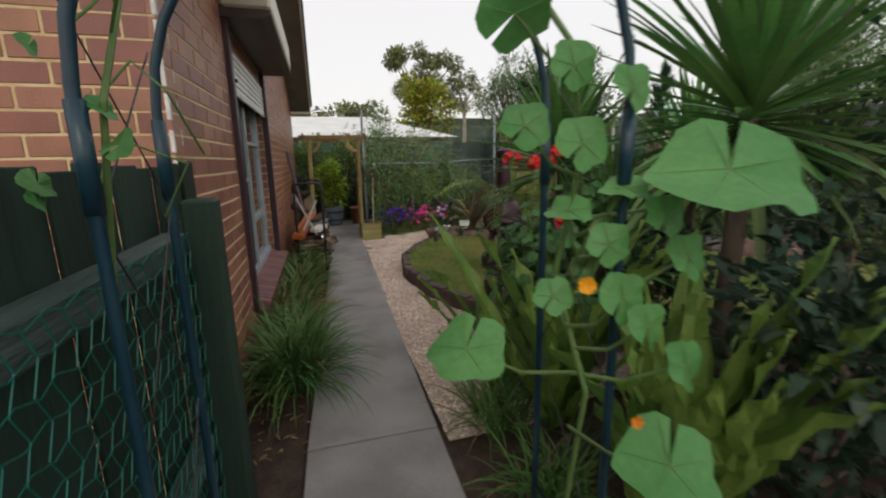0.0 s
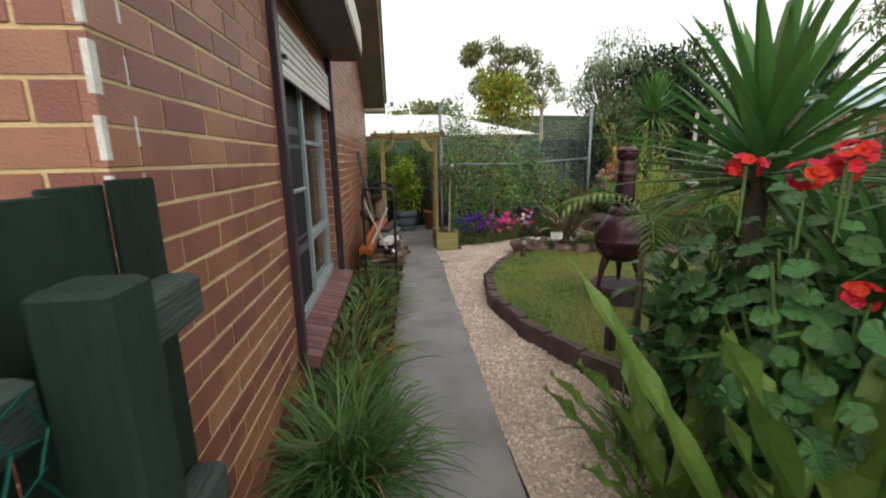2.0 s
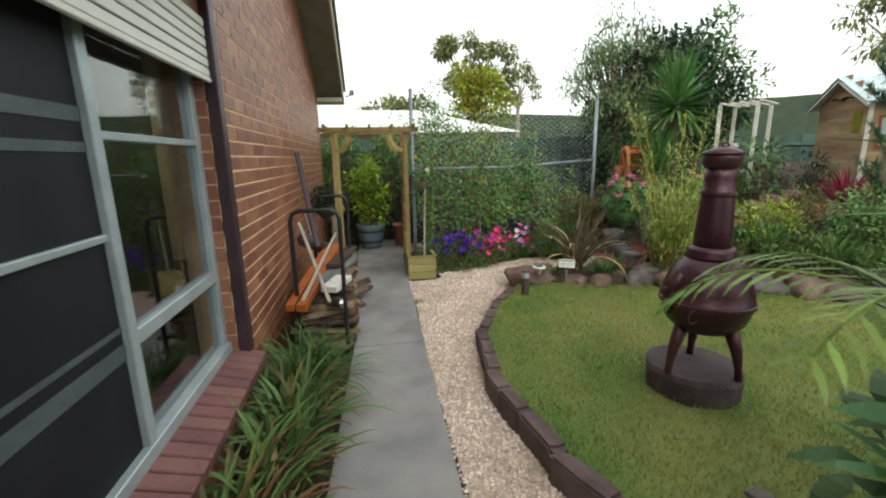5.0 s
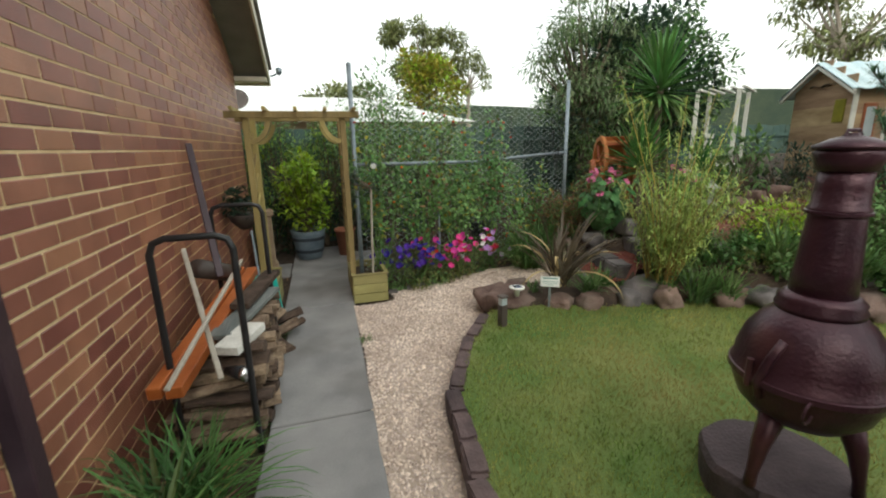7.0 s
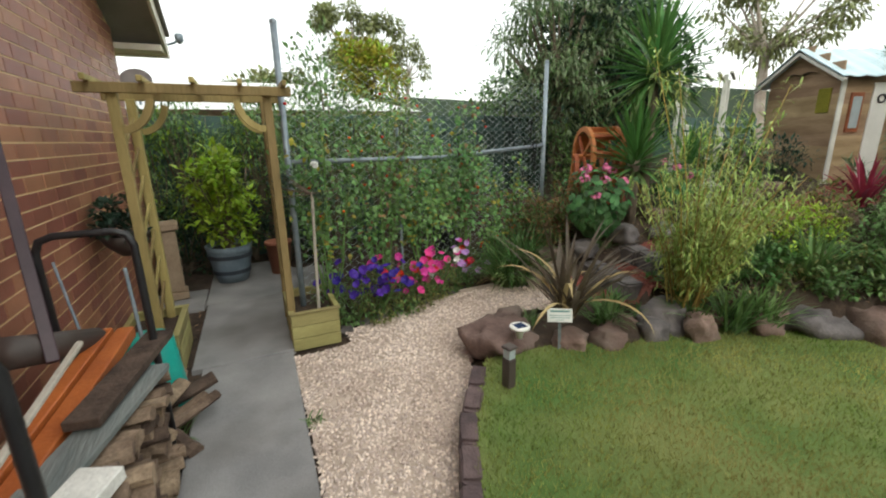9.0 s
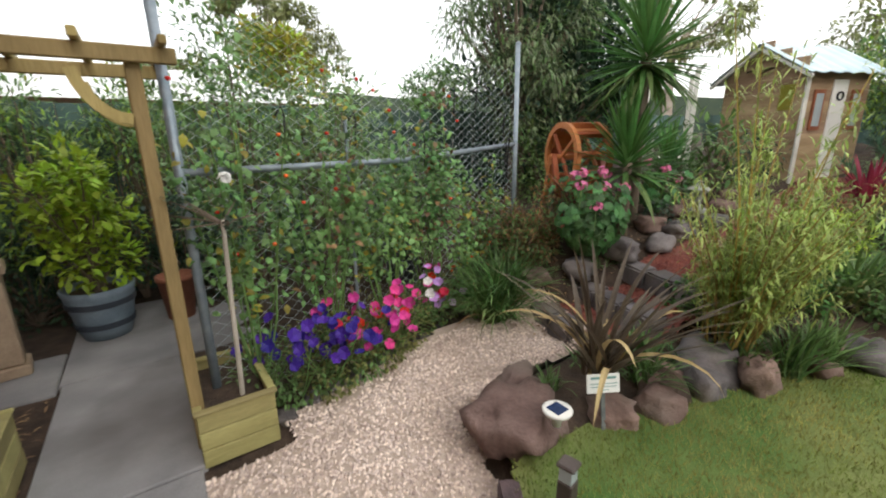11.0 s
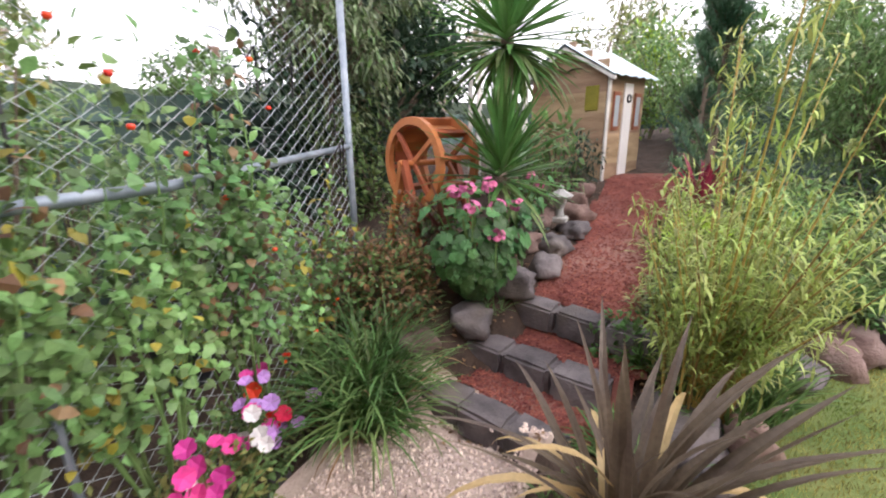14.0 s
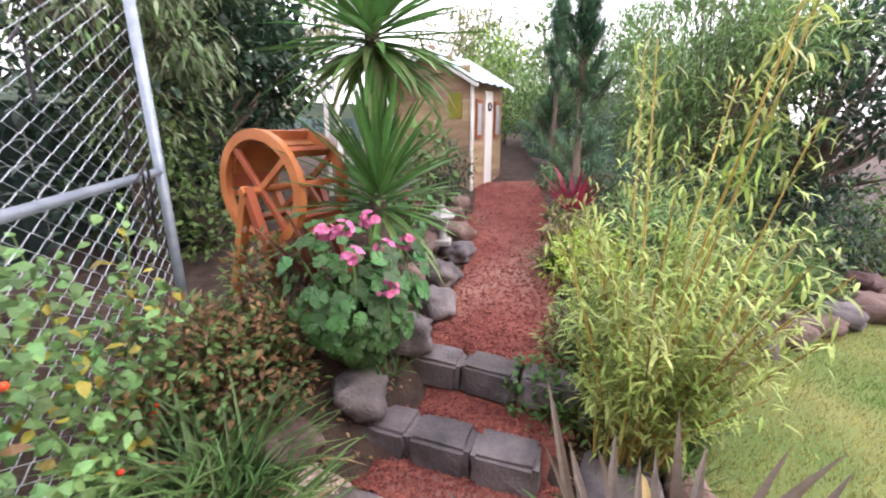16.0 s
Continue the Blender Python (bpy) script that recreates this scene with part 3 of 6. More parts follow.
# lawn edging blocks
EDGE = [block_mesh(20 + s) for s in range(3)]
for me in EDGE:
    me.materials.clear()
    me.materials.append(EDGING)
y = 2.75
n = 0
while y < 6.9:
    l = 0.36 if y < 4.6 else 0.24
    x0, x1 = lawn_x(y), lawn_x(y + 0.1)
    a = math.atan2(0.1, x1 - x0)
    step = l * math.sin(a)
    ym = y + step / 2
    ob = new("edging_block", EDGE[n % 3])
    ob.matrix_basis = pose(lawn_x(ym) - 0.03, ym, 0.1, rnd(-3, 3), 0, math.degrees(a)) @ Matrix.Diagonal((l * 1.0, 0.1, 0.19 if y < 5.5 else 0.17, 1))
    tagged(ob, "dark brown concrete lawn edging block", "edging block", "lawn edging")
    y += step
    n += 1

# ---- house ----
X0, YC, YE = -0.55, 1.95, 10.35
WY0, WY1, WZ0, WZ1 = 3.32, 5.13, 0.46, 2.44
SLOPE, EAVE, RIDGE_Y = 0.47, 2.66, 6.15


def gable(y):
    return EAVE + SLOPE * (YE + 0.1 - y if y > RIDGE_Y else y - YC + 0.1)


g = Geo()
xb, xf = X0 - 0.24, X0 - 0.0035
prof = [(YC + 0.0035, 0.0), (YE - 0.008, 0.0), (YE - 0.008, gable(YE)), (RIDGE_Y, gable(RIDGE_Y)), (YC + 0.0035, gable(YC))]
hole = [(WY0, WZ0), (WY1, WZ0), (WY1, WZ1), (WY0, WZ1)]
for x, flip in ((xf, False), (xb, True)):
    vs = [(x, a, b) for a, b in prof + hole]
    fs = [(0, 1, 6, 5), (1, 2, 7, 6), (2, 3, 7), (3, 8, 7), (3, 4, 8), (4, 0, 5, 8)]
    g.add(vs, [tuple(reversed(q)) for q in fs] if flip else fs)
for a, b in ((0, 1), (1, 2), (2, 3), (3, 4), (4, 0)):
    g.add([(xf, *prof[a]), (xf, *prof[b]), (xb, *prof[b]), (xb, *prof[a])], [(0, 3, 2, 1)])
for a in range(4):
    p, q = hole[a], hole[(a + 1) % 4]
    g.add([(xf, *p), (xf, *q), (xb, *q), (xb, *p)], [(0, 1, 2, 3)])
wall_e = structure("wall_east", g, MORTAR, "brown brick gable wall with raked cream mortar joints")
g = Geo().box(-6, xb, YC + 0.0035, YC + 0.24, 0, 2.6)
wall_s = structure("wall_south", g, MORTAR, "brown brick wall with cream mortar joints")
structure("wall_north", Geo().box(-6, xb, YE - 0.24, YE - 0.01, 0, 2.7), MORTAR, "brown brick rear house wall")
structure("wall_west", Geo().box(-6.2, -6, YC, YE, 0, 2.7), MORTAR, "brown brick far house wall")

# roof: soffit, barge board, tiles
OV = 0.43
for name, dz, th, xa, xbb, m, lab in (("soffit", 0.0, 0.02, X0 - 0.3, X0 + OV - 0.03, SOFFIT, "grey sheet soffit under the gable overhang"), ("roof", 0.16, 0.05, -6.3, X0 + OV + 0.04, ROOFTILE, "dull brown tiled roof"), ("barge_board", -0.03, 0.19, X0 + OV - 0.027, X0 + OV, CREAM, "cream painted barge board along the gable")):
    g = Geo()
    ys = [YC - 0.42, RIDGE_Y, YE + 0.3]
    sec = [(y, gable(min(max(y, YC), YE)) + (SLOPE * (YC - y) * -1 if y < YC else 0) - (SLOPE * (y - YE) if y > YE else 0) + dz) for y in ys]
    vs = [(x, y, z + h) for y, z in sec for x in (xa, xbb) for h in (0, th)]
    fs = [(0, 1, 3, 2), (8, 10, 11, 9)]
    for k in (0, 4):
        fs += [(k, k + 2, k + 6, k + 4), (k + 1, k + 5, k + 7, k + 3), (k, k + 4, k + 5, k + 1), (k + 2, k + 3, k + 7, k + 6)]
    structure(name, g.add(vs, fs), m, lab)
g = Geo().box(X0 - 0.3, X0 + OV - 0.03, YE + 0.05, YE + 0.3, EAVE - 0.12, EAVE - 0.06)
g.box(-6.2, X0 + OV, YE + 0.3, YE + 0.4, EAVE - 0.14, EAVE - 0.02)
structure("gutter", g, CREAM, "cream eave gutter and boxed gable end")
lamp = thing("security_light", "small grey floodlight fixed at the eave corner", "light", (X0 + OV + 0.02, YE + 0.15, EAVE - 0.04))
part("bracket", Geo().tube([(0, 0, 0), (0.06, 0, 0.02), (0.1, 0.02, 0.05)], 0.012), STEEL, lamp)
part("lamp_head", Geo().lathe([(0.015, 0.0), (0.04, 0.03), (0.042, 0.09), (0.03, 0.1)], 12, (0.12, 0.02, 0.02)), STEEL, lamp, "", True)

# window with roller shutter
win = thing("window_1", "aluminium window with flyscreen under a half-open roller shutter", "window", (0, 0, 0), 0, "", "structure")
WX = X0 - 0.11
WM = 4.22
def bar(name, y0, y1, z0, z1, x0=WX - 0.03, x1=WX + 0.03, m=ALU, label="", b=0.004):
    return part(name, Geo().box(x0, x1, y0, y1, z0, z1, None, b), m, win, label)


bar("window_frame", WY0, WY1, WZ0 + 0.05, WZ0 + 0.11, WX - 0.045, WX + 0.05)
bar("window_frame", WY0, WY1, 2.1, 2.16)
bar("window_frame", WY1 - 0.06, WY1, WZ0 + 0.11, 2.1)
bar("window_frame", WY0, WY0 + 0.05, WZ0 + 0.11, 2.1)
bar("mullion", WM - 0.025, WM + 0.025, WZ0 + 0.11, 2.1, WX - 0.02, WX + 0.045)
bar("transom", WM + 0.025, WY1 - 0.06, 1.66, 1.69)
bar("transom", WM + 0.025, WY1 - 0.06, 0.94, 1.0)
bar("screen_rail", WY0 + 0.05, WM - 0.025, 1.335, 1.36, WX + 0.012, WX + 0.035)
bar("sash_rail", WY0 + 0.05, WM - 0.025, 0.92, 0.98, WX + 0.019, WX + 0.021, SASH, "", 0)
bar("sash_rail", WY0 + 0.05, WM - 0.025, 1.02, 1.04, WX + 0.019, WX + 0.021, SASH, "", 0)
bar("sash_rail", WY0 + 0.05, WM - 0.025, 1.62, 1.65, WX + 0.019, WX + 0.021, SASH, "", 0)
bar("sash_rail", WY0 + 0.05, WM - 0.025, 1.71, 1.755, WX + 0.019, WX + 0.021, SASH, "", 0)
for k, (ya, yb, za, zb) in enumerate([(WM + 0.025, WY1 - 0.06, 1.69, 2.1), (WM + 0.025, WY1 - 0.06, 1.0, 1.66), (WM + 0.025, WY1 - 0.06, WZ0 + 0.11, 0.94)]):
    pane = part("pane", Geo().box(WX - 0.006, WX, ya, yb, za, zb), GLASS, win)
    pane.visible_shadow = False
part("flyscreen", Geo().box(WX + 0.015, WX + 0.018, WY0 + 0.05, WM - 0.025, WZ0 + 0.11, 2.1), SCREEN, win, "dark insect screen")
# closed box behind the panes; its dark colour stands in for unlit room depth
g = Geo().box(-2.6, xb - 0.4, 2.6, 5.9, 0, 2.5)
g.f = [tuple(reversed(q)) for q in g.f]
structure("room", g, ROOMSHADE, "closed box coloured dark for the dim room behind the window")
g = Geo()
for k in range(14):
    g.box(xb - 0.36 + 0.02 * (k % 2), xb - 0.35 + 0.02 * (k % 2), WM + 0.52 + 0.025 * k, WM + 0.547 + 0.025 * k, 0.5, 2.3)
tagged(new("curtain", mesh("curtain", g, CURTAIN)), "pale pleated curtain drawn aside behind the window", "curtain")
for ya, yb in ((WY0 - 0.075, WY0 + 0.005), (WY1 - 0.002, WY1 + 0.075)):
    bar("shutter_guide", ya, yb, WZ0 - 0.05, 2.42, X0 - 0.03, X0 + 0.035, PURPLE, "dark purple painted shutter guide", 0.006)
for k in range(6):
    z = 2.0 + 0.047 * k
    bar("shutter_slat", WY0 + 0.005, WY1 - 0.002, z, z + 0.043, X0 - 0.008, X0 + 0.006, SHUTWHITE, "white shutter slat", 0.005)
bar("shutter_rail", WY0 + 0.005, WY1 - 0.002, 1.975, 1.998, X0 - 0.012, X0 + 0.01, SHUTWHITE)
bar("shutter_handle", WY0 + 0.12, WY0 + 0.17, 2.06, 2.08, X0 + 0.006, X0 + 0.03, BLACK)
bar("trim_board", WY0, WY1, 2.283, 2.42, X0 - 0.05, X0 - 0.012, REDWOOD, "reddish stained timber board")
g = Geo()
prof = [(X0 + 0.001, 2.42), (X0 + 0.25, 2.42), (X0 + 0.31, 2.45), (X0 + 0.31, 2.475)]
g.add([(x, y, z) for y in (WY0 - 0.1, WY1 + 0.1) for x, z in prof + [(X0 + 0.001, 2.475)]], [(0, 5, 6, 1), (1, 6, 7, 2), (2, 7, 8, 3), (0, 1, 2, 3, 4), (9, 8, 7, 6, 5), (3, 8, 9, 4)])
g.box(X0 + 0.001, X0 + 0.30, WY1 + 0.1, WY1 + 0.105, 2.45, 2.7)
part("shutter_box_base", g, BOXBROWN, win, "dark brown underside of the shutter box")
part("shutter_box", Geo().box(X0 + 0.001, X0 + 0.315, WY0 - 0.1, WY1 + 0.098, 2.476, 2.72, None, 0.02), CREAM, win, "cream front of the shutter box")
n_sill = int((WY1 - WY0 + 0.1) / 0.086)
sill_mesh = mesh("sill_brick", Geo().box(-0.13, 0.13, -0.038, 0.038, -0.04, 0.04, None, 0.006), SILLBRICK)
for k in range(n_sill):
    ob = part("sill_brick", sill_mesh, SILLBRICK, win)
    ob.matrix_basis = pose(X0 - 0.02, WY0 + 0.0 + 0.086 * k, WZ0 + 0.005, 0, 14, 0)

# ---- boundary fences ----
def paling_fence(name, label, x0, x1, y, top, along="x", w=0.15, m=FENCEGREEN):
    fence = thing(name, label, "fence")
    n = int((x1 - x0) / w)
    for k in range(n):
        a = x0 + k * w
        t = top + rnd(-0.015, 0.015)
        d = 0.012 * (k % 2)
        bx = (a, a + w - 0.004, y + d, y + d + 0.014) if along == "x" else (y - d - 0.014, y - d, a, a + w - 0.004)
        part("paling", Geo().box(*bx, 0.0, t, None, 0.003), m, fence)
    for z in (0.4, top - 0.25):
        bx = (x0, x1, y - 0.04, y - 0.001) if along == "x" else (y + 0.001, y + 0.04, x0, x1)
        part("rail", Geo().box(*bx, z, z + 0.07), m, fence)
    return fence


paling_fence("back_fence", "tall dark green painted timber paling fence", -2.5, 12.0, 11.3, 1.95, "x", 0.2)
paling_fence("side_fence", "dark green timber paling fence beyond the shrubs", 2.0, 11.2, 12.2, 1.95, "y", 0.2)

# green paling screen with netting by the garden entrance
fence = thing("garden_fence", "dark green painted paling fence with a weathered rail", "fence")
for k in range(21):
    a = -1.005 + 0.145 * k
    part("paling", Geo().box(-0.533 - 0.014 * (k % 2), -0.52 - 0.014 * (k % 2), a, a + 0.15, 0.0, 1.5 + rnd(-0.012, 0.012), None, 0.003), GREENPAINT, fence)
part("post", Geo().box(-0.46, -0.355, 1.58, 1.685, 0.0, 1.38, None, 0.008), GREENPAINT, fence)
part("rail", Geo().box(-0.519, -0.45, -0.95, 1.58, 1.19, 1.28, None, 0.01), GREYRAIL, fence, "weathered grey-green rail")
part("rail", Geo().box(-0.519, -0.45, -0.95, 1.58, 0.45, 0.53, None, 0.01), GREYRAIL, fence, "weathered grey-green rail")
part("rail_end", Geo().box(-0.515, -0.435, 1.69, 2.01, 1.2, 1.3, None, 0.01), GREYRAIL, fence)
part("rail_end", Geo().box(-0.515, -0.435, 1.69, 2.01, 0.72, 0.82, None, 0.01), GREYRAIL, fence)
g = Geo()
for k in range(46):
    y0 = -0.9 + k * 0.0545
    pts = [(-0.437 + 0.012 * noise.noise((k, z * 4, 0)), y0 + 0.0135 * (1 if (i // 1) % 2 else -1) + 0.01 * noise.noise((k * .3, z * 3, 4)), z) for i, z in enumerate([1.27 - 0.055 * j for j in range(23)])]
    g.tube(pts, 0.0017, 3, False)
for j in range(23):
    z = 1.27 - 0.055 * j
    g.tube([(-0.437 + 0.012 * noise.noise((k, z * 4, 0)), -0.9 + k * 0.0545 + 0.01 * noise.noise((k * .3, z * 3, 4)), z + 0.008 * (1 if (k + j) % 2 else -1)) for k in range(46)], 0.0017, 3, False)
part("netting", g, NETTING, fence, "green plastic garden netting")

# ---- garden arch ----
arch = thing("garden_arch", "dark blue-green tubular steel garden arch over the path", "arch")
for y in (0.82, 1.18):
    c, r, z0 = 0.15, 0.51, 1.62
    pts = [(c - r, y, 0.0), (c - r, y, 0.8), (c - r, y, z0)] + [(c - r * math.cos(a), y, z0 + r * math.sin(a)) for a in [math.pi * k / 16 for k in range(1, 16)]] + [(c + r, y, z0), (c + r, y, 0.8), (c + r, y, 0.0)]
    part("hoop", Geo().tube(pts, 0.0115, 8), ARCHBLUE, arch, "", True)
    for x in (c - r, c + r):
        part("sleeve", Geo().tube([(x, y, 1.42), (x, y, 1.6)], 0.016, 8), ARCHBLUE, arch, "", True)
for z in (0.35,):
    for x in (-0.36, 0.66):
        part("crossbar", Geo().tube([(x, 0.82, z), (x, 1.18, z)], 0.006, 6), ARCHBLUE, arch, "", True)
for x in (-0.36, 0.66):
    g = Geo()
    for a, b in ((0.4, 0.9), (0.9, 1.4), (1.4, 1.75)):
        g.tube([(x, 0.82, a), (x, 1.18, b)], 0.002, 4)
        g.tube([(x, 0.82, b), (x, 1.18, a)], 0.002, 4)
    part("lattice_wire", g, BLACK, arch, "thin dark crossed wires")

# ---- timber arbor with planters ----
arbor = thing("arbor", "treated pine arbor with curved braces over the path", "arbor")
AZ = 1.9
for x in (-0.2, 0.66):
    for y in (8.02, 8.5):
        part("post", Geo().box(x, x + 0.055, y, y + 0.055, 0.1, AZ, None, 0.004), PINE, arbor)
for y in (8.0, 8.56):
    part("beam", Geo().box(-0.34, 0.84, y - 0.022, y + 0.018, AZ - 0.01, AZ + 0.05, None, 0.004), PINE, arbor)
    for x, s in ((-0.145, 1), (0.66, -1)):
        g = Geo()
        pts = [(x + s * 0.17 * math.sin(a), AZ - 0.24 + 0.235 * (1 - math.cos(a))) for a in [1.35 * k / 6 for k in range(7)]]
        g.tube([(px, y + 0.032, pz + 0.02) for px, pz in pts], 0.03, 4)
        part("brace", g, PINE, arbor)
for k in range(5):
    x = -0.28 + 0.265 * k
    part("rafter", Geo().box(x, x + 0.03, 7.9, 8.66, AZ + 0.05, AZ + 0.085, None, 0.004), PINE, arbor)
for x in (-0.175, 0.685):
    for k in range(7):
        z = 0.35 + 0.2 * k
        part("lattice_slat", Geo().tube([(x, 8.07, z), (x, 8.5, z + 0.22)], 0.012, 4), PINE, arbor)


def planter(x, y, label, back=0.4):
    p = thing("planter_box", label, "planter", (x, y, 0.03), 0, "arbor planters")
    w, d, h = 0.36, back, 0.3
    for k in range(3):
        z = 0.1 * k
        for bx in ((0, w, 0, 0.02), (0, w, d - 0.02, d), (0, 0.02, 0.021, d - 0.021), (w - 0.02, w, 0.021, d - 0.021)):
            part("board", Geo().box(*bx, z, z + 0.095, None, 0.004), PLANTERPINE, p)
    for bx in ((-0.012, w + 0.012, -0.012, 0.03), (-0.012, w + 0.012, d - 0.03, d + 0.012), (-0.012, 0.03, 0.031, d - 0.031), (w - 0.03, w + 0.012, 0.031, d - 0.031)):
        part("cap", Geo().box(*bx, 0.296, 0.312, None, 0.004), PLANTERPINE, p)
    part("soil", Geo().box(0.02, w - 0.02, 0.02, d - 0.02, 0.02, 0.24), SOIL, p)


planter(0.67, 7.95, "pale green-brown timber planter box holding an arbor post", 0.6)
planter(-0.42, 7.95, "timber planter box at the arbor post by the wall", 0.6)

# ---- wire mesh fence ----
PA, PB = Vector((0.8, 8.28, 0)), Vector((3.76, 9.0, 0))
mf = thing("wire_fence", "galvanised chain-link trellis fence between steel posts", "fence")
for p in (PA, PB):
    part("post", Geo().tube([p, p + Vector((0, 0, 2.41))], 0.024, 10), STEEL, mf, "", True)
    part("post_cap", Geo().lathe([(0.026, 0.0), (0.026, 0.02), (0.012, 0.032)], 10, (p.x, p.y, 2.405)), STEEL, mf)
mid_p = PA.lerp(PB, 0.5)
part("rail", Geo().tube([PA + Vector((0, 0, 1.44)), mid_p + Vector((0, 0, 1.42)), PB + Vector((0, 0, 1.5))], 0.02, 8), STEEL, mf, "", True)
part("brace_post", Geo().tube([PA.lerp(PB, 0.33) + Vector((0, .03, 0)), PA.lerp(PB, 0.33) + Vector((0, 0.03, 1.7))], 0.012, 6), STEEL, mf)
g = Geo()
along = (PB - PA)
L = along.length
along.normalize()
across = Vector((-along.y, along.x, 0))
n, dz = int(L / 0.055), 0.034
for k in range(n):
    pts = []
    for j in range(62):
        s = (k + 0.5) * L / n + (0.0285 if (j + k) % 2 else -0.0285)
        pts.append(PA + along * s + across * (0.028 + (0.003 if (j + k) % 2 else -0.003)) + Vector((0, 0, 0.12 + dz * j)))
    g.tube(pts, 0.0019, 3, False)
part("mesh_wire", g, WIRE, mf, "diamond chain-link wire")
for k in range(9):
    s = rnd(0.3, L - 0.2)
    z = rnd(1.3, 2.0)
    p = PA + along * s + Vector((0, -0.03, z))
    part("tie", Geo().tube([p, p + Vector((0.03, -0.02, 0.05)), p + Vector((0.05, 0, 0.0)), p + Vector((0.04, 0.0, -0.16))], 0.006, 5), BLACK, mf, "knotted black plant tie")

# ---- firewood rack along the wall ----
rack = thing("firewood_rack", "black steel firewood rack with hooped ends", "rack")
for y in (5.87, 7.1):
    z1, x0, x1, r = 1.22, -0.36, -0.01, 0.07
    pts = [(x0, y, 0.03), (x0, y, 0.6), (x0, y, z1 - r), (x0 + 0.02, y, z1 - 0.02), (x0 + r, y, z1), (x1 - r, y, z1), (x1 - 0.02, y, z1 - 0.02), (x1, y, z1 - r), (x1, y, 0.6), (x1, y, 0.03)]
    part("end_hoop", Geo().tube(pts, 0.017, 8), BLACK, rack, "", True)
for x in (-0.36, -0.01):
    part("base_rail", Geo().tube([(x, 5.87, 0.1), (x, 7.1, 0.1)], 0.015, 6), BLACK, rack, "", True)
LOGS = []
for s in range(5):
    g = Geo()
    w, h = (0.07, 0.05) if s < 3 else (0.12, 0.035)
    bm_pts = []
    nseg, nk = 4, 7
    for i in range(nseg + 1):
        for k in range(nk):
            a = 6.2832 * k / nk
            rr = 1 + 0.28 * noise.noise((math.cos(a) * 2 + s * 5, math.sin(a) * 2, i * 0.5))
            bm_pts.append((-0.21 + 0.42 * i / nseg, math.cos(a) * w * 0.62 * rr, math.sin(a) * h * 0.62 * rr))
    fs = [(i * nk + k, i * nk + (k + 1) % nk, i * nk + nk + (k + 1) % nk, i * nk + nk + k) for i in range(nseg) for k in range(nk)]
    fs += [tuple(range(nk - 1, -1, -1)), tuple(range(nseg * nk, nseg * nk + nk))]
    LOGS.append(mesh("firewood_log", g.add(bm_pts, fs), FIREWOOD))
for layer in range(8):
    ny = 13 - layer // 2
    for k in range(ny):
        y = 5.9 + 0.09 * k + 0.03 * layer + rnd(-0.02, 0.02)
        if y > 7.05:
            continue
        ob = new("firewood_log", LOGS[R.randrange(5)])
        ob.matrix_basis = pose(-0.2 + rnd(-0.05, 0.07), y, 0.14 + 0.055 * layer, rnd(-20, 20), rnd(-5, 5), rnd(-14, 14))
        tagged(ob, "split weathered firewood log stacked in the rack", "firewood", "stacked firewood")
for k in range(12):
    ob = new("firewood_log", LOGS[R.randrange(3)])
    ob.matrix_basis = pose(-0.15 + rnd(-0.1, 0.2), rnd(7.1, 7.6), 0.08 + rnd(0, 0.18), rnd(-30, 30), rnd(-15, 15), rnd(0, 180))
    tagged(ob, "crooked piece of firewood on the ground by the rack", "firewood", "loose firewood")


def plank(name, a, b, w, h, m, label, roll=0):
    a, b = Vector(a), Vector(b)
    ln = (b - a).length
    q = (b - a).to_track_quat("Y", "Z").to_matrix().to_4x4()
    ob = new(name, mesh(name, Geo().box(-w / 2, w / 2, 0, ln, -h / 2, h / 2, None, 0.004), m))
    ob.matrix_basis = Matrix.Translation(a) @ q @ pose(0, 0, 0, 0, roll, 0)
    return tagged(ob, label, name.replace("_", " "))


plank("timber_beam", (-0.31, 5.71, 0.53), (-0.16, 7.3, 0.66), 0.075, 0.06, ORANGEWOOD, "orange-brown dressed timber laid over the firewood")
plank("timber_beam", (-0.39, 5.71, 0.54), (-0.24, 7.3, 0.67), 0.06, 0.06, ORANGEWOOD, "orange-brown dressed timber laid over the firewood")
plank("pale_stick", (-0.11, 5.72, 0.56), (-0.4, 6.5, 1.04), 0.026, 0.018, PALEWOOD, "pale weathered stake leaning on the firewood")
plank("pale_stick", (-0.26, 5.5, 0.66), (-0.1, 6.55, 0.93), 0.022, 0.018, PALEWOOD, "pale weathered stake leaning on the firewood")
plank("grey_board", (-0.2, 6.15, 0.59), (0.0, 6.95, 0.6), 0.14, 0.03, GREYWOOD, "grey weathered board on the firewood stack")
plank("grey_board", (-0.14, 6.5, 0.64), (0.0, 7.2, 0.66), 0.12, 0.04, FIREWOOD, "brown weathered board on the firewood stack")
plank("white_block", (-0.14, 6.0, 0.57), (-0.03, 6.27, 0.59), 0.14, 0.05, WHITEBLOCK, "chipped white painted block on the firewood")
plank("dark_pole", (-0.3, 6.85, 0.75), (-0.5, 7.38, 1.66), 0.045, 0.035, PURPLE, "long dark timber pole leaning on the brick wall")
plank("metal_rod", (-0.3, 7.3, 0.25), (-0.52, 7.7, 0.98), 0.014, 0.014, STEEL, "thin bluish metal rod leaning on the wall")
plank("metal_rod", (-0.12, 7.4, 0.3), (-0.16, 7.5, 0.95), 0.018, 0.018, STEEL, "thin bluish metal rod standing by the wall")
bucket = thing("bucket", "upturned teal plastic bucket behind the firewood", "bucket", (-0.14, 7.55, 0.02))
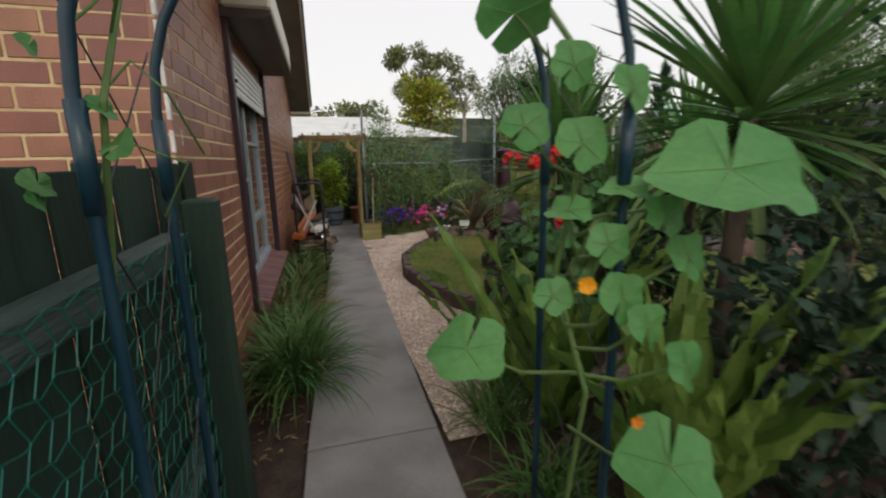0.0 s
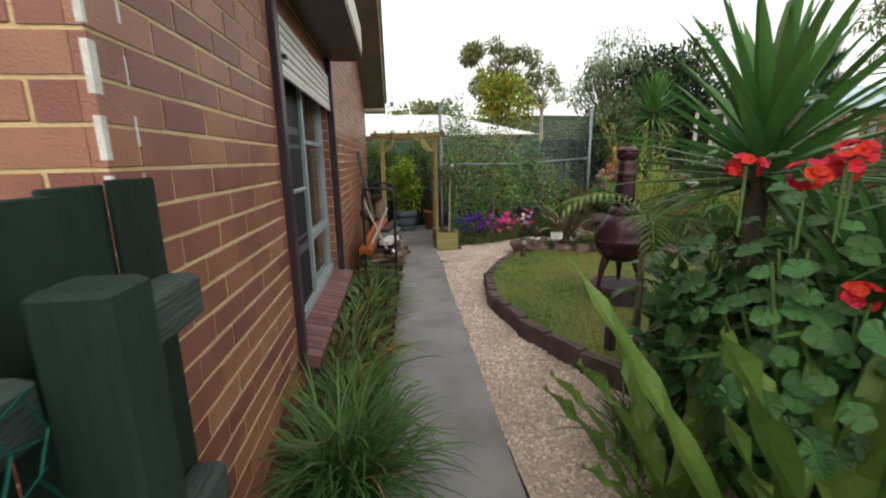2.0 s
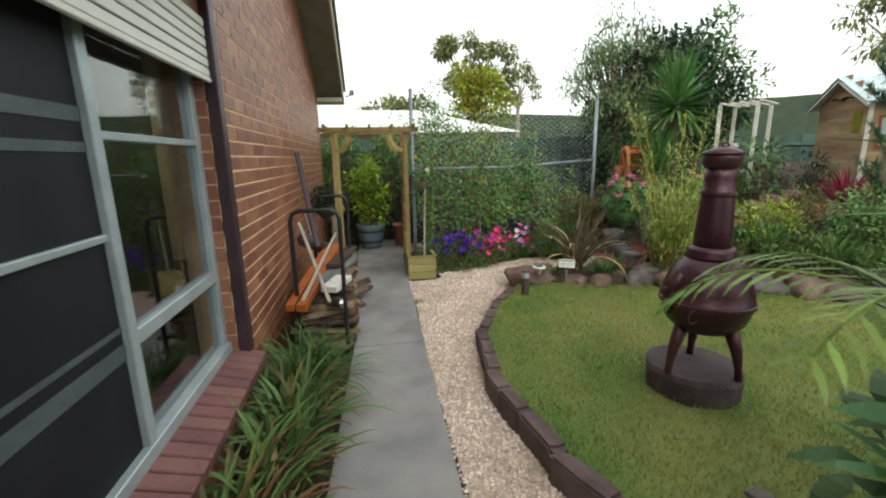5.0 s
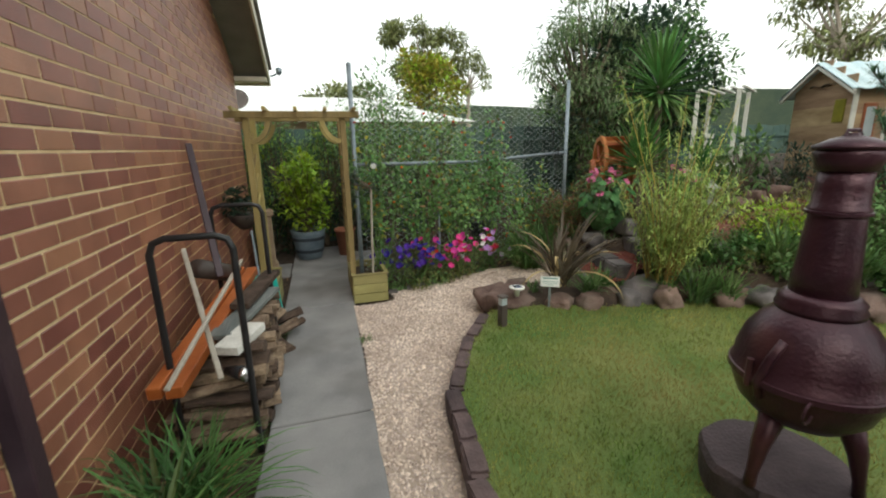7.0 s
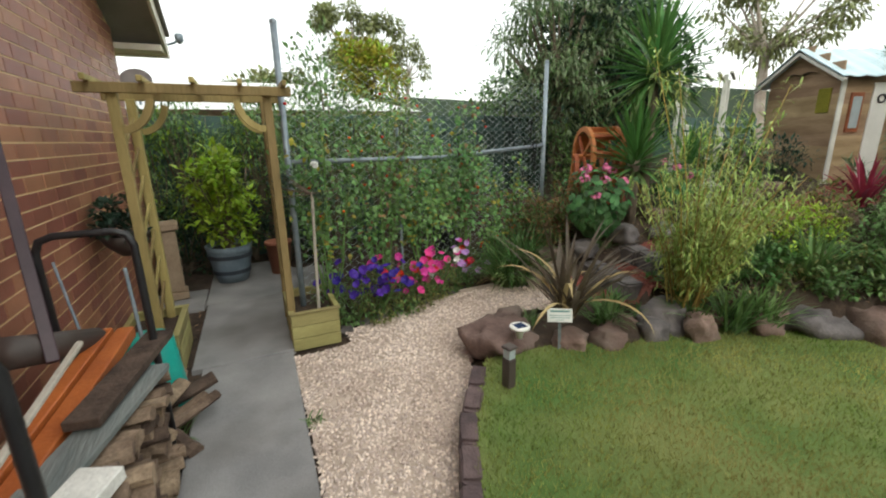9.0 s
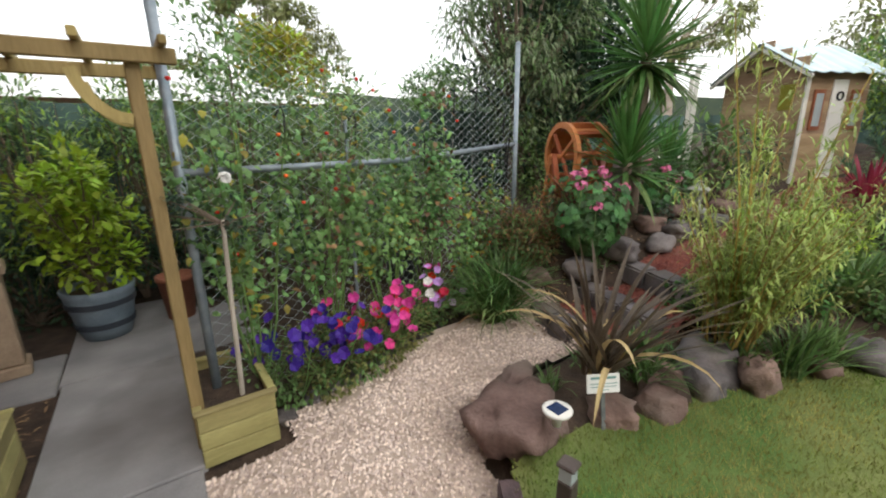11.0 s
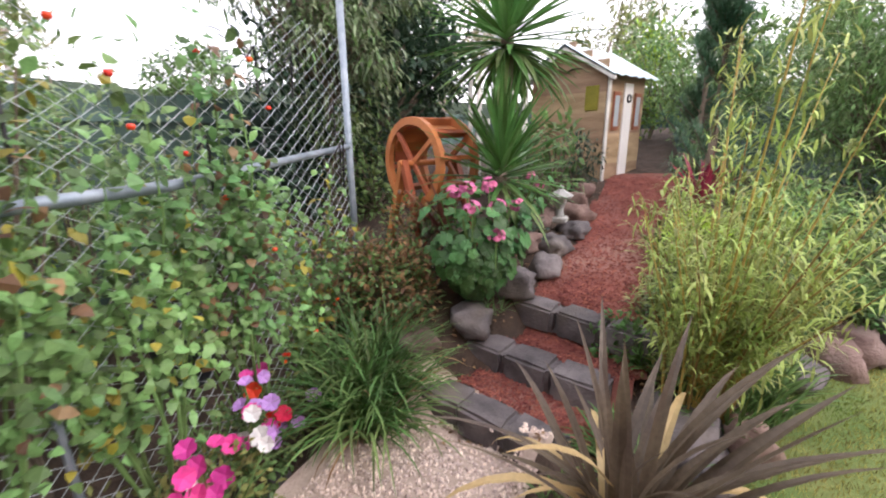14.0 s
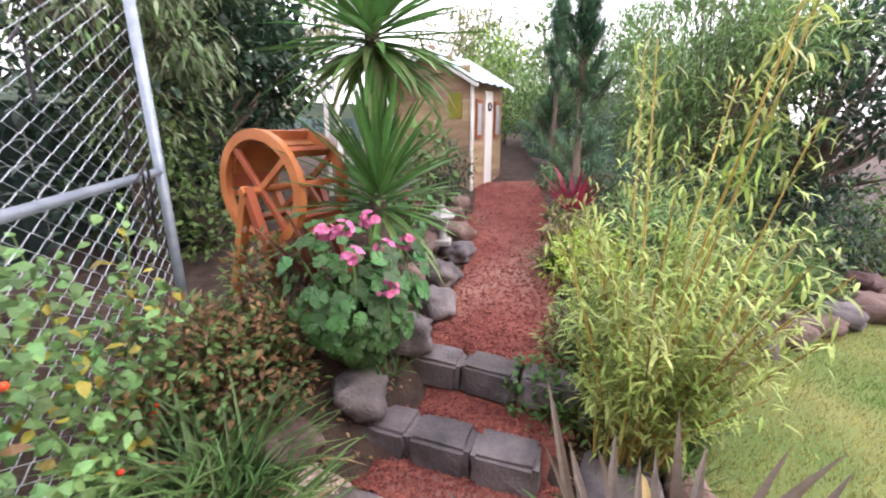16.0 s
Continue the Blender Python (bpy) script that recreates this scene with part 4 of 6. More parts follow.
part("bucket_body", Geo().lathe([(0.17, 0.0), (0.155, 0.2), (0.13, 0.48), (0.11, 0.5)], 20), TEAL, bucket, "", True)
part("bucket_rim", Geo().lathe([(0.172, 0.0), (0.182, 0.0), (0.182, 0.03), (0.17, 0.03)], 20, (0, 0, 0), False), TEAL, bucket)
pipe = tagged(new("clay_pipe", mesh("clay_pipe", Geo().tube([(-0.42, 6.8, 0.84), (-0.28, 7.25, 0.66)], 0.065, 14), BOXBROWN, True)), "brown clay pipe lying across the firewood", "pipe")
torch = thing("torch_lamp", "round chrome torch among the firewood", "torch", (-0.02, 5.88, 0.47))
part("torch_body", Geo().tube([(-0.12, 0.1, 0), (-0.02, 0.0, 0.02)], [0.025, 0.04], 12), BLACK, torch, "", True)
part("lens", Geo().tube([(-0.02, 0.0, 0.02), (0.0, -0.02, 0.022)], [0.04, 0.04], 12), CHROME, torch, "chrome reflector", True)

# ---- chiminea on a slab ----
ch = thing("chiminea", "reddish-brown cast iron chiminea with lid on the lawn", "chiminea", (2.08, 4.68, 0.29), -18)
body = [(0.02, 0.27), (0.1, 0.275), (0.17, 0.3), (0.225, 0.35), (0.25, 0.41), (0.258, 0.455), (0.262, 0.46), (0.262, 0.475), (0.256, 0.48), (0.25, 0.53), (0.225, 0.6), (0.18, 0.66), (0.13, 0.7), (0.115, 0.71)]
part("firebowl", Geo().lathe(body, 36), IRON, ch, "", True)
part("band", Geo().lathe([(0.258, 0.445), (0.27, 0.448), (0.27, 0.468), (0.258, 0.472)], 36, (0, 0, 0), False), IRON, ch)
part("collar", Geo().lathe([(0.115, 0.69), (0.142, 0.695), (0.145, 0.71), (0.135, 0.72), (0.14, 0.735), (0.12, 0.755), (0.105, 0.76)], 32), IRON, ch, "", True)
part("flue", Geo().lathe([(0.108, 0.74), (0.1, 0.85), (0.088, 1.02), (0.086, 1.03), (0.094, 1.035), (0.094, 1.05), (0.086, 1.058), (0.083, 1.12), (0.08, 1.17)], 28), IRON, ch, "", True)
part("flue_ring", Geo().lathe([(0.086, 1.028), (0.1, 1.03), (0.1, 1.04), (0.086, 1.044)], 28, (0, 0, 0), False), IRON, ch)
part("crown", Geo().lathe([(0.07, 1.165), (0.09, 1.17), (0.1, 1.2), (0.107, 1.225), (0.1, 1.235)], 28), IRON, ch, "", True)
part("lid", Geo().lathe([(0.112, 1.235), (0.115, 1.245), (0.06, 1.268), (0.02, 1.278), (0.018, 1.285)], 28), IRON, ch, "grey-brown lid", True)
part("lid_handle", Geo().tube([(-0.03, 0, 1.275), (-0.02, 0, 1.293), (0.02, 0, 1.293), (0.03, 0, 1.275)], 0.006, 6), IRON, ch)
for k in range(3):
    a = radians(200 + 120 * k)
    d = Vector((math.cos(a), math.sin(a), 0))
    part("leg", Geo().tube([d * 0.15 + Vector((0, 0, 0.33)), d * 0.2 + Vector((0, 0, 0.2)), d * 0.22 + Vector((0, 0, 0.1)), d * 0.228 + Vector((0, 0, 0.042))], [0.05, 0.034, 0.022, 0.024], 8), IRON, ch, "", True)
door = part("door", Geo().tube([(-0.2, -0.11, 0.62), (-0.235, -0.1, 0.55), (-0.255, -0.08, 0.46), (-0.24, -0.08, 0.4)], 0.016, 8), IRON, ch, "raised door rim", True)
part("hinge", Geo().tube([(-0.262, -0.04, 0.43), (-0.262, -0.04, 0.53)], 0.013, 8), IRON, door)
ring_pts = [(-0.16 + 0.035 * math.cos(a), -0.222 + 0.02 * math.cos(a), 0.42 + 0.035 * math.sin(a)) for a in [6.2832 * k / 14 for k in range(15)]]
part("ring_handle", Geo().tube(ring_pts, 0.005, 6), IRON, ch)
ch.scale = (0.9, 0.9, 1.035)
slab = Geo()
prof = []
for h, rr in ((0, 0.275), (0.1, 0.285), (0.125, 0.272)):
    prof += [((rr + 0.018 * noise.noise((math.cos(6.2832 * k / 40) * 3, math.sin(6.2832 * k / 40) * 3, h * 8))) * math.cos(6.2832 * k / 40), (rr + 0.018 * noise.noise((math.cos(6.2832 * k / 40) * 3, math.sin(6.2832 * k / 40) * 3, h * 8))) * math.sin(6.2832 * k / 40), h) for k in range(40)]
slab.add(prof, [(i * 40 + k, i * 40 + (k + 1) % 40, i * 40 + 40 + (k + 1) % 40, i * 40 + 40 + k) for i in range(2) for k in range(40)] + [tuple(range(80, 120)), tuple(range(39, -1, -1))])
ob = tagged(new("log_slab", mesh("log_slab", slab, LOGEND)), "round dark grey slab under the chiminea", "slab")
ob.matrix_basis = pose(2.11, 4.75, 0.165) @ Matrix.Diagonal((0.92, 0.92, 1.34, 1))

# ---- solar garden lamps, sign ----
def solar_post(x, y, z=None, h=0.2):
    p = thing("solar_post_light", "small square dark solar post light with clear lantern", "garden light", (x, y, land(x, y) if z is None else z), 12, "solar lights")
    part("post", Geo().box(-0.03, 0.03, -0.03, 0.03, 0, h - 0.08, None, 0.004), BOXBROWN, p)
    part("lantern", Geo().box(-0.026, 0.026, -0.026, 0.026, h - 0.079, h - 0.02, None, 0.003), ALU, p, "clear ribbed plastic lantern")
    part("cap", Geo().box(-0.036, 0.036, -0.036, 0.036, h - 0.019, h, None, 0.006), BOXBROWN, p)


def solar_disc(x, y, z):
    p = thing("solar_disc_light", "flat round solar light with a silver rim", "garden light", (x, y, z), 0, "solar disc lights")
    part("rim", Geo().lathe([(0.02, -0.06), (0.03, 0.0), (0.065, 0.01), (0.07, 0.025), (0.06, 0.028)], 20), SHUTWHITE, p, "", True)
    part("solar_cell", Geo().box(-0.036, 0.036, -0.036, 0.036, 0.0285, 0.031), SOLAR, p, "dark blue solar cell")


solar_post(1.76, 6.66, 0.16, 0.27)
solar_post(1.5, 3.72, 0.16, 0.26)
solar_disc(1.62, 3.58, 0.27)
solar_disc(2.02, 6.93, 0.36)
sign = thing("garden_sign", "small white sign with green lettering among the rocks", "sign", (2.27, 6.86, 0.33), 0)
sign.matrix_basis = pose(2.33, 6.9, 0.36, -14, 0, -30)
part("board", Geo().box(-0.085, 0.085, 0, 0.008, 0, 0.095, None, 0.003), SIGNWHITE, sign)
for k, (w, z) in enumerate(((0.13, 0.07), (0.14, 0.045), (0.13, 0.03), (0.05, 0.014))):
    part("text_line", Geo().box(-w / 2, w / 2, -0.002, -0.0005, z, z + (0.012 if k == 0 else 0.004)), INK, sign)
part("stake", Geo().box(-0.01, 0.01, 0.009, 0.018, -0.25, 0.04), GREYWOOD, sign)

# ---- pots ----
pot = thing("tub_pot", "blue-grey half barrel tub with dark bands", "pot", (0.22, 10.1, 0.05))
part("tub", Geo().lathe([(0.16, 0.0), (0.19, 0.1), (0.235, 0.36), (0.25, 0.42), (0.22, 0.42), (0.21, 0.36)], 28), POTBLUE, pot, "", True)
for z, r in ((0.1, 0.193), (0.28, 0.224)):
    part("band", Geo().lathe([(r, z), (r + 0.008, z), (r + 0.014, z + 0.045), (r + 0.004, z + 0.045)], 28, (0, 0, 0), False), POTBAND, pot)
part("soil", Geo().lathe([(0.05, 0.36), (0.212, 0.37)], 24), SOIL, pot)
ped = thing("pedestal", "sandstone coloured square pedestal by the wall", "pedestal", (-0.32, 9.75, 0.035), 8)
part("base", Geo().box(-0.12, 0.12, -0.12, 0.12, 0, 0.08, None, 0.01), SANDSTONE, ped)
part("shaft", Geo().box(-0.095, 0.095, -0.095, 0.095, 0.081, 0.72, None, 0.01), SANDSTONE, ped)
part("top", Geo().box(-0.125, 0.125, -0.125, 0.125, 0.721, 0.8, None, 0.015), SANDSTONE, ped)
for x, y, r, h, m in ((0.75, 10.15, 0.15, 0.4, TERRACOTTA), (-0.3, 7.75, 0.12, 0.3, BLACK), (2.75, 9.6, 0.2, 0.5, POTBAND)):
    p = thing("plant_pot", "plain dark garden pot standing on the ground", "pot", (x, y, 0.04))
    part("pot_body", Geo().lathe([(r * 0.7, 0), (r * 0.95, h * 0.9), (r * 1.05, h * 0.9), (r * 1.05, h), (r * 0.9, h), (r * 0.88, h * 0.85)], 20), m, p, "", True)

# ---- water wheel ----
ww = thing("water_wheel", "orange-stained timber garden water wheel with spokes", "water wheel", (4.25, 8.62, 1.37), 68)
WR = 0.33
for y in (-0.17, 0.17):
    rim = Geo()
    n = 32
    vs = [(rr * math.cos(6.2832 * k / n), y + e, rr * math.sin(6.2832 * k / n)) for k in range(n) for rr, e in ((WR, -0.02), (WR, 0.02), (WR - 0.055, 0.022), (WR - 0.055, -0.022))]
    rim.add(vs, [(4 * k + j, 4 * k + (j + 1) % 4, 4 * ((k + 1) % n) + (j + 1) % 4, 4 * ((k + 1) % n) + j) for k in range(n) for j in range(4)])
    part("rim", rim, WHEELWOOD, ww)
    for k in range(2):
        m = pose(0, y, 0, 0, 90 * k + 38, 0)
        part("spoke", Geo().box(-WR + 0.05, WR - 0.05, -0.014, 0.014, -0.018, 0.018, m, 0.003), WHEELWOOD, ww)
for k in range(10):
    part("paddle", Geo().box(WR - 0.06, WR - 0.005, -0.148, 0.148, -0.016, 0.016, pose(0, 0, 0, 0, 36 * k + 8, 0), 0.002), WHEELWOOD, ww)
for k in range(7):
    part("drum_board", Geo().box(WR - 0.07, WR - 0.056, -0.146, 0.146, -0.045, 0.045, pose(0, 0, 0, 0, 17 * k - 110, 0), 0.002), WHEELWOOD, ww)
part("axle", Geo().tube([(0, -0.3, 0), (0, 0.3, 0)], 0.022, 10), WHEELWOOD, ww)
for y in (-0.26, 0.26):
    for s in (-1, 1):
        part("support", Geo().tube([(0, y, 0.02), (s * 0.26, y, -0.75)], 0.034, 4), WHEELWOOD, ww)

# ---- stone lantern ----
ln_ = thing("stone_lantern", "small grey stone garden lantern beside the red path", "lantern", (5.05, 7.78, land(5.05, 7.78) + 0.08))
part("base", Geo().box(-0.07, 0.07, -0.07, 0.07, 0, 0.05, None, 0.01), GREYSTONE, ln_)
part("stem", Geo().lathe([(0.04, 0.05), (0.032, 0.12), (0.045, 0.16)], 12), GREYSTONE, ln_)
part("light_box", Geo().box(-0.05, 0.05, -0.05, 0.05, 0.161, 0.22, None, 0.008), GREYSTONE, ln_)
part("roof", Geo().lathe([(0.11, 0.22), (0.115, 0.235), (0.05, 0.27), (0.02, 0.29), (0.025, 0.31), (0.01, 0.32)], 6), GREYSTONE, ln_)

# ---- cubby house ----
hut = thing("cubby_house", "small weatherboard cubby house with pale blue roof", "cubby house", (7.12, 7.68, 0.92), -23)
hut.scale = (0.9, 0.9, 0.92)
HW, HD, HE, HR = 1.05, 1.25, 1.48, 1.8
for k in range(11):
    z = k * HE / 11
    part("weatherboard", Geo().box(0, HW, -0.012 + 0.004, 0.012, z, z + HE / 11 + 0.008, None, 0.003), HUTWOOD, hut)
for k in range(14):
    z = k * HE / 11
    cut = 0 if z < HE else (z - HE) / (HR - HE) * HD / 2
    if cut < HD / 2 - 0.05:
        part("weatherboard", Geo().box(-0.012, 0.012, 0.013 + cut, HD - cut, z, z + HE / 11 + 0.008, None, 0.003), HUTWOOD, hut)
g = Geo().box(0.013, HW, 0.013, HD, 0, 0.05)
g.box(HW - 0.03, HW, 0.013, HD, 0.051, HE).box(0.013, HW - 0.031, HD - 0.03, HD, 0.051, HE)
part("frame_wall", g, HUTWOOD, hut)
for s in (0, 1):
    g = Geo()
    n = 18
    for k in range(n + 1):
        x = -0.16 + (HW + 0.3) * k / n
        h = 0.012 * math.sin(k * 1.9)
        for t in (0, 0.012):
            g.v += [(x, HD / 2, HR + 0.05 + h + t), (x, (-0.16 if s == 0 else HD + 0.16), HE - 0.08 + h + t)]
    for k in range(n):
        a = 4 * k
        g.f += [(a, a + 4, a + 5, a + 1), (a + 2, a + 3, a + 7, a + 6)]
    part("roof_sheet", g, HUTROOF, hut, "pale blue corrugated roof sheet")
for ya, yb in ((-0.16, HD / 2), (HD + 0.16, HD / 2)):
    part("barge", Geo().tube([(-0.13, ya, HE - 0.12), (-0.13, yb, HR + 0.0)], 0.028, 4), WHITEWOOD, hut)
part("door", Geo().box(0.42, 0.66, -0.03, -0.009, 0.0, 1.34, None, 0.004), SHUTWHITE, hut, "pale grey door")
part("door_wreath", Geo().tube([(0.54 + 0.05 * math.cos(a), -0.04, 1.14 + 0.05 * math.sin(a)) for a in [0.52 * k for k in range(13)]], 0.012, 6), BLACK, hut)
for x in (0.14, 0.76):
    part("window_trim", Geo().box(x - 0.01, x + 0.17, -0.03, -0.009, 0.72, 1.22, None, 0.004), REDWOOD, hut)
    part("window_pane", Geo().box(x + 0.02, x + 0.14, -0.034, -0.031, 0.77, 1.17), ALU, hut)
part("shutter_panel", Geo().box(-0.03, -0.013, 0.12, 0.32, 0.98, 1.3, None, 0.004), L_YELLOW, hut, "pale yellow panel")
part("corner_trim", Geo().box(-0.035, 0.03, -0.035, -0.009, 0, HE, None, 0.004), WHITEWOOD, hut)
w = Geo()
for s in (-1, 1):
    w.strap((-0.03, HD / 2, 1.5), s * 1.57, 0.28, 0.1, 0.3, 0.9, 5)
part("bird_plaque", w, BOXBROWN, hut, "dark bird-shaped plaque under the gable")

# ---- white swing seat frame ----
sw = thing("garden_swing", "weathered white timber garden seat under a slatted frame", "garden seat", (6.35, 8.55, 0.95), 30)
for x in (-0.35, 0.35):
    for y in (0, 0.5):
        part("post", Geo().box(x - 0.025, x + 0.025, y, y + 0.05, 0, 1.35, None, 0.004), WHITEWOOD, sw)
for k in range(5):
    part("roof_slat", Geo().box(-0.45, 0.45, -0.05 + 0.13 * k, -0.01 + 0.13 * k, 1.351, 1.38, None, 0.004), WHITEWOOD, sw)
for k in range(4):
    part("back_slat", Geo().box(-0.32, 0.32, 0.4, 0.42, 0.4 + 0.1 * k, 0.47 + 0.1 * k, None, 0.004), WHITEWOOD, sw)
for k in range(3):
    part("seat_slat", Geo().box(-0.32, 0.32, 0.05 + 0.11 * k, 0.14 + 0.11 * k, 0.3, 0.32, None, 0.004), WHITEWOOD, sw)

# ---- beyond the fence ----
nh = thing("neighbour_house", "neighbour's low house with a pale metal roof", "house", (-7.6, 17.5, 0))
part("wall", Geo().box(0.3, 12.7, 0.3, 6.7, 0, 2.45), SANDSTONE, nh)
g = Geo().add([(-0.2, -0.3, 2.4), (13.2, -0.3, 2.4), (13.2, 7.3, 2.4), (-0.2, 7.3, 2.4), (3, 3.5, 3.5), (10, 3.5, 3.5)], [(0, 1, 5, 4), (1, 2, 5), (2, 3, 4, 5), (3, 0, 4)])
part("roof", g, PALEROOF, nh, "pale metal hipped roof")
dish = thing("satellite_dish", "grey satellite dish on the neighbour's roof", "satellite dish", (-1.6, 17.6, 2.4))
part("dish", Geo().lathe([(0.02, 0.0), (0.2, 0.03), (0.34, 0.1), (0.33, 0.11), (0.2, 0.045)], 20), BOXBROWN, dish, "", True).matrix_basis = pose(0, 0, 0.6, 60, 0, 0)
part("mast", Geo().tube([(0, 0, 0), (0, 0, 0.6)], 0.03, 6), STEEL, dish)
g = Geo()
for k in range(61):
    a = -1.2 + 3.2 * k / 60
    r = 320
    h = 26 + 14 * noise.noise((k * 0.12, 3, 0)) + 2 * noise.noise((k * 0.9, 1, 0))
    g.v += [(r * math.sin(a), r * math.cos(a), -1), (r * math.sin(a), r * math.cos(a), h)]
g.f = [(2 * k, 2 * k + 2, 2 * k + 3, 2 * k + 1) for k in range(60)]
structure("backdrop", g, HILL, "far wooded hills")

# ---- plants ----
def strap_plant(name, label, at, n, length, width, rise=(0.7, 1.5), droop=(0.8, 1.8), m=L_LIRIOPE, spread=0.06, wave=0.0, tip=0.0, dead=0, group="", cat="plant", az=(0, 6.2832), seg=6, fold=0.3, deadmat=None):
    p = thing(name, label, cat, at, 0, group)
    if name == "lily_turf":
        dead = max(dead, 9)
    for mat_, cnt, nm in ((m, n, "foliage"), (deadmat or L_DEAD, dead, "dry_foliage")):
        if not cnt:
            continue
        g = Geo()
        for k in range(cnt):
            a, l = rnd(*az), length * rnd(0.65, 1.1)
            d = droop if nm == "foliage" else (1.6, 2.6)
            g.strap((spread * rnd(-1, 1), spread * rnd(-1, 1), 0), a, l, width * rnd(0.75, 1.15), rnd(*rise), rnd(*d), seg, fold, wave, tip)
            if cat in ("fern", "flax"):
                part("frond" if cat == "fern" else "leaf_blade", g, mat_, p, "" if nm == "foliage" else "dry tan leaf")
                g = Geo()
        if not g.f:
            continue
        part(nm, g, mat_, p, "" if nm == "foliage" else "dry tan leaves")
    return p


def shrub(name, label, at, radii, n, size, width, m, clumps=14, group="", cat="shrub", stem=0.012, base=None, hang=0.0, extra=None, spread=0.45, hollow=0.0):
    """Leaves gathered in clumps about branch tips inside an ellipsoid; stems run from the base to the clumps."""
    x, y, z = at
    bz = land(x, y) if base is None else base
    p = thing(name, label, cat, (x, y, bz), 0, group)
    g, st = Geo(), Geo()
    h = z - bz
    rx, ry, rz_ = radii
    tips = []
    for k in range(clumps):
        d = sphere_way() * rnd(0.45 + hollow * 0.4, 0.95)
        c = Vector((d.x * rx, d.y * ry, h + d.z * rz_))
        tips.append(c)
        mid_ = Vector((c.x * 0.35, c.y * 0.35, max(0.02, c.z * 0.5)))
        st.tube([(0.02 * rnd(-1, 1), 0.02 * rnd(-1, 1), 0), mid_, c], [stem, stem * 0.7, stem * 0.3], 5)
    rc = spread * (rx * ry * rz_) ** (1 / 3)
    for k in range(n):
        c = tips[k % clumps]
        d = sphere_way()
        q = c + d * rc * rnd(0.2, 1.0) ** 0.6
        q.z = max(q.z, 0.01)
        way = (d + sphere_way() * 0.7 + Vector((0, 0, 0.15 - hang))).normalized()
        g.leaf(q, way, Vector((rnd(-.4, .4), rnd(-.4, .4), 1)), size * rnd(0.6, 1.25), width * rnd(0.7, 1.2))
    part("branchwork", st, BARK, p)
    part("foliage", g, m, p)
    if extra:
        m2, share, lab = extra
        g2 = Geo()
        for k in range(int(n * share)):
            c = R.choice(tips)
            d = sphere_way()
            g2.leaf(c + d * rc * rnd(0.4, 1.05), (d + Vector((0, 0, -hang))).normalized(), Vector((0, 0, 1)), size * rnd(0.6, 1.1), width * rnd(0.7, 1.2))
        part("tinted_foliage", g2, m2, p, lab)
    return p, [Vector((x, y, bz)) + t for t in tips]


def flower_mesh(name, colour, petals=5, r=0.03):
    g = Geo()
    for k in range(petals):
        a = 6.2832 * k / petals
        vs = [(0, 0, -0.008)]
        for da, rr, h in ((-0.64, 0.82, 0.004), (-0.34, 1.0, 0.006), (0, 0.96, 0.002), (0.34, 1.0, 0.006), (0.64, 0.82, 0.004)):
            vs.append((r * rr * math.cos(a + da), r * rr * math.sin(a + da), h * r / 0.03))
        g.add(vs, [(0, 1, 2), (0, 2, 3), (0, 3, 4), (0, 4, 5)])
    return mesh(name, g, F[colour])


FLOWER = {c: flower_mesh("flower", c) for c in F}


def bloom(parent, colour, at, size=1.0, face=None, label=""):
    ob = part("flower", FLOWER[colour], None, parent, label)
    d = face or Vector((rnd(-0.9, 0.3), rnd(-1.2, 0.1), rnd(0.3, 1.0)))
    ob.matrix_basis = Matrix.Translation(Vector(at) - Vector(parent.location)) @ d.normalized().to_track_quat("Z", "Y").to_matrix().to_4x4() @ Matrix.Scale(size, 4)
    return ob


def cluster(parent, colour, at, n=14, r=0.04, size=0.55):
    for k in range(n):
        d = sphere_way()
        bloom(parent, colour, Vector(at) + Vector((d.x, d.y, d.z * 0.7)) * r, size, d + Vector((-0.2, -0.3, 0.4)))


def yucca(at, top, n, length, width, label, spread=1.0, skirt=10, group="yuccas", lean=(0, 0)):
    x, y, z = at
    p = thing("yucca", label, "yucca", (x, y, z), 0, group)
    h = top - z
    g = Geo()
    g.tube([(0, 0, 0), (lean[0] * 0.5, lean[1] * 0.5, h * 0.5), (lean[0], lean[1], h)], [0.06, 0.05, 0.045], 10)
    part("trunk", g, BARK, p, "", True)
    g = Geo()
    for k in range(n):
        u = k / n
        g.strap((lean[0] + rnd(-.03, .03), lean[1] + rnd(-.03, .03), h - 0.12 + 0.16 * u), k * 2.39996, length * rnd(0.8, 1.1), width, 1.5 - 1.75 * (1 - u) * spread + rnd(-.1, .1), rnd(0.05, 0.45), 5, 0.35)
    part("crown", g, L_YUCCA, p)
    if skirt:
        g = Geo()
        for k in range(skirt):
            g.strap((lean[0], lean[1], h - 0.12), rnd(0, 6.28), length * rnd(0.7, 1.0), width, -0.3 + rnd(-.3, .3), rnd(0.6, 1.2), 5, 0.3)
        part("old_foliage", g, L_LIGHT, p, "drooping paler old leaves")
    return p


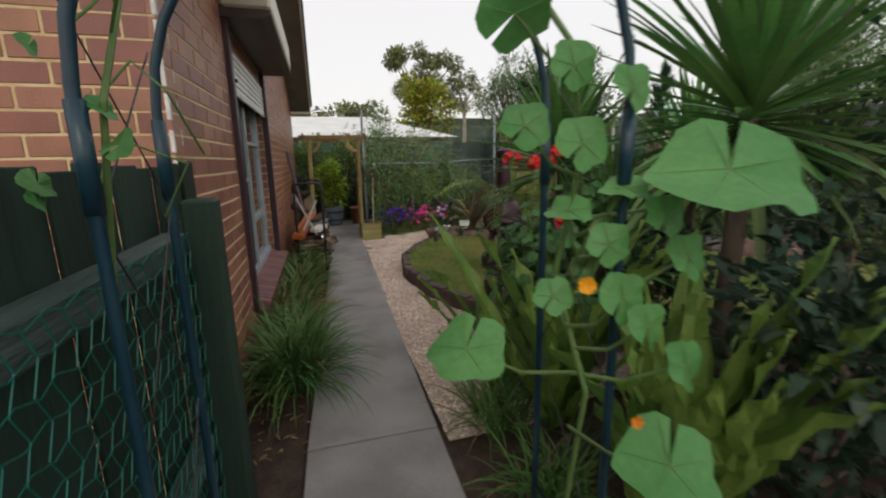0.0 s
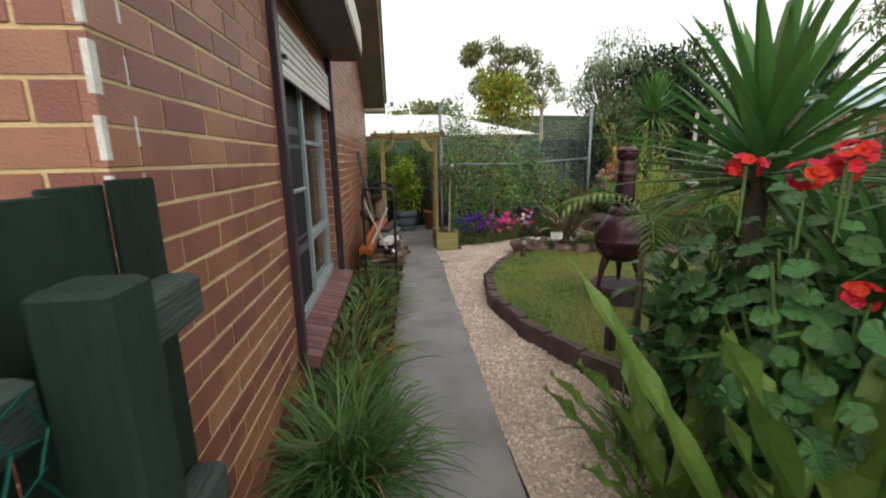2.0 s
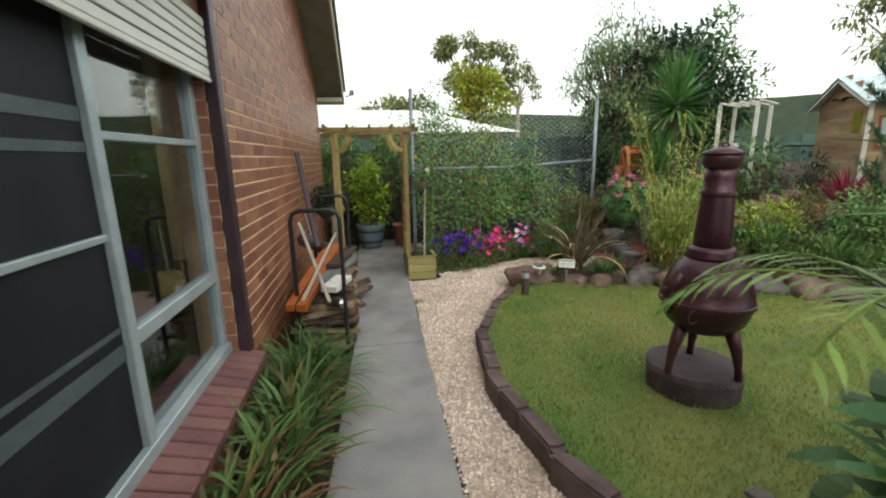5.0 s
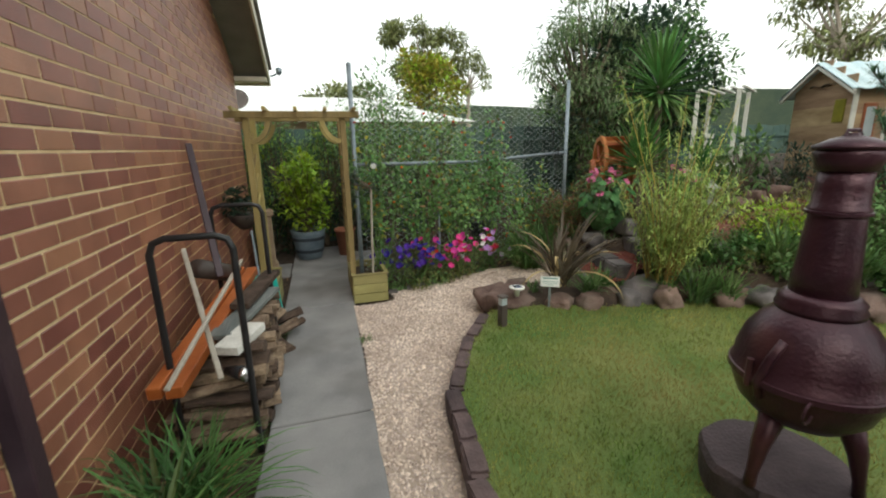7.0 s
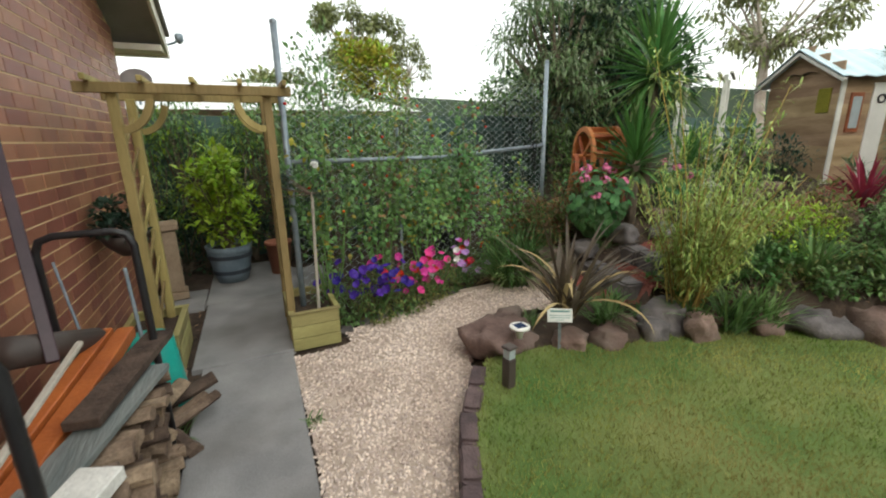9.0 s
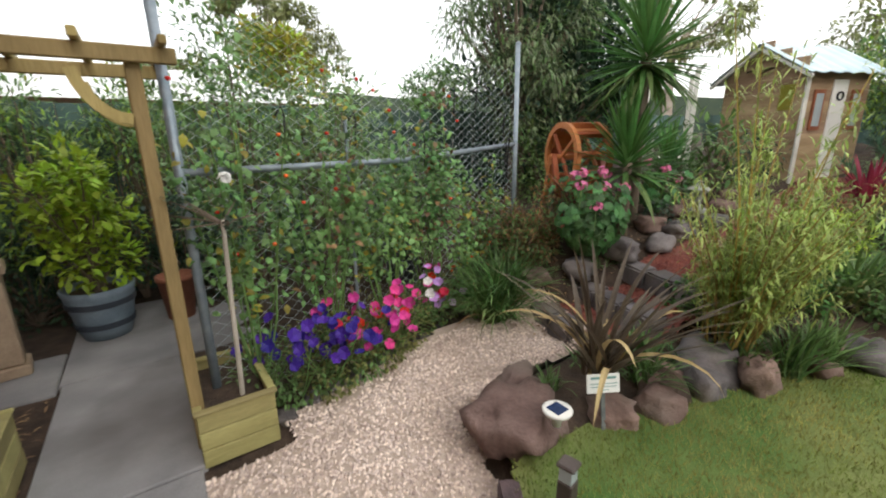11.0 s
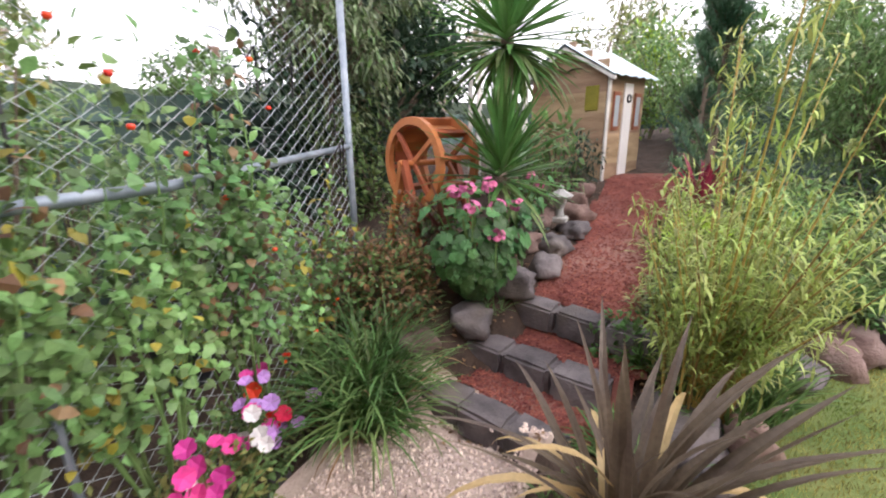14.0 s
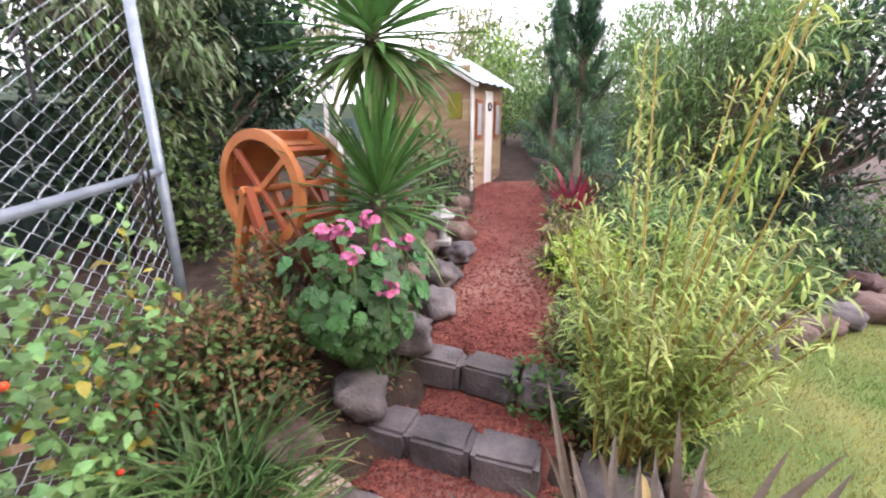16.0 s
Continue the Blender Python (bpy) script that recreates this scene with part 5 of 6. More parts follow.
# right-hand bed by the arch
strap_plant("strap_fern", "clump of broad wavy-edged green bird's-nest fern fronds", (1.12, 1.78, 0.12), 19, 1.12, 0.11, (0.95, 1.42), (0.0, 0.6), L_FERN, 0.08, 0.2, 0.25, 0, "ferns", "fern", seg=12)
strap_plant("strap_fern", "clump of broad wavy-edged green bird's-nest fern fronds", (1.16, 1.05, 0.12), 30, 1.08, 0.1, (1.08, 1.5), (0.0, 0.5), L_FERN, 0.1, 0.2, 0.25, 0, "ferns", "fern", seg=12)
strap_plant("strap_fern", "clump of broad wavy-edged green bird's-nest fern fronds", (0.98, 2.25, 0.1), 10, 0.85, 0.11, (0.95, 1.3), (0.1, 0.5), L_FERN, 0.06, 0.2, 0.25, 0, "ferns", "fern", seg=12)
strap_plant("lily_turf", "dense dark green lily turf clump beside the gravel", (0.86, 1.95, 0.04), 170, 0.42, 0.011, (0.6, 1.5), (0.9, 2.0), L_LIRIOPE, 0.12, group="lily turf clumps", cat="grass clump")
strap_plant("lily_turf", "dense dark green lily turf clump under the arch", (0.82, 1.35, 0.04), 150, 0.42, 0.011, (0.6, 1.5), (0.9, 2.0), L_LIRIOPE, 0.12, group="lily turf clumps", cat="grass clump")
strap_plant("lily_turf", "dense dark green lily turf clump beside the gravel", (1.2, 2.75, 0.06), 130, 0.45, 0.013, (0.6, 1.5), (0.7, 1.6), L_LIRIOPE, 0.12, group="lily turf clumps", cat="grass clump")
yucca((1.75, 2.9, 0.1), 1.5, 85, 0.78, 0.065, "tall green yucca with a rosette of sword leaves")
yucca((1.98, 1.62, 0.1), 1.72, 130, 0.95, 0.055, "large yucca with dense spiky dark green crown", 1.15, 26)
yucca((2.7, 2.6, 0.1), 1.35, 90, 0.8, 0.055, "green yucca with spiky crown in the bed", 1.1)
yucca((1.65, 2.2, 0.1), 0.9, 60, 0.7, 0.05, "low green yucca behind the ferns", 1.0)
shrub("garden_shrub", "dark leafy shrub filling the bed", (1.9, 2.3, 0.6), (0.5, 0.6, 0.5), 1300, 0.1, 0.04, L_DARK, 22)
shrub("garden_shrub", "dark leafy shrub filling the bed", (1.75, 1.0, 0.7), (0.4, 0.5, 0.6), 1100, 0.11, 0.045, L_DARK, 22)
shrub("garden_shrub", "dark leafy shrub filling the bed", (2.6, 0.9, 1.2), (0.6, 0.9, 1.2), 1500, 0.14, 0.05, L_DARK, 26)
shrub("garden_shrub", "glossy broad-leaved shrub at the lawn edge", (1.78, 2.95, 0.5), (0.28, 0.28, 0.32), 300, 0.16, 0.065, L_GERANIUM, 16)
shrub("garden_shrub", "glossy broad-leaved shrub at the lawn edge", (2.0, 2.8, 0.55), (0.4, 0.35, 0.4), 420, 0.17, 0.07, L_MID, 16)
shrub("garden_shrub", "glossy broad-leaved shrub at the lawn edge", (2.6, 3.2, 0.5), (0.5, 0.4, 0.4), 500, 0.15, 0.06, L_MID, 16)


def round_leaf(g, c, nrm, r, lobes=5, cup=0.25, depth=0.12):
    nrm = nrm.normalized()
    u = nrm.orthogonal().normalized()
    v = nrm.cross(u)
    n = lobes * 4
    vs = [c]
    for k in range(n + 1):
        a = 0.1 + (6.2832 - 0.2) * k / n
        rr = r * (1 - depth * (0.5 + 0.5 * math.cos(lobes * a)) - 0.05 * rnd(0, 1))
        vs.append(c + (u * math.cos(a) + v * math.sin(a)) * rr + nrm * (cup * r * 0.4 * math.cos(2 * a) + 0.1 * r * rnd(-1, 1)))
    g.add(vs, [(0, k, k + 1) for k in range(1, n + 1)])


def geranium(at, h, r, n, flowers, colour, label):
    x, y, z = at
    p = thing("geranium", label, "geranium", at, 0, "geraniums")
    st, lv = Geo(), Geo()
    for k in range(14):
        a, rr = rnd(0, 6.28), rnd(0.2, 0.9) * r
        st.tube([(0, 0, 0), (rr * 0.5 * math.cos(a), rr * 0.5 * math.sin(a), h * 0.5), (rr * math.cos(a), rr * math.sin(a), h * rnd(0.7, 1.0))], [0.012, 0.009, 0.005], 5)
    for k in range(n):
        d = sphere_way()
        q = Vector((d.x * r, d.y * r, h * 0.62 + d.z * h * 0.42)) * rnd(0.5, 1.12) * (1 + 0.35 * noise.noise(d * 2.5))
        q.z = max(q.z, 0.05)
        round_leaf(lv, q, d + Vector((-0.2, -0.3, 0.6)), rnd(0.026, 0.052))
    part("branchwork", st, L_STEM, p)
    part("foliage", lv, L_GERANIUM, p)
    for f in flowers:
        part("flower_stalk", Geo().tube([(f[0] - x, f[1] - y, f[2] - z - 0.2), (f[0] - x, f[1] - y, f[2] - z)], 0.004, 5), L_STEM, p)
        cluster(p, colour, f, 13, 0.042, 0.62)
    return p


geranium((1.34, 2.15, 0.1), 1.22, 0.36, 620, [(1.07, 2.03, 1.48), (1.145, 2.0, 1.5), (1.2, 2.03, 1.53), (1.22, 1.97, 1.16), (1.42, 1.93, 1.12), (1.0, 2.15, 1.5)], "red", "red-flowering geranium with scalloped green leaves")
geranium((3.7, 8.02, 0.5), 0.72, 0.31, 430, [(3.45, 7.95, 1.2), (3.55, 8.02, 1.29), (3.62, 7.86, 1.19), (3.8, 7.8, 1.17), (3.6, 8.12, 1.26), (3.85, 8.0, 1.26), (3.48, 7.82, 1.05), (3.72, 7.95, 1.3)], "rose", "pink-flowering geranium beside the steps")
geranium((4.9, 8.1, 0.75), 0.5, 0.25, 120, [(4.8, 8.0, 1.25), (4.95, 7.95, 1.15), (4.85, 8.2, 1.3)], "rose", "pink-flowering geranium behind the lantern")

strap_plant("strap_fern", "long fern frond reaching over the gravel", (1.0, 1.86, 0.25), 1, 1.36, 0.12, (1.0, 1.0), (0.2, 0.2), L_FERN, 0.0, 0.1, 0.2, 0, "ferns", "fern", (2.166, 2.166), 12)
palm = thing("palm", "slender young palm with arching feather fronds", "palm", (1.45, 3.3, 0.12))
part("trunk", Geo().tube([(0, 0, 0), (-0.02, 0, 0.5), (-0.03, -0.02, 1.0)], [0.025, 0.02, 0.016], 7), BARK, palm, "", True)
for k in range(9):
    a = k * 2.4
    g = Geo()
    p0, rise = Vector((-0.03, -0.02, 1.0)), rnd(0.5, 1.2)
    for j in range(16):
        q = p0 + Vector((math.cos(a) * math.cos(rise), math.sin(a) * math.cos(rise), math.sin(rise))) * 0.04
        g.tube([p0, q], 0.004, 4, False)
        for s in (-1, 1):
            g.leaf(q, Vector((math.cos(a + s * 0.9), math.sin(a + s * 0.9), math.sin(rise) * 0.6 - 0.25)), Vector((0, 0, 1)), 0.2 * (1 - 0.6 * j / 16), 0.014)
        p0, rise = q, rise - 0.12
    part("frond", g, L_FERN if k % 3 else L_LIGHT, palm)
for x, y, z, r in ((1.6, 2.85, 0.6, 0.28), (1.82, 3.2, 0.72, 0.36), (2.15, 3.0, 0.75, 0.45)):
    shrub("fatsia", "large-leaved glossy green fatsia at the lawn edge", (x, y, z), (r, r, r), 260, 0.2, 0.085, L_GERANIUM, 14, "fatsias")

# pumpkin vine on the arch
vine = thing("pumpkin_vine", "pumpkin vine with broad leaves climbing the arch", "vine", (0.62, 0.95, 0.05))
O = Vector((0.62, 0.95, 0.05))
st = Geo()
st.tube([Vector(p) - O for p in ((0.62, 0.95, 0.05), (0.6, 0.9, 0.5), (0.62, 0.86, 0.9), (0.57, 0.95, 1.2), (0.6, 0.9, 1.5), (0.56, 0.9, 1.75), (0.42, 0.95, 1.95))], 0.008, 6)
for nm, at, r, face in (("big", (0.30, 0.88, 1.06), 0.105, (-0.3, -0.5, 1.0)), ("", (0.45, 0.90, 1.57), 0.065, (-0.2, -1, 0.4)), ("", (0.56, 0.84, 1.53), 0.07, (-0.1, -1, 0.3)), ("big", (0.80, 0.68, 1.47), 0.17, (-0.25, -0.45, 0.75)),
                        ("", (0.6, 0.78, 1.31), 0.055, (-0.2, -1, 0.3)), ("", (0.49, 0.82, 1.19), 0.05, (-0.3, -0.8, 0.5)), ("", (0.63, 0.76, 1.19), 0.065, (0, -1, 0.2)), ("", (0.54, 0.85, 1.38), 0.06, (-0.3, -0.4, 0.9)), ("", (0.65, 0.8, 1.43), 0.06, (-0.2, -0.4, 0.9)),
                        ("", (0.71, 0.74, 1.37), 0.055, (0, -0.9, 0.4)), ("", (0.42, 0.9, 1.80), 0.09, (-0.2, -0.7, -0.5)), ("", (0.53, 0.84, 1.69), 0.06, (0, -1, 0.1)), ("big", (0.62, 0.58, 0.9), 0.11, (-0.2, -0.5, 0.9)), ("", (0.64, 0.79, 1.64), 0.06, (0.2, -0.9, 0.3)),
                        ("", (0.67, 0.72, 1.13), 0.06, (0.2, -0.9, 0.3)), ("", (0.72, 0.66, 1.06), 0.06, (0.2, -0.9, 0.3)), ("", (0.35, 0.95, 1.98), 0.1, (-0.2, -0.6, -0.6)), ("", (0.15, 1.0, 2.1), 0.1, (0, -0.4, -0.9)), ("", (0.76, 0.72, 1.28), 0.06, (0.1, -0.9, 0.4))):
    lv = Geo()
    c = Vector(at) - O
    f = Vector(face).normalized()
    round_leaf(lv, c, f, r, 5, 0.5, 0.16)
    lf = part("leaf", lv, L_PUMPKIN, vine, "", True)
    vn = Geo()
    for w in lv.v[2::4]:
        vn.tube([c + f * 0.002, c.lerp(Vector(w), 0.5) + f * 0.003, c.lerp(Vector(w), 0.9) + f * 0.002], [0.0012, 0.0009, 0.0004], 4, False)
    part("vein", vn, L_STEM, lf, "paler raised veins")
    root = Vector((0.6, 0.9, max(0.3, at[2] - 0.12))) - O
    st.tube([root, (root + c) / 2 + Vector((0, 0, -0.03)), c], [0.006, 0.005, 0.003], 5)
part("stem", st, L_STEM, vine)
bloom(vine, "orange", (0.55, 0.78, 1.22), 0.7, Vector((-0.4, -1, 0.2)), "orange pumpkin flower")
bloom(vine, "orange", (0.57, 0.62, 0.98), 0.45, Vector((-0.2, -1, 0.2)), "orange pumpkin flower")
tend = thing("climbing_vine", "light green curling vine shoots on the arch", "vine", (-0.36, 0.84, 0.4))
g = Geo()
for k in range(4):
    z = 1.05 + 0.13 * k
    g.tube([(0, 0, z), (0.06 * math.sin(k), 0.08, z + 0.1), (0.1, 0.15 * math.cos(k), z + 0.05), (0.03 + 0.1 * math.sin(k * 2), 0.2, z - 0.06)], 0.0026, 5)
g.tube([(0, 0, 0.4), (-0.02, 0.02, 0.8), (0.03, 0.0, 1.2), (0.06, 0.1, 1.45)], 0.006, 5)
part("stem", g, L_STEM, tend)
g = Geo()
for k in range(7):
    round_leaf(g, Vector((rnd(-0.08, 0.06), rnd(-0.05, 0.2), rnd(1.02, 1.5))), sphere_way() + Vector((0.4, -1, 0.4)), rnd(0.02, 0.045), 5, 0.4)
part("foliage", g, L_PUMPKIN, tend)

# bed along the house wall
for x, y, n, l in ((-0.26, 2.72, 480, 0.7), (-0.3, 3.25, 240, 0.56), (-0.25, 5.4, 300, 0.6)):
    strap_plant("lily_turf", "arching green lily turf clump against the brick wall", (x, y, 0.02), n, l, 0.012, (0.7, 1.55), (1.2, 2.5), L_LIRIOPE, 0.11, group="lily turf clumps", cat="grass clump", dead=8)
for k in range(16):
    y = 3.5 + 0.12 * k
    strap_plant("bromeliad", "olive and brown strappy bromeliad clump in the wall bed", (-0.33 + rnd(-.08, .12), y + rnd(-.05, .05), 0.02), R.randrange(16, 34), rnd(0.36, 0.6), 0.03, (0.6, 1.45), (0.5, 1.7), (L_OLIVE, L_LIGHT, L_MID)[k % 3], 0.09, dead=R.randrange(5, 13), group="bromeliads", cat="bromeliad")
g = Geo()
for k in range(700):
    x, y = rnd(-0.53, -0.05), rnd(2.0, 9.2)
    g.leaf(Vector((x, y, 0.035)), Vector((rnd(-1, 1), rnd(-1, 1), 0.15)), Vector((0, 0, 1)), rnd(0.03, 0.08), rnd(0.008, 0.02))
tagged(new("leaf_litter", mesh("leaf_litter", g, L_DEAD)), "dry brown leaf litter on the wall bed", "leaf litter", "", "stuff")
wp, _ = shrub("wall_basket_plant", "dark trailing plant in a wall basket", (-0.36, 8.55, 1.02), (0.16, 0.28, 0.17), 420, 0.06, 0.035, L_DARK, 14, base=0.88, stem=0.006)
bk = thing("wall_basket", "dark half-round wall basket on the brick wall", "basket", (-0.545, 8.55, 0.8))
part("basket", Geo().lathe([(0.05, 0.0), (0.13, 0.08), (0.17, 0.16), (0.15, 0.16)], 18, (0.18, 0, 0)), BOXBROWN, bk, "", True)
part("bracket", Geo().tube([(0, 0, 0.14), (0.1, 0, 0.14), (0.17, 0, 0.02)], 0.008, 5), BLACK, bk)
strap_plant("weed_tuft", "small green weed tuft at the path edge", (-0.05, 7.2, 0.03), 40, 0.16, 0.01, (0.4, 1.4), (0.5, 1.5), L_MID, 0.06, group="weeds", cat="weed")
strap_plant("weed_tuft", "small green weed tuft at the path edge", (0.68, 7.0, 0.04), 24, 0.08, 0.008, (0.4, 1.4), (0.5, 1.5), L_MID, 0.04, group="weeds", cat="weed")

# behind the arbor
shrub("lemon_tree", "bright yellow-green lemon tree growing in the tub", (0.22, 10.1, 1.05), (0.36, 0.34, 0.52), 1400, 0.09, 0.045, L_LIME, 22, base=0.4, stem=0.014, cat="lemon tree")
for x, y, z, rx, ry, rz_, n in ((-0.5, 10.95, 1.1, 0.6, 0.3, 0.9, 1500), (0.5, 11.0, 1.1, 0.6, 0.28, 0.85, 1300), (1.45, 10.8, 1.2, 0.6, 0.4, 1.05, 1700), (2.4, 10.9, 1.2, 0.6, 0.3, 1.0, 1500), (-0.1, 10.9, 1.7, 0.5, 0.3, 0.5, 1100), (0.75, 10.9, 1.75, 0.45, 0.3, 0.5, 1000)):
    shrub("hedge_shrub", "leafy green hedge shrub in front of the fence", (x, y, z), (rx, ry, rz_), n, 0.09, 0.022, L_FEATHER, 28, "hedge shrubs", extra=(L_LIME, 0.3, "lime green shoots"))
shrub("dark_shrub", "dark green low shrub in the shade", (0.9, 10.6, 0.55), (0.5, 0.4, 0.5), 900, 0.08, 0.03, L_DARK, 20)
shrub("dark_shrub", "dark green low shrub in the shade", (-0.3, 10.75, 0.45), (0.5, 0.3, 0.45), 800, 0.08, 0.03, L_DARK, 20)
for x, y, z, rx, ry, rz_, n, m in ((1.35, 9.5, 1.45, 0.6, 0.4, 1.1, 3000, L_FEATHER), (2.4, 9.8, 1.2, 0.6, 0.4, 0.95, 2200, L_FEATHER), (3.3, 10.2, 0.9, 0.6, 0.4, 0.7, 1100, L_WILLOW)):
    shrub("bush", "loose green bush behind the wire fence", (x, y, z), (rx, ry, rz_), n, 0.075, 0.026, m, 30, "bushes", extra=(L_LIGHT, 0.3, "yellow-green shoots"))
shrub("bush", "yellowing leafy bush behind the wire fence", (1.9, 9.3, 1.6), (0.4, 0.3, 0.55), 800, 0.07, 0.035, L_LIGHT, 22, "bushes", extra=(L_YELLOW, 0.15, "yellow leaves"))

# climbers and tomatoes on the wire fence
for k in range(6):
    s = 0.25 + 0.5 * k
    p0 = PA + along * s
    cl = thing("tomato_plant", "tomato plant climbing the wire fence", "tomato plant", (p0.x, p0.y - 0.03, 0.06), 0, "tomato plants")
    st, lv, yl = Geo(), Geo(), Geo()
    for j in range(10):
        tx, top = rnd(-0.35, 0.35), rnd(1.1, 2.05) if k < 4 else rnd(0.5, 1.5) if k == 4 else rnd(0.4, 0.9)
        pts = [(rnd(-.04, .04), 0, 0), (tx * 0.4, rnd(-.1, .1), top * 0.4), (tx * 0.8, rnd(-.12, .12), top * 0.75), (tx, rnd(-.12, .1), top)]
        st.tube(pts, [0.007, 0.006, 0.004, 0.002], 5)
        for i in range(55 if k < 2 else 90 if k < 4 else 60):
            u = rnd(0.12, 1.0)
            q = Vector(pts[1]).lerp(Vector(pts[3]), u) + sphere_way() * rnd(0.02, 0.16)
            q = Vector((q.x, q.y + 0.25 * q.x * 0.24, max(0.05, q.z)))
            (yl if R.random() < 0.13 else lv).leaf(q, sphere_way() + Vector((0, -0.4, -0.2)), Vector((rnd(-.5, .5), -0.6, 1)), rnd(0.035, 0.072), rnd(0.024, 0.046))
    part("branchwork", st, L_STEM, cl)
    part("foliage", lv, L_TOMATO, cl)
    part("yellow_foliage", yl, L_RUST if k % 2 else L_YELLOW, cl, "yellowing old leaves")
    for j in range(6):
        tm = part("tomato", Geo().lathe([(0.003, -0.01), (0.01, -0.007), (0.013, 0.0), (0.01, 0.008), (0.003, 0.0095)], 8), TOMATO, cl, "small red tomato", True)
        tm.location = (rnd(-0.25, 0.25), rnd(-0.15, -0.05), rnd(0.9, 1.9) if k < 4 else rnd(0.3, 0.65))

# standard rose in the planter
rose = thing("standard_rose", "standard rose with pale stem and sparse dark crown", "rose", (0.9, 8.12, 0.27))
part("stem", Geo().tube([(0, 0, 0), (0.015, 0, 0.5), (0.03, -0.02, 0.95)], [0.014, 0.012, 0.011], 7), PALEWOOD, rose)
g, st = Geo(), Geo()
for k in range(16):
    d = sphere_way()
    c = Vector((0.03, -0.02, 0.98)) + Vector((d.x * 0.27, d.y * 0.22, d.z * 0.13))
    st.tube([(0.03, -0.02, 0.94), c], [0.006, 0.002], 4)
    for j in range(26):
        g.leaf(c + sphere_way() * rnd(0.01, 0.07), sphere_way(), Vector((0, 0, 1)), rnd(0.02, 0.04), rnd(0.012, 0.02))
part("branchwork", st, BARK, rose)
part("foliage", g, L_DARK, rose)
cluster(rose, "white", (0.95, 8.02, 1.43), 6, 0.02, 0.7)

# petunia bed
def petunias(x, y, n, colours, label, r=0.23, h=0.44):
    z = 0.06
    p = thing("petunia", label, "petunia", (x, y, z), 0, "petunias")
    g, st = Geo(), Geo()
    for k in range(n):
        d = sphere_way()
        q = Vector((d.x * r, d.y * r, h * 0.5 + d.z * h * 0.5)) * rnd(0.6, 1.05)
        q.z = max(0.02, q.z)
        g.leaf(q, d + sphere_way() * 0.6, Vector((0, 0, 1)), rnd(0.025, 0.05), rnd(0.014, 0.024))
    for k in range(9):
        a = rnd(0, 6.28)
        st.tube([(0, 0, 0), (r * 0.5 * math.cos(a), r * 0.5 * math.sin(a), h * 0.5), (r * 0.9 * math.cos(a), r * 0.9 * math.sin(a), h * rnd(0.5, 1))], 0.003, 4)
    part("branchwork", st, L_STEM, p)
    part("foliage", g, L_OLIVE if R.random() < 0.4 else L_MID, p)
    for k, c in enumerate(colours):
        a = rnd(3.1, 6.6)
        u = rnd(0.15, 1.0)
        bloom(p, c, (x + r * 1.05 * math.cos(a) * u, y + r * 1.05 * math.sin(a) * u, z + 0.08 + h * rnd(0.35, 1.05) * (1.15 - 0.4 * u)), rnd(1.0, 1.45))


V, P_, R_, W_, Li = "violet", "pink", "red", "white", "lilac"
for x, y, cols in ((1.05, 8.15, [V] * 9), (1.22, 8.05, [V] * 12), (1.38, 8.0, [V] * 13 + [R_]), (1.42, 8.2, [V] * 9 + [P_] * 2), (1.58, 8.05, [V] * 8 + [P_] * 2 + [R_]), (1.75, 8.08, [P_] * 9 + [V] * 3 + [R_]), (1.9, 8.15, [P_] * 11 + [R_, V]), (1.75, 8.3, [P_] * 5 + [R_] * 3), (2.05, 8.25, [P_] * 5 + [W_] * 3 + [R_]), (2.2, 8.38, [W_] * 5 + [P_] * 4), (2.35, 8.42, [Li] * 6 + [P_] * 3), (2.5, 8.45, [Li] * 5 + [R_] * 3)):
    petunias(x + 0.02, y + 0.17, 330, cols, {V: "deep violet", P_: "bright pink", W_: "white and pink", Li: "lilac"}[cols[0]] + " flowering petunia plant in the bed")
for k in range(9):
    rock(1.12 + 0.16 * k, 8.1 + 0.045 * k + 0.02 * (k % 2), 0.17, 0.12, 0.13, rnd(0, 90), k, 0.03, True)
strap_plant("lily_turf", "large arching lily turf clump beside the gravel", (2.85, 8.3, 0.1), 260, 0.62, 0.015, (0.7, 1.5), (0.9, 2.0), L_LIRIOPE, 0.13, group="lily turf clumps", cat="grass clump")
strap_plant("lily_turf", "large arching lily turf clump beside the gravel", (3.08, 8.4, 0.16), 240, 0.7, 0.016, (0.8, 1.5), (0.9, 1.9), L_MID, 0.12, group="lily turf clumps", cat="grass clump")
strap_plant("lily_turf", "large arching lily turf clump beside the gravel", (2.83, 8.27, 0.1), 170, 0.64, 0.015, (0.7, 1.4), (1.2, 2.1), L_LIGHT, 0.13, group="lily turf clumps", cat="grass clump")
for x, y, z, n in ((3.42, 8.5, 0.62, 700), (3.5, 8.55, 0.7, 700), (3.25, 8.7, 0.75, 600), (3.85, 8.5, 0.85, 500)):
    shrub("rusty_shrub", "brown-tinged small-leaved shrub with dry seed heads", (x, y, z), (0.28, 0.26, 0.3), n, 0.05, 0.022, L_RUST, 16, "rusty shrubs", extra=(L_MID, 1.0, "green shoots"))
shrub("variegated_hedge", "yellow-green variegated hedge behind the water wheel", (4.9, 9.6, 1.2), (0.7, 0.4, 0.5), 1100, 0.06, 0.035, L_LIGHT, 24)

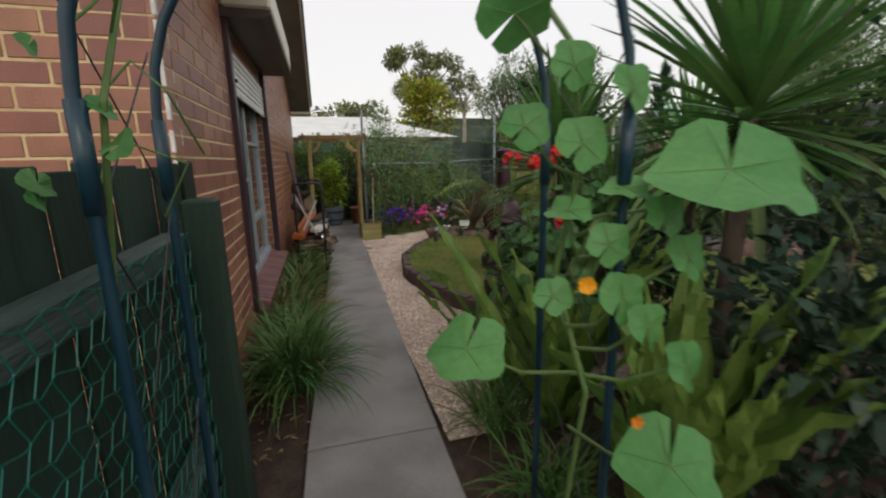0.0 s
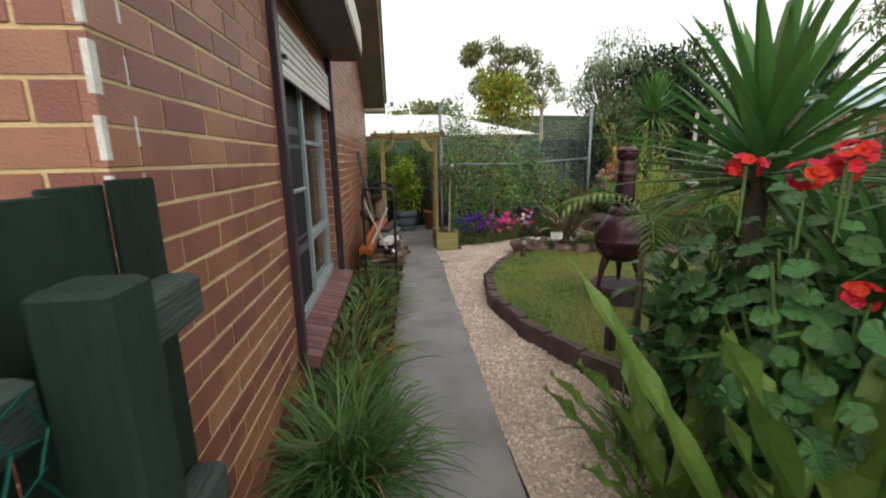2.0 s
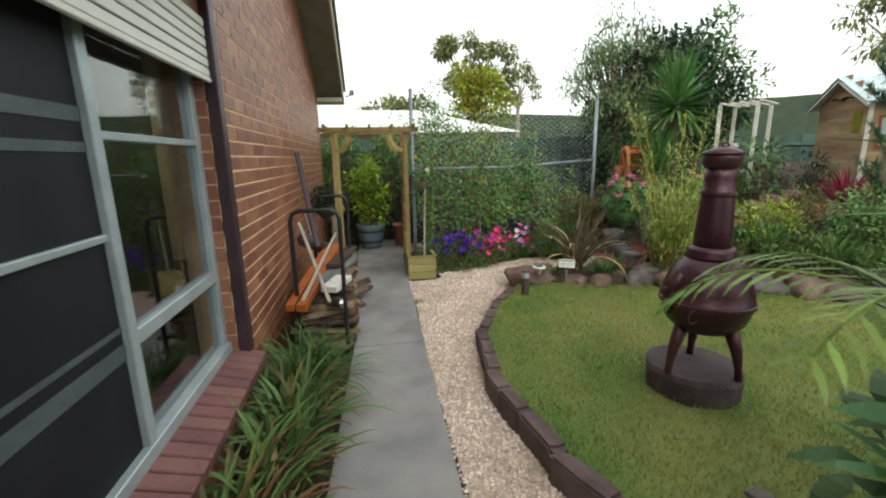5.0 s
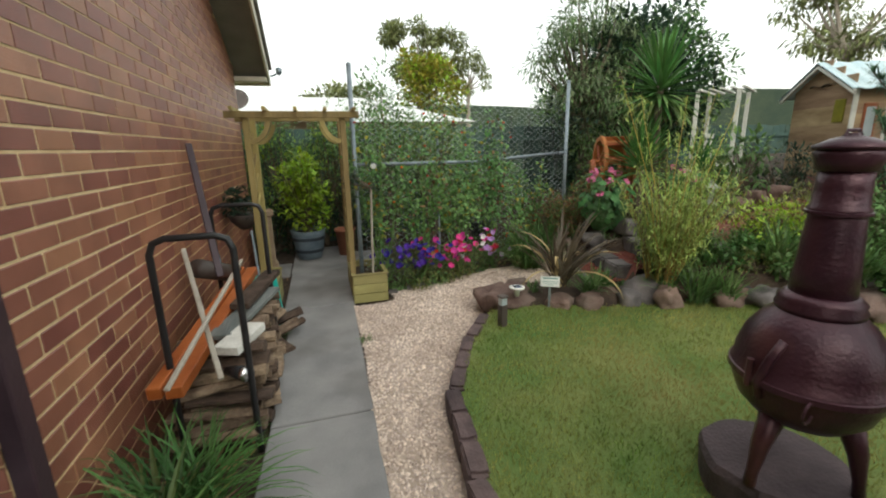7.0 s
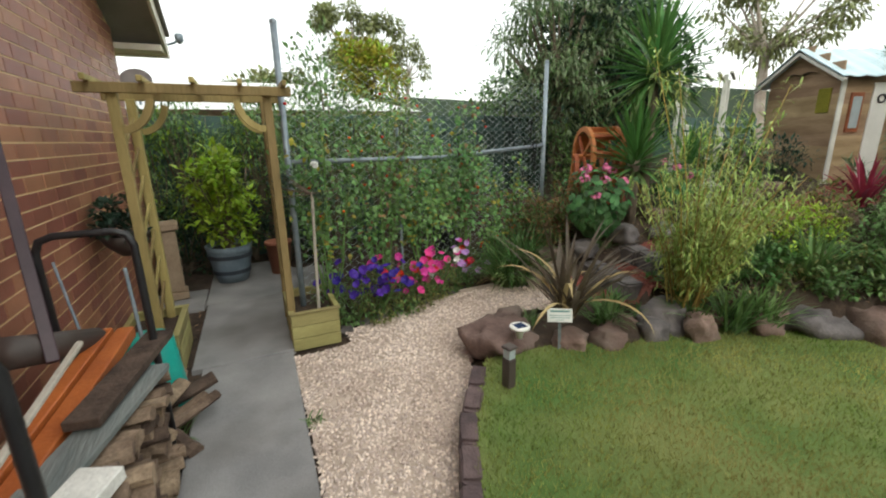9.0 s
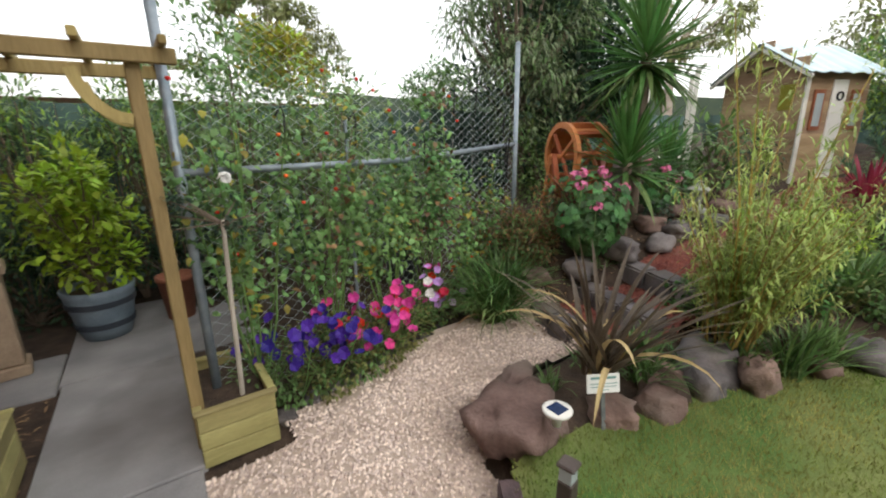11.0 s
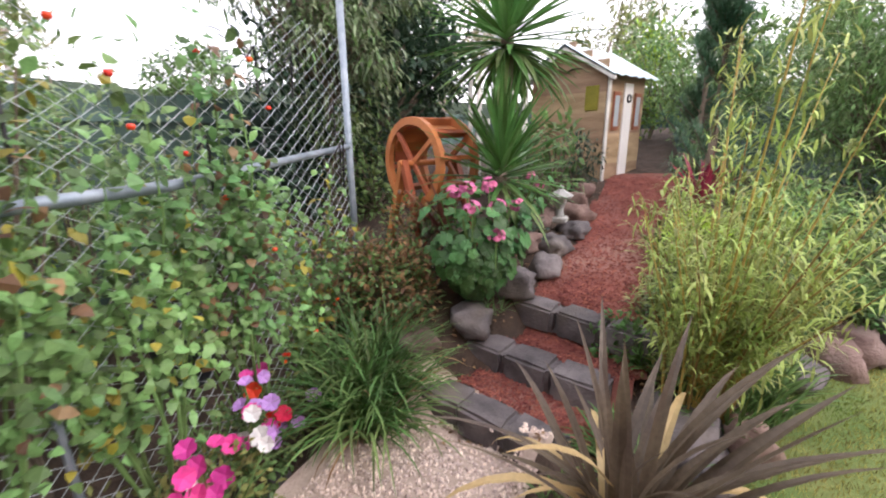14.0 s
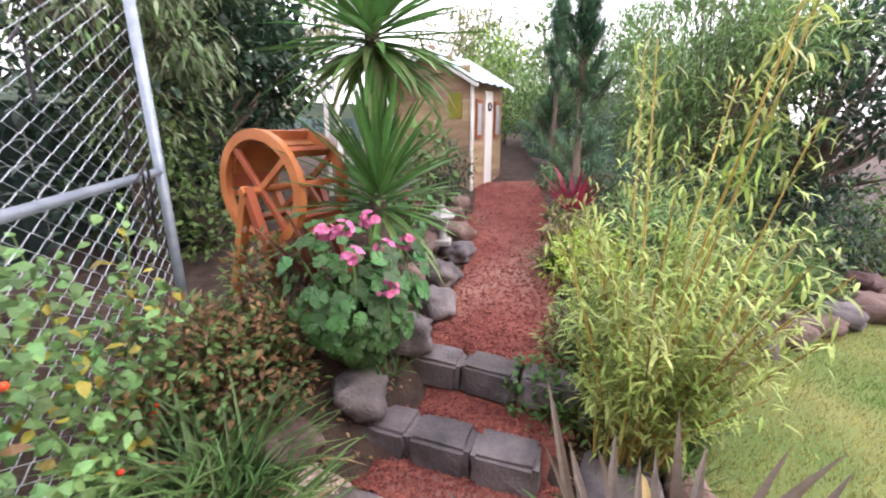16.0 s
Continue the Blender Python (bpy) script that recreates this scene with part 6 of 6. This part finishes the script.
# flax, bamboo and plants by the rocks
strap_plant("flax", "bronze flax with arching sword leaves and dry tan tips", (2.52, 7.06, 0.3), 44, 0.82, 0.04, (0.75, 1.5), (0.1, 1.2), L_BRONZE, 0.06, cat="flax", dead=9, deadmat=L_TAN, seg=9)
for x, y, n, l in ((2.82, 6.98, 70, 0.36), (3.9, 6.82, 110, 0.4), (4.35, 6.72, 80, 0.36), (3.62, 7.02, 60, 0.26), (3.05, 7.12, 60, 0.26), (4.9, 6.95, 60, 0.3)):
    strap_plant("strappy_plant", "green strappy tuft among the rocks", (x, y, land(x, y)), n, l, 0.016, (0.6, 1.5), (0.5, 1.5), L_MID if n % 20 else L_LIRIOPE, 0.06, group="strappy tufts", cat="grass clump")
bam = thing("bamboo", "clump of yellow-stemmed dwarf bamboo with fine leaves", "bamboo", (3.44, 6.8, 0.25))
st, lv = Geo(), Geo()
for k in range(70):
    a, rr = rnd(0, 6.28), rnd(0, 0.13)
    h = rnd(0.5, 1.15) if k > 6 else rnd(1.4, 1.95)
    b = Vector((rr * math.cos(a), rr * math.sin(a), 0))
    ln2 = rnd(0.1, 0.5) * (0.5 + 0.5 * h)
    a2 = a + rnd(-0.8, 0.8)
    tip = b + Vector((ln2 * math.cos(a2), 0.8 * ln2 * math.sin(a2) - 0.17 * min(h, 0.8), h))
    mid_ = b.lerp(tip, 0.5) - Vector((ln2 * 0.15 * math.cos(a2), ln2 * 0.15 * math.sin(a2), 0))
    st.tube([b, mid_, tip], [0.006, 0.005, 0.002], 5)
    for j in range(int(85 * h) + 20):
        u = rnd(0.28, 1.0) ** 0.8
        q = (b.lerp(mid_, u * 2) if u < 0.5 else mid_.lerp(tip, u * 2 - 1)) + sphere_way() * rnd(0.0, 0.09)
        lv.leaf(q, sphere_way() + Vector((0, 0, 0.1)), Vector((0, 0, 1)), rnd(0.05, 0.1), rnd(0.008, 0.014), 0.2)
part("cane", st, CULM, bam, "yellow-orange culms")
part("foliage", lv, L_BAMBOO, bam)
yucca((4.44, 8.1, 0.72), 2.26, 130, 0.7, 0.045, "tall yucca with spiky rosette behind the geranium", 1.2, 36)
yucca((4.22, 8.05, 0.66), 1.36, 110, 0.66, 0.04, "low spiky yucca beside the water wheel", 0.95, 6)
yucca((5.4, 8.3, 0.8), 1.25, 60, 0.5, 0.035, "small green yucca near the cubby house", 1.0, 0)
shrub("leafy_sapling", "broad-leaved sapling by the cubby path", (5.85, 8.0, 1.35), (0.32, 0.3, 0.42), 300, 0.14, 0.045, L_MID, 16)
strap_plant("red_cordyline", "crimson cordyline beside the red path", (5.62, 6.7, 0.92), 44, 0.5, 0.035, (0.7, 1.5), (0.3, 1.0), L_RED, 0.03, cat="cordyline")
for x, y, z, rx, ry, rz_, n, sz, w_, m in ((4.75, 6.6, 0.62, 0.32, 0.26, 0.22, 700, 0.05, 0.025, L_LIGHT), (5.4, 6.3, 0.75, 0.45, 0.35, 0.32, 1000, 0.05, 0.014, L_MID), (6.3, 6.1, 0.8, 0.6, 0.5, 0.4, 1100, 0.06, 0.016, L_MID), (6.2, 7.85, 1.1, 0.3, 0.25, 0.25, 400, 0.06, 0.015, L_DARK), (6.9, 5.9, 0.9, 0.6, 0.5, 0.5, 900, 0.07, 0.02, L_MID), (5.9, 6.6, 0.85, 0.3, 0.25, 0.3, 450, 0.06, 0.014, L_LIGHT), (4.6, 7.95, 0.8, 0.2, 0.15, 0.12, 160, 0.05, 0.03, L_DARK), (7.6, 6.4, 1.1, 0.5, 0.4, 0.5, 700, 0.07, 0.02, L_DARK)):
    shrub("garden_shrub", "low rounded garden shrub among the rocks", (x, y, z), (rx, ry, rz_), n, sz, w_, m, 20, "rock garden shrubs")


def tufted_pine(x, y, z0, top, label):
    p = thing("pine_tree", label, "pine tree", (x, y, z0))
    st, lv = Geo(), Geo()
    h = top - z0
    st.tube([(0, 0, 0), (0.02, 0, h * 0.5), (0, 0.02, h)], [0.045, 0.03, 0.012], 7)
    for k in range(40):
        z = h * rnd(0.12, 1.0)
        a, l = rnd(0, 6.28), rnd(0.2, 0.5) * (1.15 - z / h)
        b = Vector((0, 0, z))
        t = b + Vector((l * math.cos(a), l * math.sin(a), 0.45 * l + 0.16))
        st.tube([b, b.lerp(t, 0.6) - Vector((0, 0, 0.03)), t], [0.012, 0.009, 0.005], 5)
        for j in range(190):
            u = rnd(0.15, 1.05)
            lv.leaf(b.lerp(t, u), (sphere_way() + (t - b).normalized() * 0.9), Vector((0, 0, 1)), rnd(0.09, 0.15), 0.01, 0.1)
    part("trunk", st, BARK, p)
    part("needle_foliage", lv, L_PINE, p)


tufted_pine(6.0, 6.62, 0.6, 2.95, "young pine with upright blue-green needle tufts")
tufted_pine(7.9, 6.6, 0.9, 3.2, "young pine with upright blue-green needle tufts")


def tree(name, label, at, height, radii, n, size, width, m, clumps=26, trunk=0.14, bark=BARK, hang=0.0, cat="tree", crown_z=None, spread=0.36, extra=None):
    x, y, z = at
    p = thing(name, label, cat, at)
    st, lv = Geo(), Geo()
    cz = crown_z if crown_z is not None else height - radii[2]
    fork = Vector((rnd(-.2, .2), rnd(-.2, .2), cz - radii[2] * 0.6))
    st.tube([(0, 0, 0), fork * 0.5, fork], [trunk, trunk * 0.8, trunk * 0.65], 8)
    tips, limbs = [], []
    for k in range(clumps):
        d = sphere_way() * rnd(0.5, 1.0)
        c = Vector((d.x * radii[0], d.y * radii[1], cz + d.z * radii[2]))
        tips.append(c)
        m1 = fork.lerp(c, 0.5) + Vector((0, 0, -0.05 * radii[2]))
        limbs.append(Geo().tube([fork, m1, c], [trunk * 0.4, trunk * 0.2, trunk * 0.05], 5))
    rc = spread * (radii[0] * radii[1] * radii[2]) ** (1 / 3)
    g2 = Geo()
    for k in range(n):
        d = sphere_way()
        q = tips[k % clumps] + Vector((d.x, d.y, d.z * 0.75)) * rc * rnd(0.1, 1.0) ** 0.6
        q.z = max(0.05, q.z)
        (g2 if extra and R.random() < extra[1] else lv).leaf(q, d + sphere_way() * 0.8 + Vector((0, 0, 0.1 - hang)), Vector((rnd(-.4, .4), rnd(-.4, .4), 1)), size * rnd(0.6, 1.3), width * rnd(0.7, 1.2))
    part("trunk", st, bark, p)
    for limb in limbs:
        part("limb", limb, bark, p)
    part("crown", lv, m, p)
    if extra:
        part("outer_crown", g2, extra[0], p, "paler outer leaves")
    return p


tree("shade_tree", "dense dark evergreen tree behind the water wheel", (5.6, 10.2, 0.4), 3.5, (1.35, 0.8, 1.6), 9500, 0.13, 0.055, L_DARK, 50, cat="tree", spread=0.42)
tree("willow_myrtle", "wispy grey-green tree with drooping fine leaves", (4.75, 10.0, 0.4), 3.7, (0.95, 0.7, 1.25), 8500, 0.11, 0.024, L_WILLOW, 44, hang=0.8, extra=(L_MID, 0.3))
tree("leafy_tree", "full green tree behind the garden", (6.9, 10.6, 0.4), 3.9, (1.1, 0.9, 1.5), 7000, 0.12, 0.055, L_MID, 40)
tree("feathery_tree", "feathery bright green tree beyond the lawn", (7.5, 4.75, 0.2), 3.7, (1.1, 1.05, 1.7), 17000, 0.13, 0.02, L_FEATHER, 70, 0.07, extra=(L_LIGHT, 0.2))
tree("feathery_tree", "feathery bright green tree beyond the lawn", (10.3, 4.2, 0.3), 4.2, (1.4, 1.3, 1.8), 13000, 0.15, 0.025, L_FEATHER, 60, 0.08)
tree("leafy_tree", "full dark green tree at the lawn's far side", (8.2, 3.0, 0.1), 3.4, (1.4, 1.4, 1.6), 8000, 0.14, 0.055, L_DARK, 46)
tree("gum_tree", "tall open-crowned gum tree far behind the houses", (8.9, 38.0, 0), 12, (3.7, 3.0, 3.1), 6000, 0.4, 0.13, L_GUM, 20, 0.35, GUMBARK, 0.5, crown_z=8.6, spread=0.25)
tree("gum_tree", "smaller gum tree far behind the houses", (13.6, 40.0, 0), 10, (2.0, 2.0, 2.0), 1300, 0.4, 0.12, L_GUM, 12, 0.25, GUMBARK, 0.5, crown_z=7.6, spread=0.3)
tree("golden_tree", "golden yellow tree beyond the fence", (6.7, 28.0, 0), 6.6, (1.9, 1.8, 2.1), 3800, 0.3, 0.16, L_YELLOW, 30, 0.2, extra=(L_LIME, 0.4))
tree("far_tree", "green tree beyond the neighbour's roof", (2.0, 33.0, 0), 5.6, (3.6, 2.0, 1.5), 3000, 0.35, 0.16, L_GUM, 26, 0.2)
tree("far_tree", "green tree beyond the neighbour's roof", (17.5, 30.0, 0), 6.5, (3.0, 2.0, 2.2), 2600, 0.35, 0.16, L_MID, 26, 0.2)
tree("gum_tree", "loose-crowned gum tree beyond the cubby house", (23.0, 17.5, 0), 10, (3.0, 3.0, 2.6), 3000, 0.36, 0.11, L_GUM, 22, 0.3, GUMBARK, 0.5, crown_z=6.8, spread=0.3)
tree("gum_tree", "loose-crowned gum tree beyond the cubby house", (27.0, 10.0, 0), 10, (3.5, 3.5, 2.4), 3000, 0.36, 0.12, L_GUM, 22, 0.3, GUMBARK, 0.5, crown_z=5.6, spread=0.32)
tree("far_tree", "green tree beyond the side fence", (16.5, 5.5, 0), 5.4, (2.5, 2.5, 1.9), 3000, 0.25, 0.1, L_MID, 26, 0.2)
tree("far_tree", "green tree beyond the side fence", (17.0, 0.5, 0), 6.5, (3, 3, 2.5), 3000, 0.28, 0.12, L_MID, 26, 0.2)

tree("leafy_tree", "light green feathery tree beside the cubby house", (9.0, 6.35, 0.9), 2.1, (0.8, 0.7, 0.85), 5000, 0.1, 0.03, L_FEATHER, 30, 0.05, spread=0.4)
tree("leafy_tree", "light green feathery tree behind the cubby house", (10.4, 7.3, 0.9), 2.4, (1.1, 0.9, 0.95), 5000, 0.11, 0.035, L_FEATHER, 30, 0.05, extra=(L_LIME, 0.25), spread=0.4)
# cover on the rocky slope and lawn's far edge
for k in range(30):
    x = 3.55 + 0.07 * k
    y = rock_y(x) + (0.16, 0.34, 0.55)[k % 3]
    shrub("ground_cover", "low mixed green ground cover among the rocks", (x, y, land(x, y) + 0.1), (0.2, 0.16, 0.14), 260, 0.05, 0.018 if k % 2 else 0.028, (L_MID, L_OLIVE, L_LIRIOPE, L_LIGHT)[k % 4], 12, "ground cover", stem=0.004)
for x, y, r, m in ((6.0, 5.5, 0.5, L_MID), (5.35, 5.6, 0.34, L_LIGHT), (5.75, 4.7, 0.4, L_MID), (4.95, 6.2, 0.3, L_MID), (6.3, 4.2, 0.5, L_DARK), (6.6, 3.3, 0.6, L_MID), (6.9, 5.2, 0.6, L_DARK), (7.6, 4.6, 0.7, L_MID), (7.6, 3.8, 0.7, L_DARK), (6.6, 5.8, 0.5, L_LIGHT)):
    shrub("border_shrub", "rounded green shrub at the far side of the lawn", (x, y, 0.2 + r * 0.8), (r, r, r * 0.85), 1500, 0.08, 0.022, m, 26, "border shrubs", base=0.17)
g = Geo()
for k in range(2600):
    x = rnd(2.9, 7.0)
    y = rnd(rock_y(x), 9.2)
    if on_mulch(x, y):
        continue
    g.leaf(Vector((x, y, land(x, y) + 0.015)), Vector((rnd(-1, 1), rnd(-1, 1), 0.2)), Vector((0, 0, 1)), rnd(0.02, 0.06), rnd(0.008, 0.025))
tagged(new("leaf_litter", mesh("leaf_litter", g, L_DEAD)), "dry brown leaf litter on the rock garden", "leaf litter", "", "stuff")
for x, y, n in ((2.35, 7.25, 30), (2.7, 7.3, 26), (3.2, 6.95, 40), (3.7, 7.9, 30)):
    strap_plant("weed_tuft", "small green tuft between the stones", (x, y, land(x, y)), n, 0.16, 0.01, (0.4, 1.4), (0.5, 1.5), L_MID, 0.06, group="weeds", cat="weed")
for x, y in ((4.7, 6.0), (5.2, 5.15), (4.4, 6.45), (5.5, 5.0)):
    strap_plant("strappy_plant", "green strappy tuft among the rocks", (x, y, land(x, y)), 60, 0.5, 0.02, (0.8, 1.5), (0.4, 1.2), L_MID, 0.06, group="strappy tufts", cat="grass clump")
rock(3.32, 6.57, 0.24, 0.2, 0.4, 20, 3, 0.17)
rock(3.05, 6.74, 0.22, 0.2, 0.28, 70, 1, 0.17, True)
for x, y, n, l in ((3.58, 6.5, 90, 0.42), (3.82, 6.42, 80, 0.4), (3.4, 6.66, 60, 0.34)):
    strap_plant("strappy_plant", "green strappy tuft among the rocks", (x, y, 0.2), n, l, 0.016, (0.7, 1.5), (0.4, 1.4), L_MID, 0.07, group="strappy tufts", cat="grass clump")
shrub("round_bush", "dense rounded blue-green bush above the rocks", (5.35, 6.15, 0.85), (0.5, 0.42, 0.34), 2600, 0.05, 0.026, L_FEATHER, 44, spread=0.4)
shrub("nandina", "bright lime and bronze low shrub above the rocks", (4.62, 6.74, 0.8), (0.4, 0.24, 0.26), 1400, 0.05, 0.018, L_LIME, 26, extra=(L_RUST, 0.25, "bronze shoots"))
for x, y, z, rx, rz_, n, m in ((5.2, 6.78, 0.95, 0.26, 0.24, 500, L_OLIVE), (6.5, 6.62, 1.2, 0.34, 0.34, 700, L_FEATHER), (6.55, 7.85, 1.25, 0.28, 0.3, 600, L_DARK), (5.6, 8.25, 1.1, 0.4, 0.35, 700, L_MID), (6.1, 8.6, 1.2, 0.4, 0.4, 700, L_FEATHER)):
    shrub("garden_shrub", "leafy garden shrub along the red path", (x, y, z), (rx, rx * 0.8, rz_), n, 0.07, 0.022, m, 22, "path shrubs")
bs = thing("bromeliad", "red-brown strappy bromeliad below the water wheel", "bromeliad", (3.98, 8.36, 0.86))
g = Geo()
for k in range(16):
    g.strap((rnd(-.05, .05), rnd(-.05, .05), 0), rnd(0, 6.28), rnd(0.3, 0.5), 0.06, rnd(0.9, 1.5), rnd(0.1, 0.6), 6, 0.4)
part("foliage", g, L_BROMELIAD, bs)
# white paint left on the wall corner
smear = thing("paint_smear", "chipped white paint streak on the brick corner", "paint streak", (X0, YC, 1.4))
for k in range(9):
    z = 0.02 + 0.125 * k
    part("streak", Geo().box(-0.012, 0.0012, -0.0012, 0.01 + 0.006 * (k % 3), z, z + rnd(0.05, 0.11)), WHITEBLOCK, smear)
    part("streak", Geo().box(-0.002, 0.0012, 0.11, 0.116 + 0.004 * (k % 2), z + 0.03, z + rnd(0.05, 0.1)), WHITEBLOCK, smear)

# ---- brickwork ----
BH, BL = 0.086, 0.245


def brick_geo(x0, x1, y0, y1, z0, z1):
    return Geo().box(x0, x1, y0, y1, z0, z1, None, 0.0035)


full_e = mesh("brick", Geo().box(-0.03, 0, -0.1175, 0.1175, -0.038, 0.038, None, 0.0035), BRICK)
full_s = mesh("brick", Geo().box(-0.1175, 0.1175, -0.0, 0.03, -0.038, 0.038, None, 0.0035), BRICK)
far, count = Geo(), 0
for row in range(54):
    z = 0.023 + BH * row
    off = BL / 2 * ((row + 1) % 2)
    k = 0
    while True:
        a = YC + BL * k - off
        k += 1
        b = a + 0.235
        a = max(a, YC)
        if a > YE - 0.03:
            break
        b = min(b, YE)
        top = min(gable(a), gable(b))
        if z + 0.04 > top + 0.1 or b - a < 0.03:
            continue
        pieces = [(a, b)]
        if z + 0.038 > WZ0 - 0.04 and z - 0.038 < WZ1:
            pieces = []
            if a < WY0:
                pieces.append((a, min(b, WY0)))
            if b > WY1:
                pieces.append((max(a, WY1), b))
        for c, d in pieces:
            if d - c < 0.02:
                continue
            if count < 290 and 2.15 < c < 6.2 and 0.5 < z < 2.0 and d - c > 0.22:
                ob = part("brick", full_e, BRICK, wall_e)
                ob.location = (X0 + rnd(-0.001, 0.001), (c + d) / 2, z)
                count += 1
            else:
                far.box(X0 - 0.03, X0 + rnd(-0.001, 0.001), c, d, z - 0.038, z + 0.038)
part("bricks", far, BRICK_FAR, wall_e, "", False, "stuff")
far, count = Geo(), 0
for row in range(30):
    z = 0.023 + BH * row
    off = BL / 2 * (row % 2)
    for k in range(12):
        b = X0 - 0.001 - BL * k + off
        a = b - 0.235
        b = min(b, X0 - 0.032)
        if b - a < 0.03:
            continue
        if b - a > 0.22 and 1.4 < z < 2.4:
            ob = part("brick", full_s, BRICK, wall_s)
            ob.location = ((a + b) / 2, YC + rnd(-0.001, 0.001), z)
        else:
            far.box(a, b, YC, YC + 0.03, z - 0.038, z + 0.038)
part("bricks", far, BRICK_FAR, wall_s, "", False, "stuff")
# reveal bricks at the far jamb of the window
for row in range(20):
    z = WZ0 + 0.1 + BH * row
    if z < 2.38:
        part("brick", Geo().box(X0 - 0.1, X0 - 0.031, WY1 - 0.008, WY1 + 0.02, z - 0.038, z + 0.038), BRICK, wall_e)
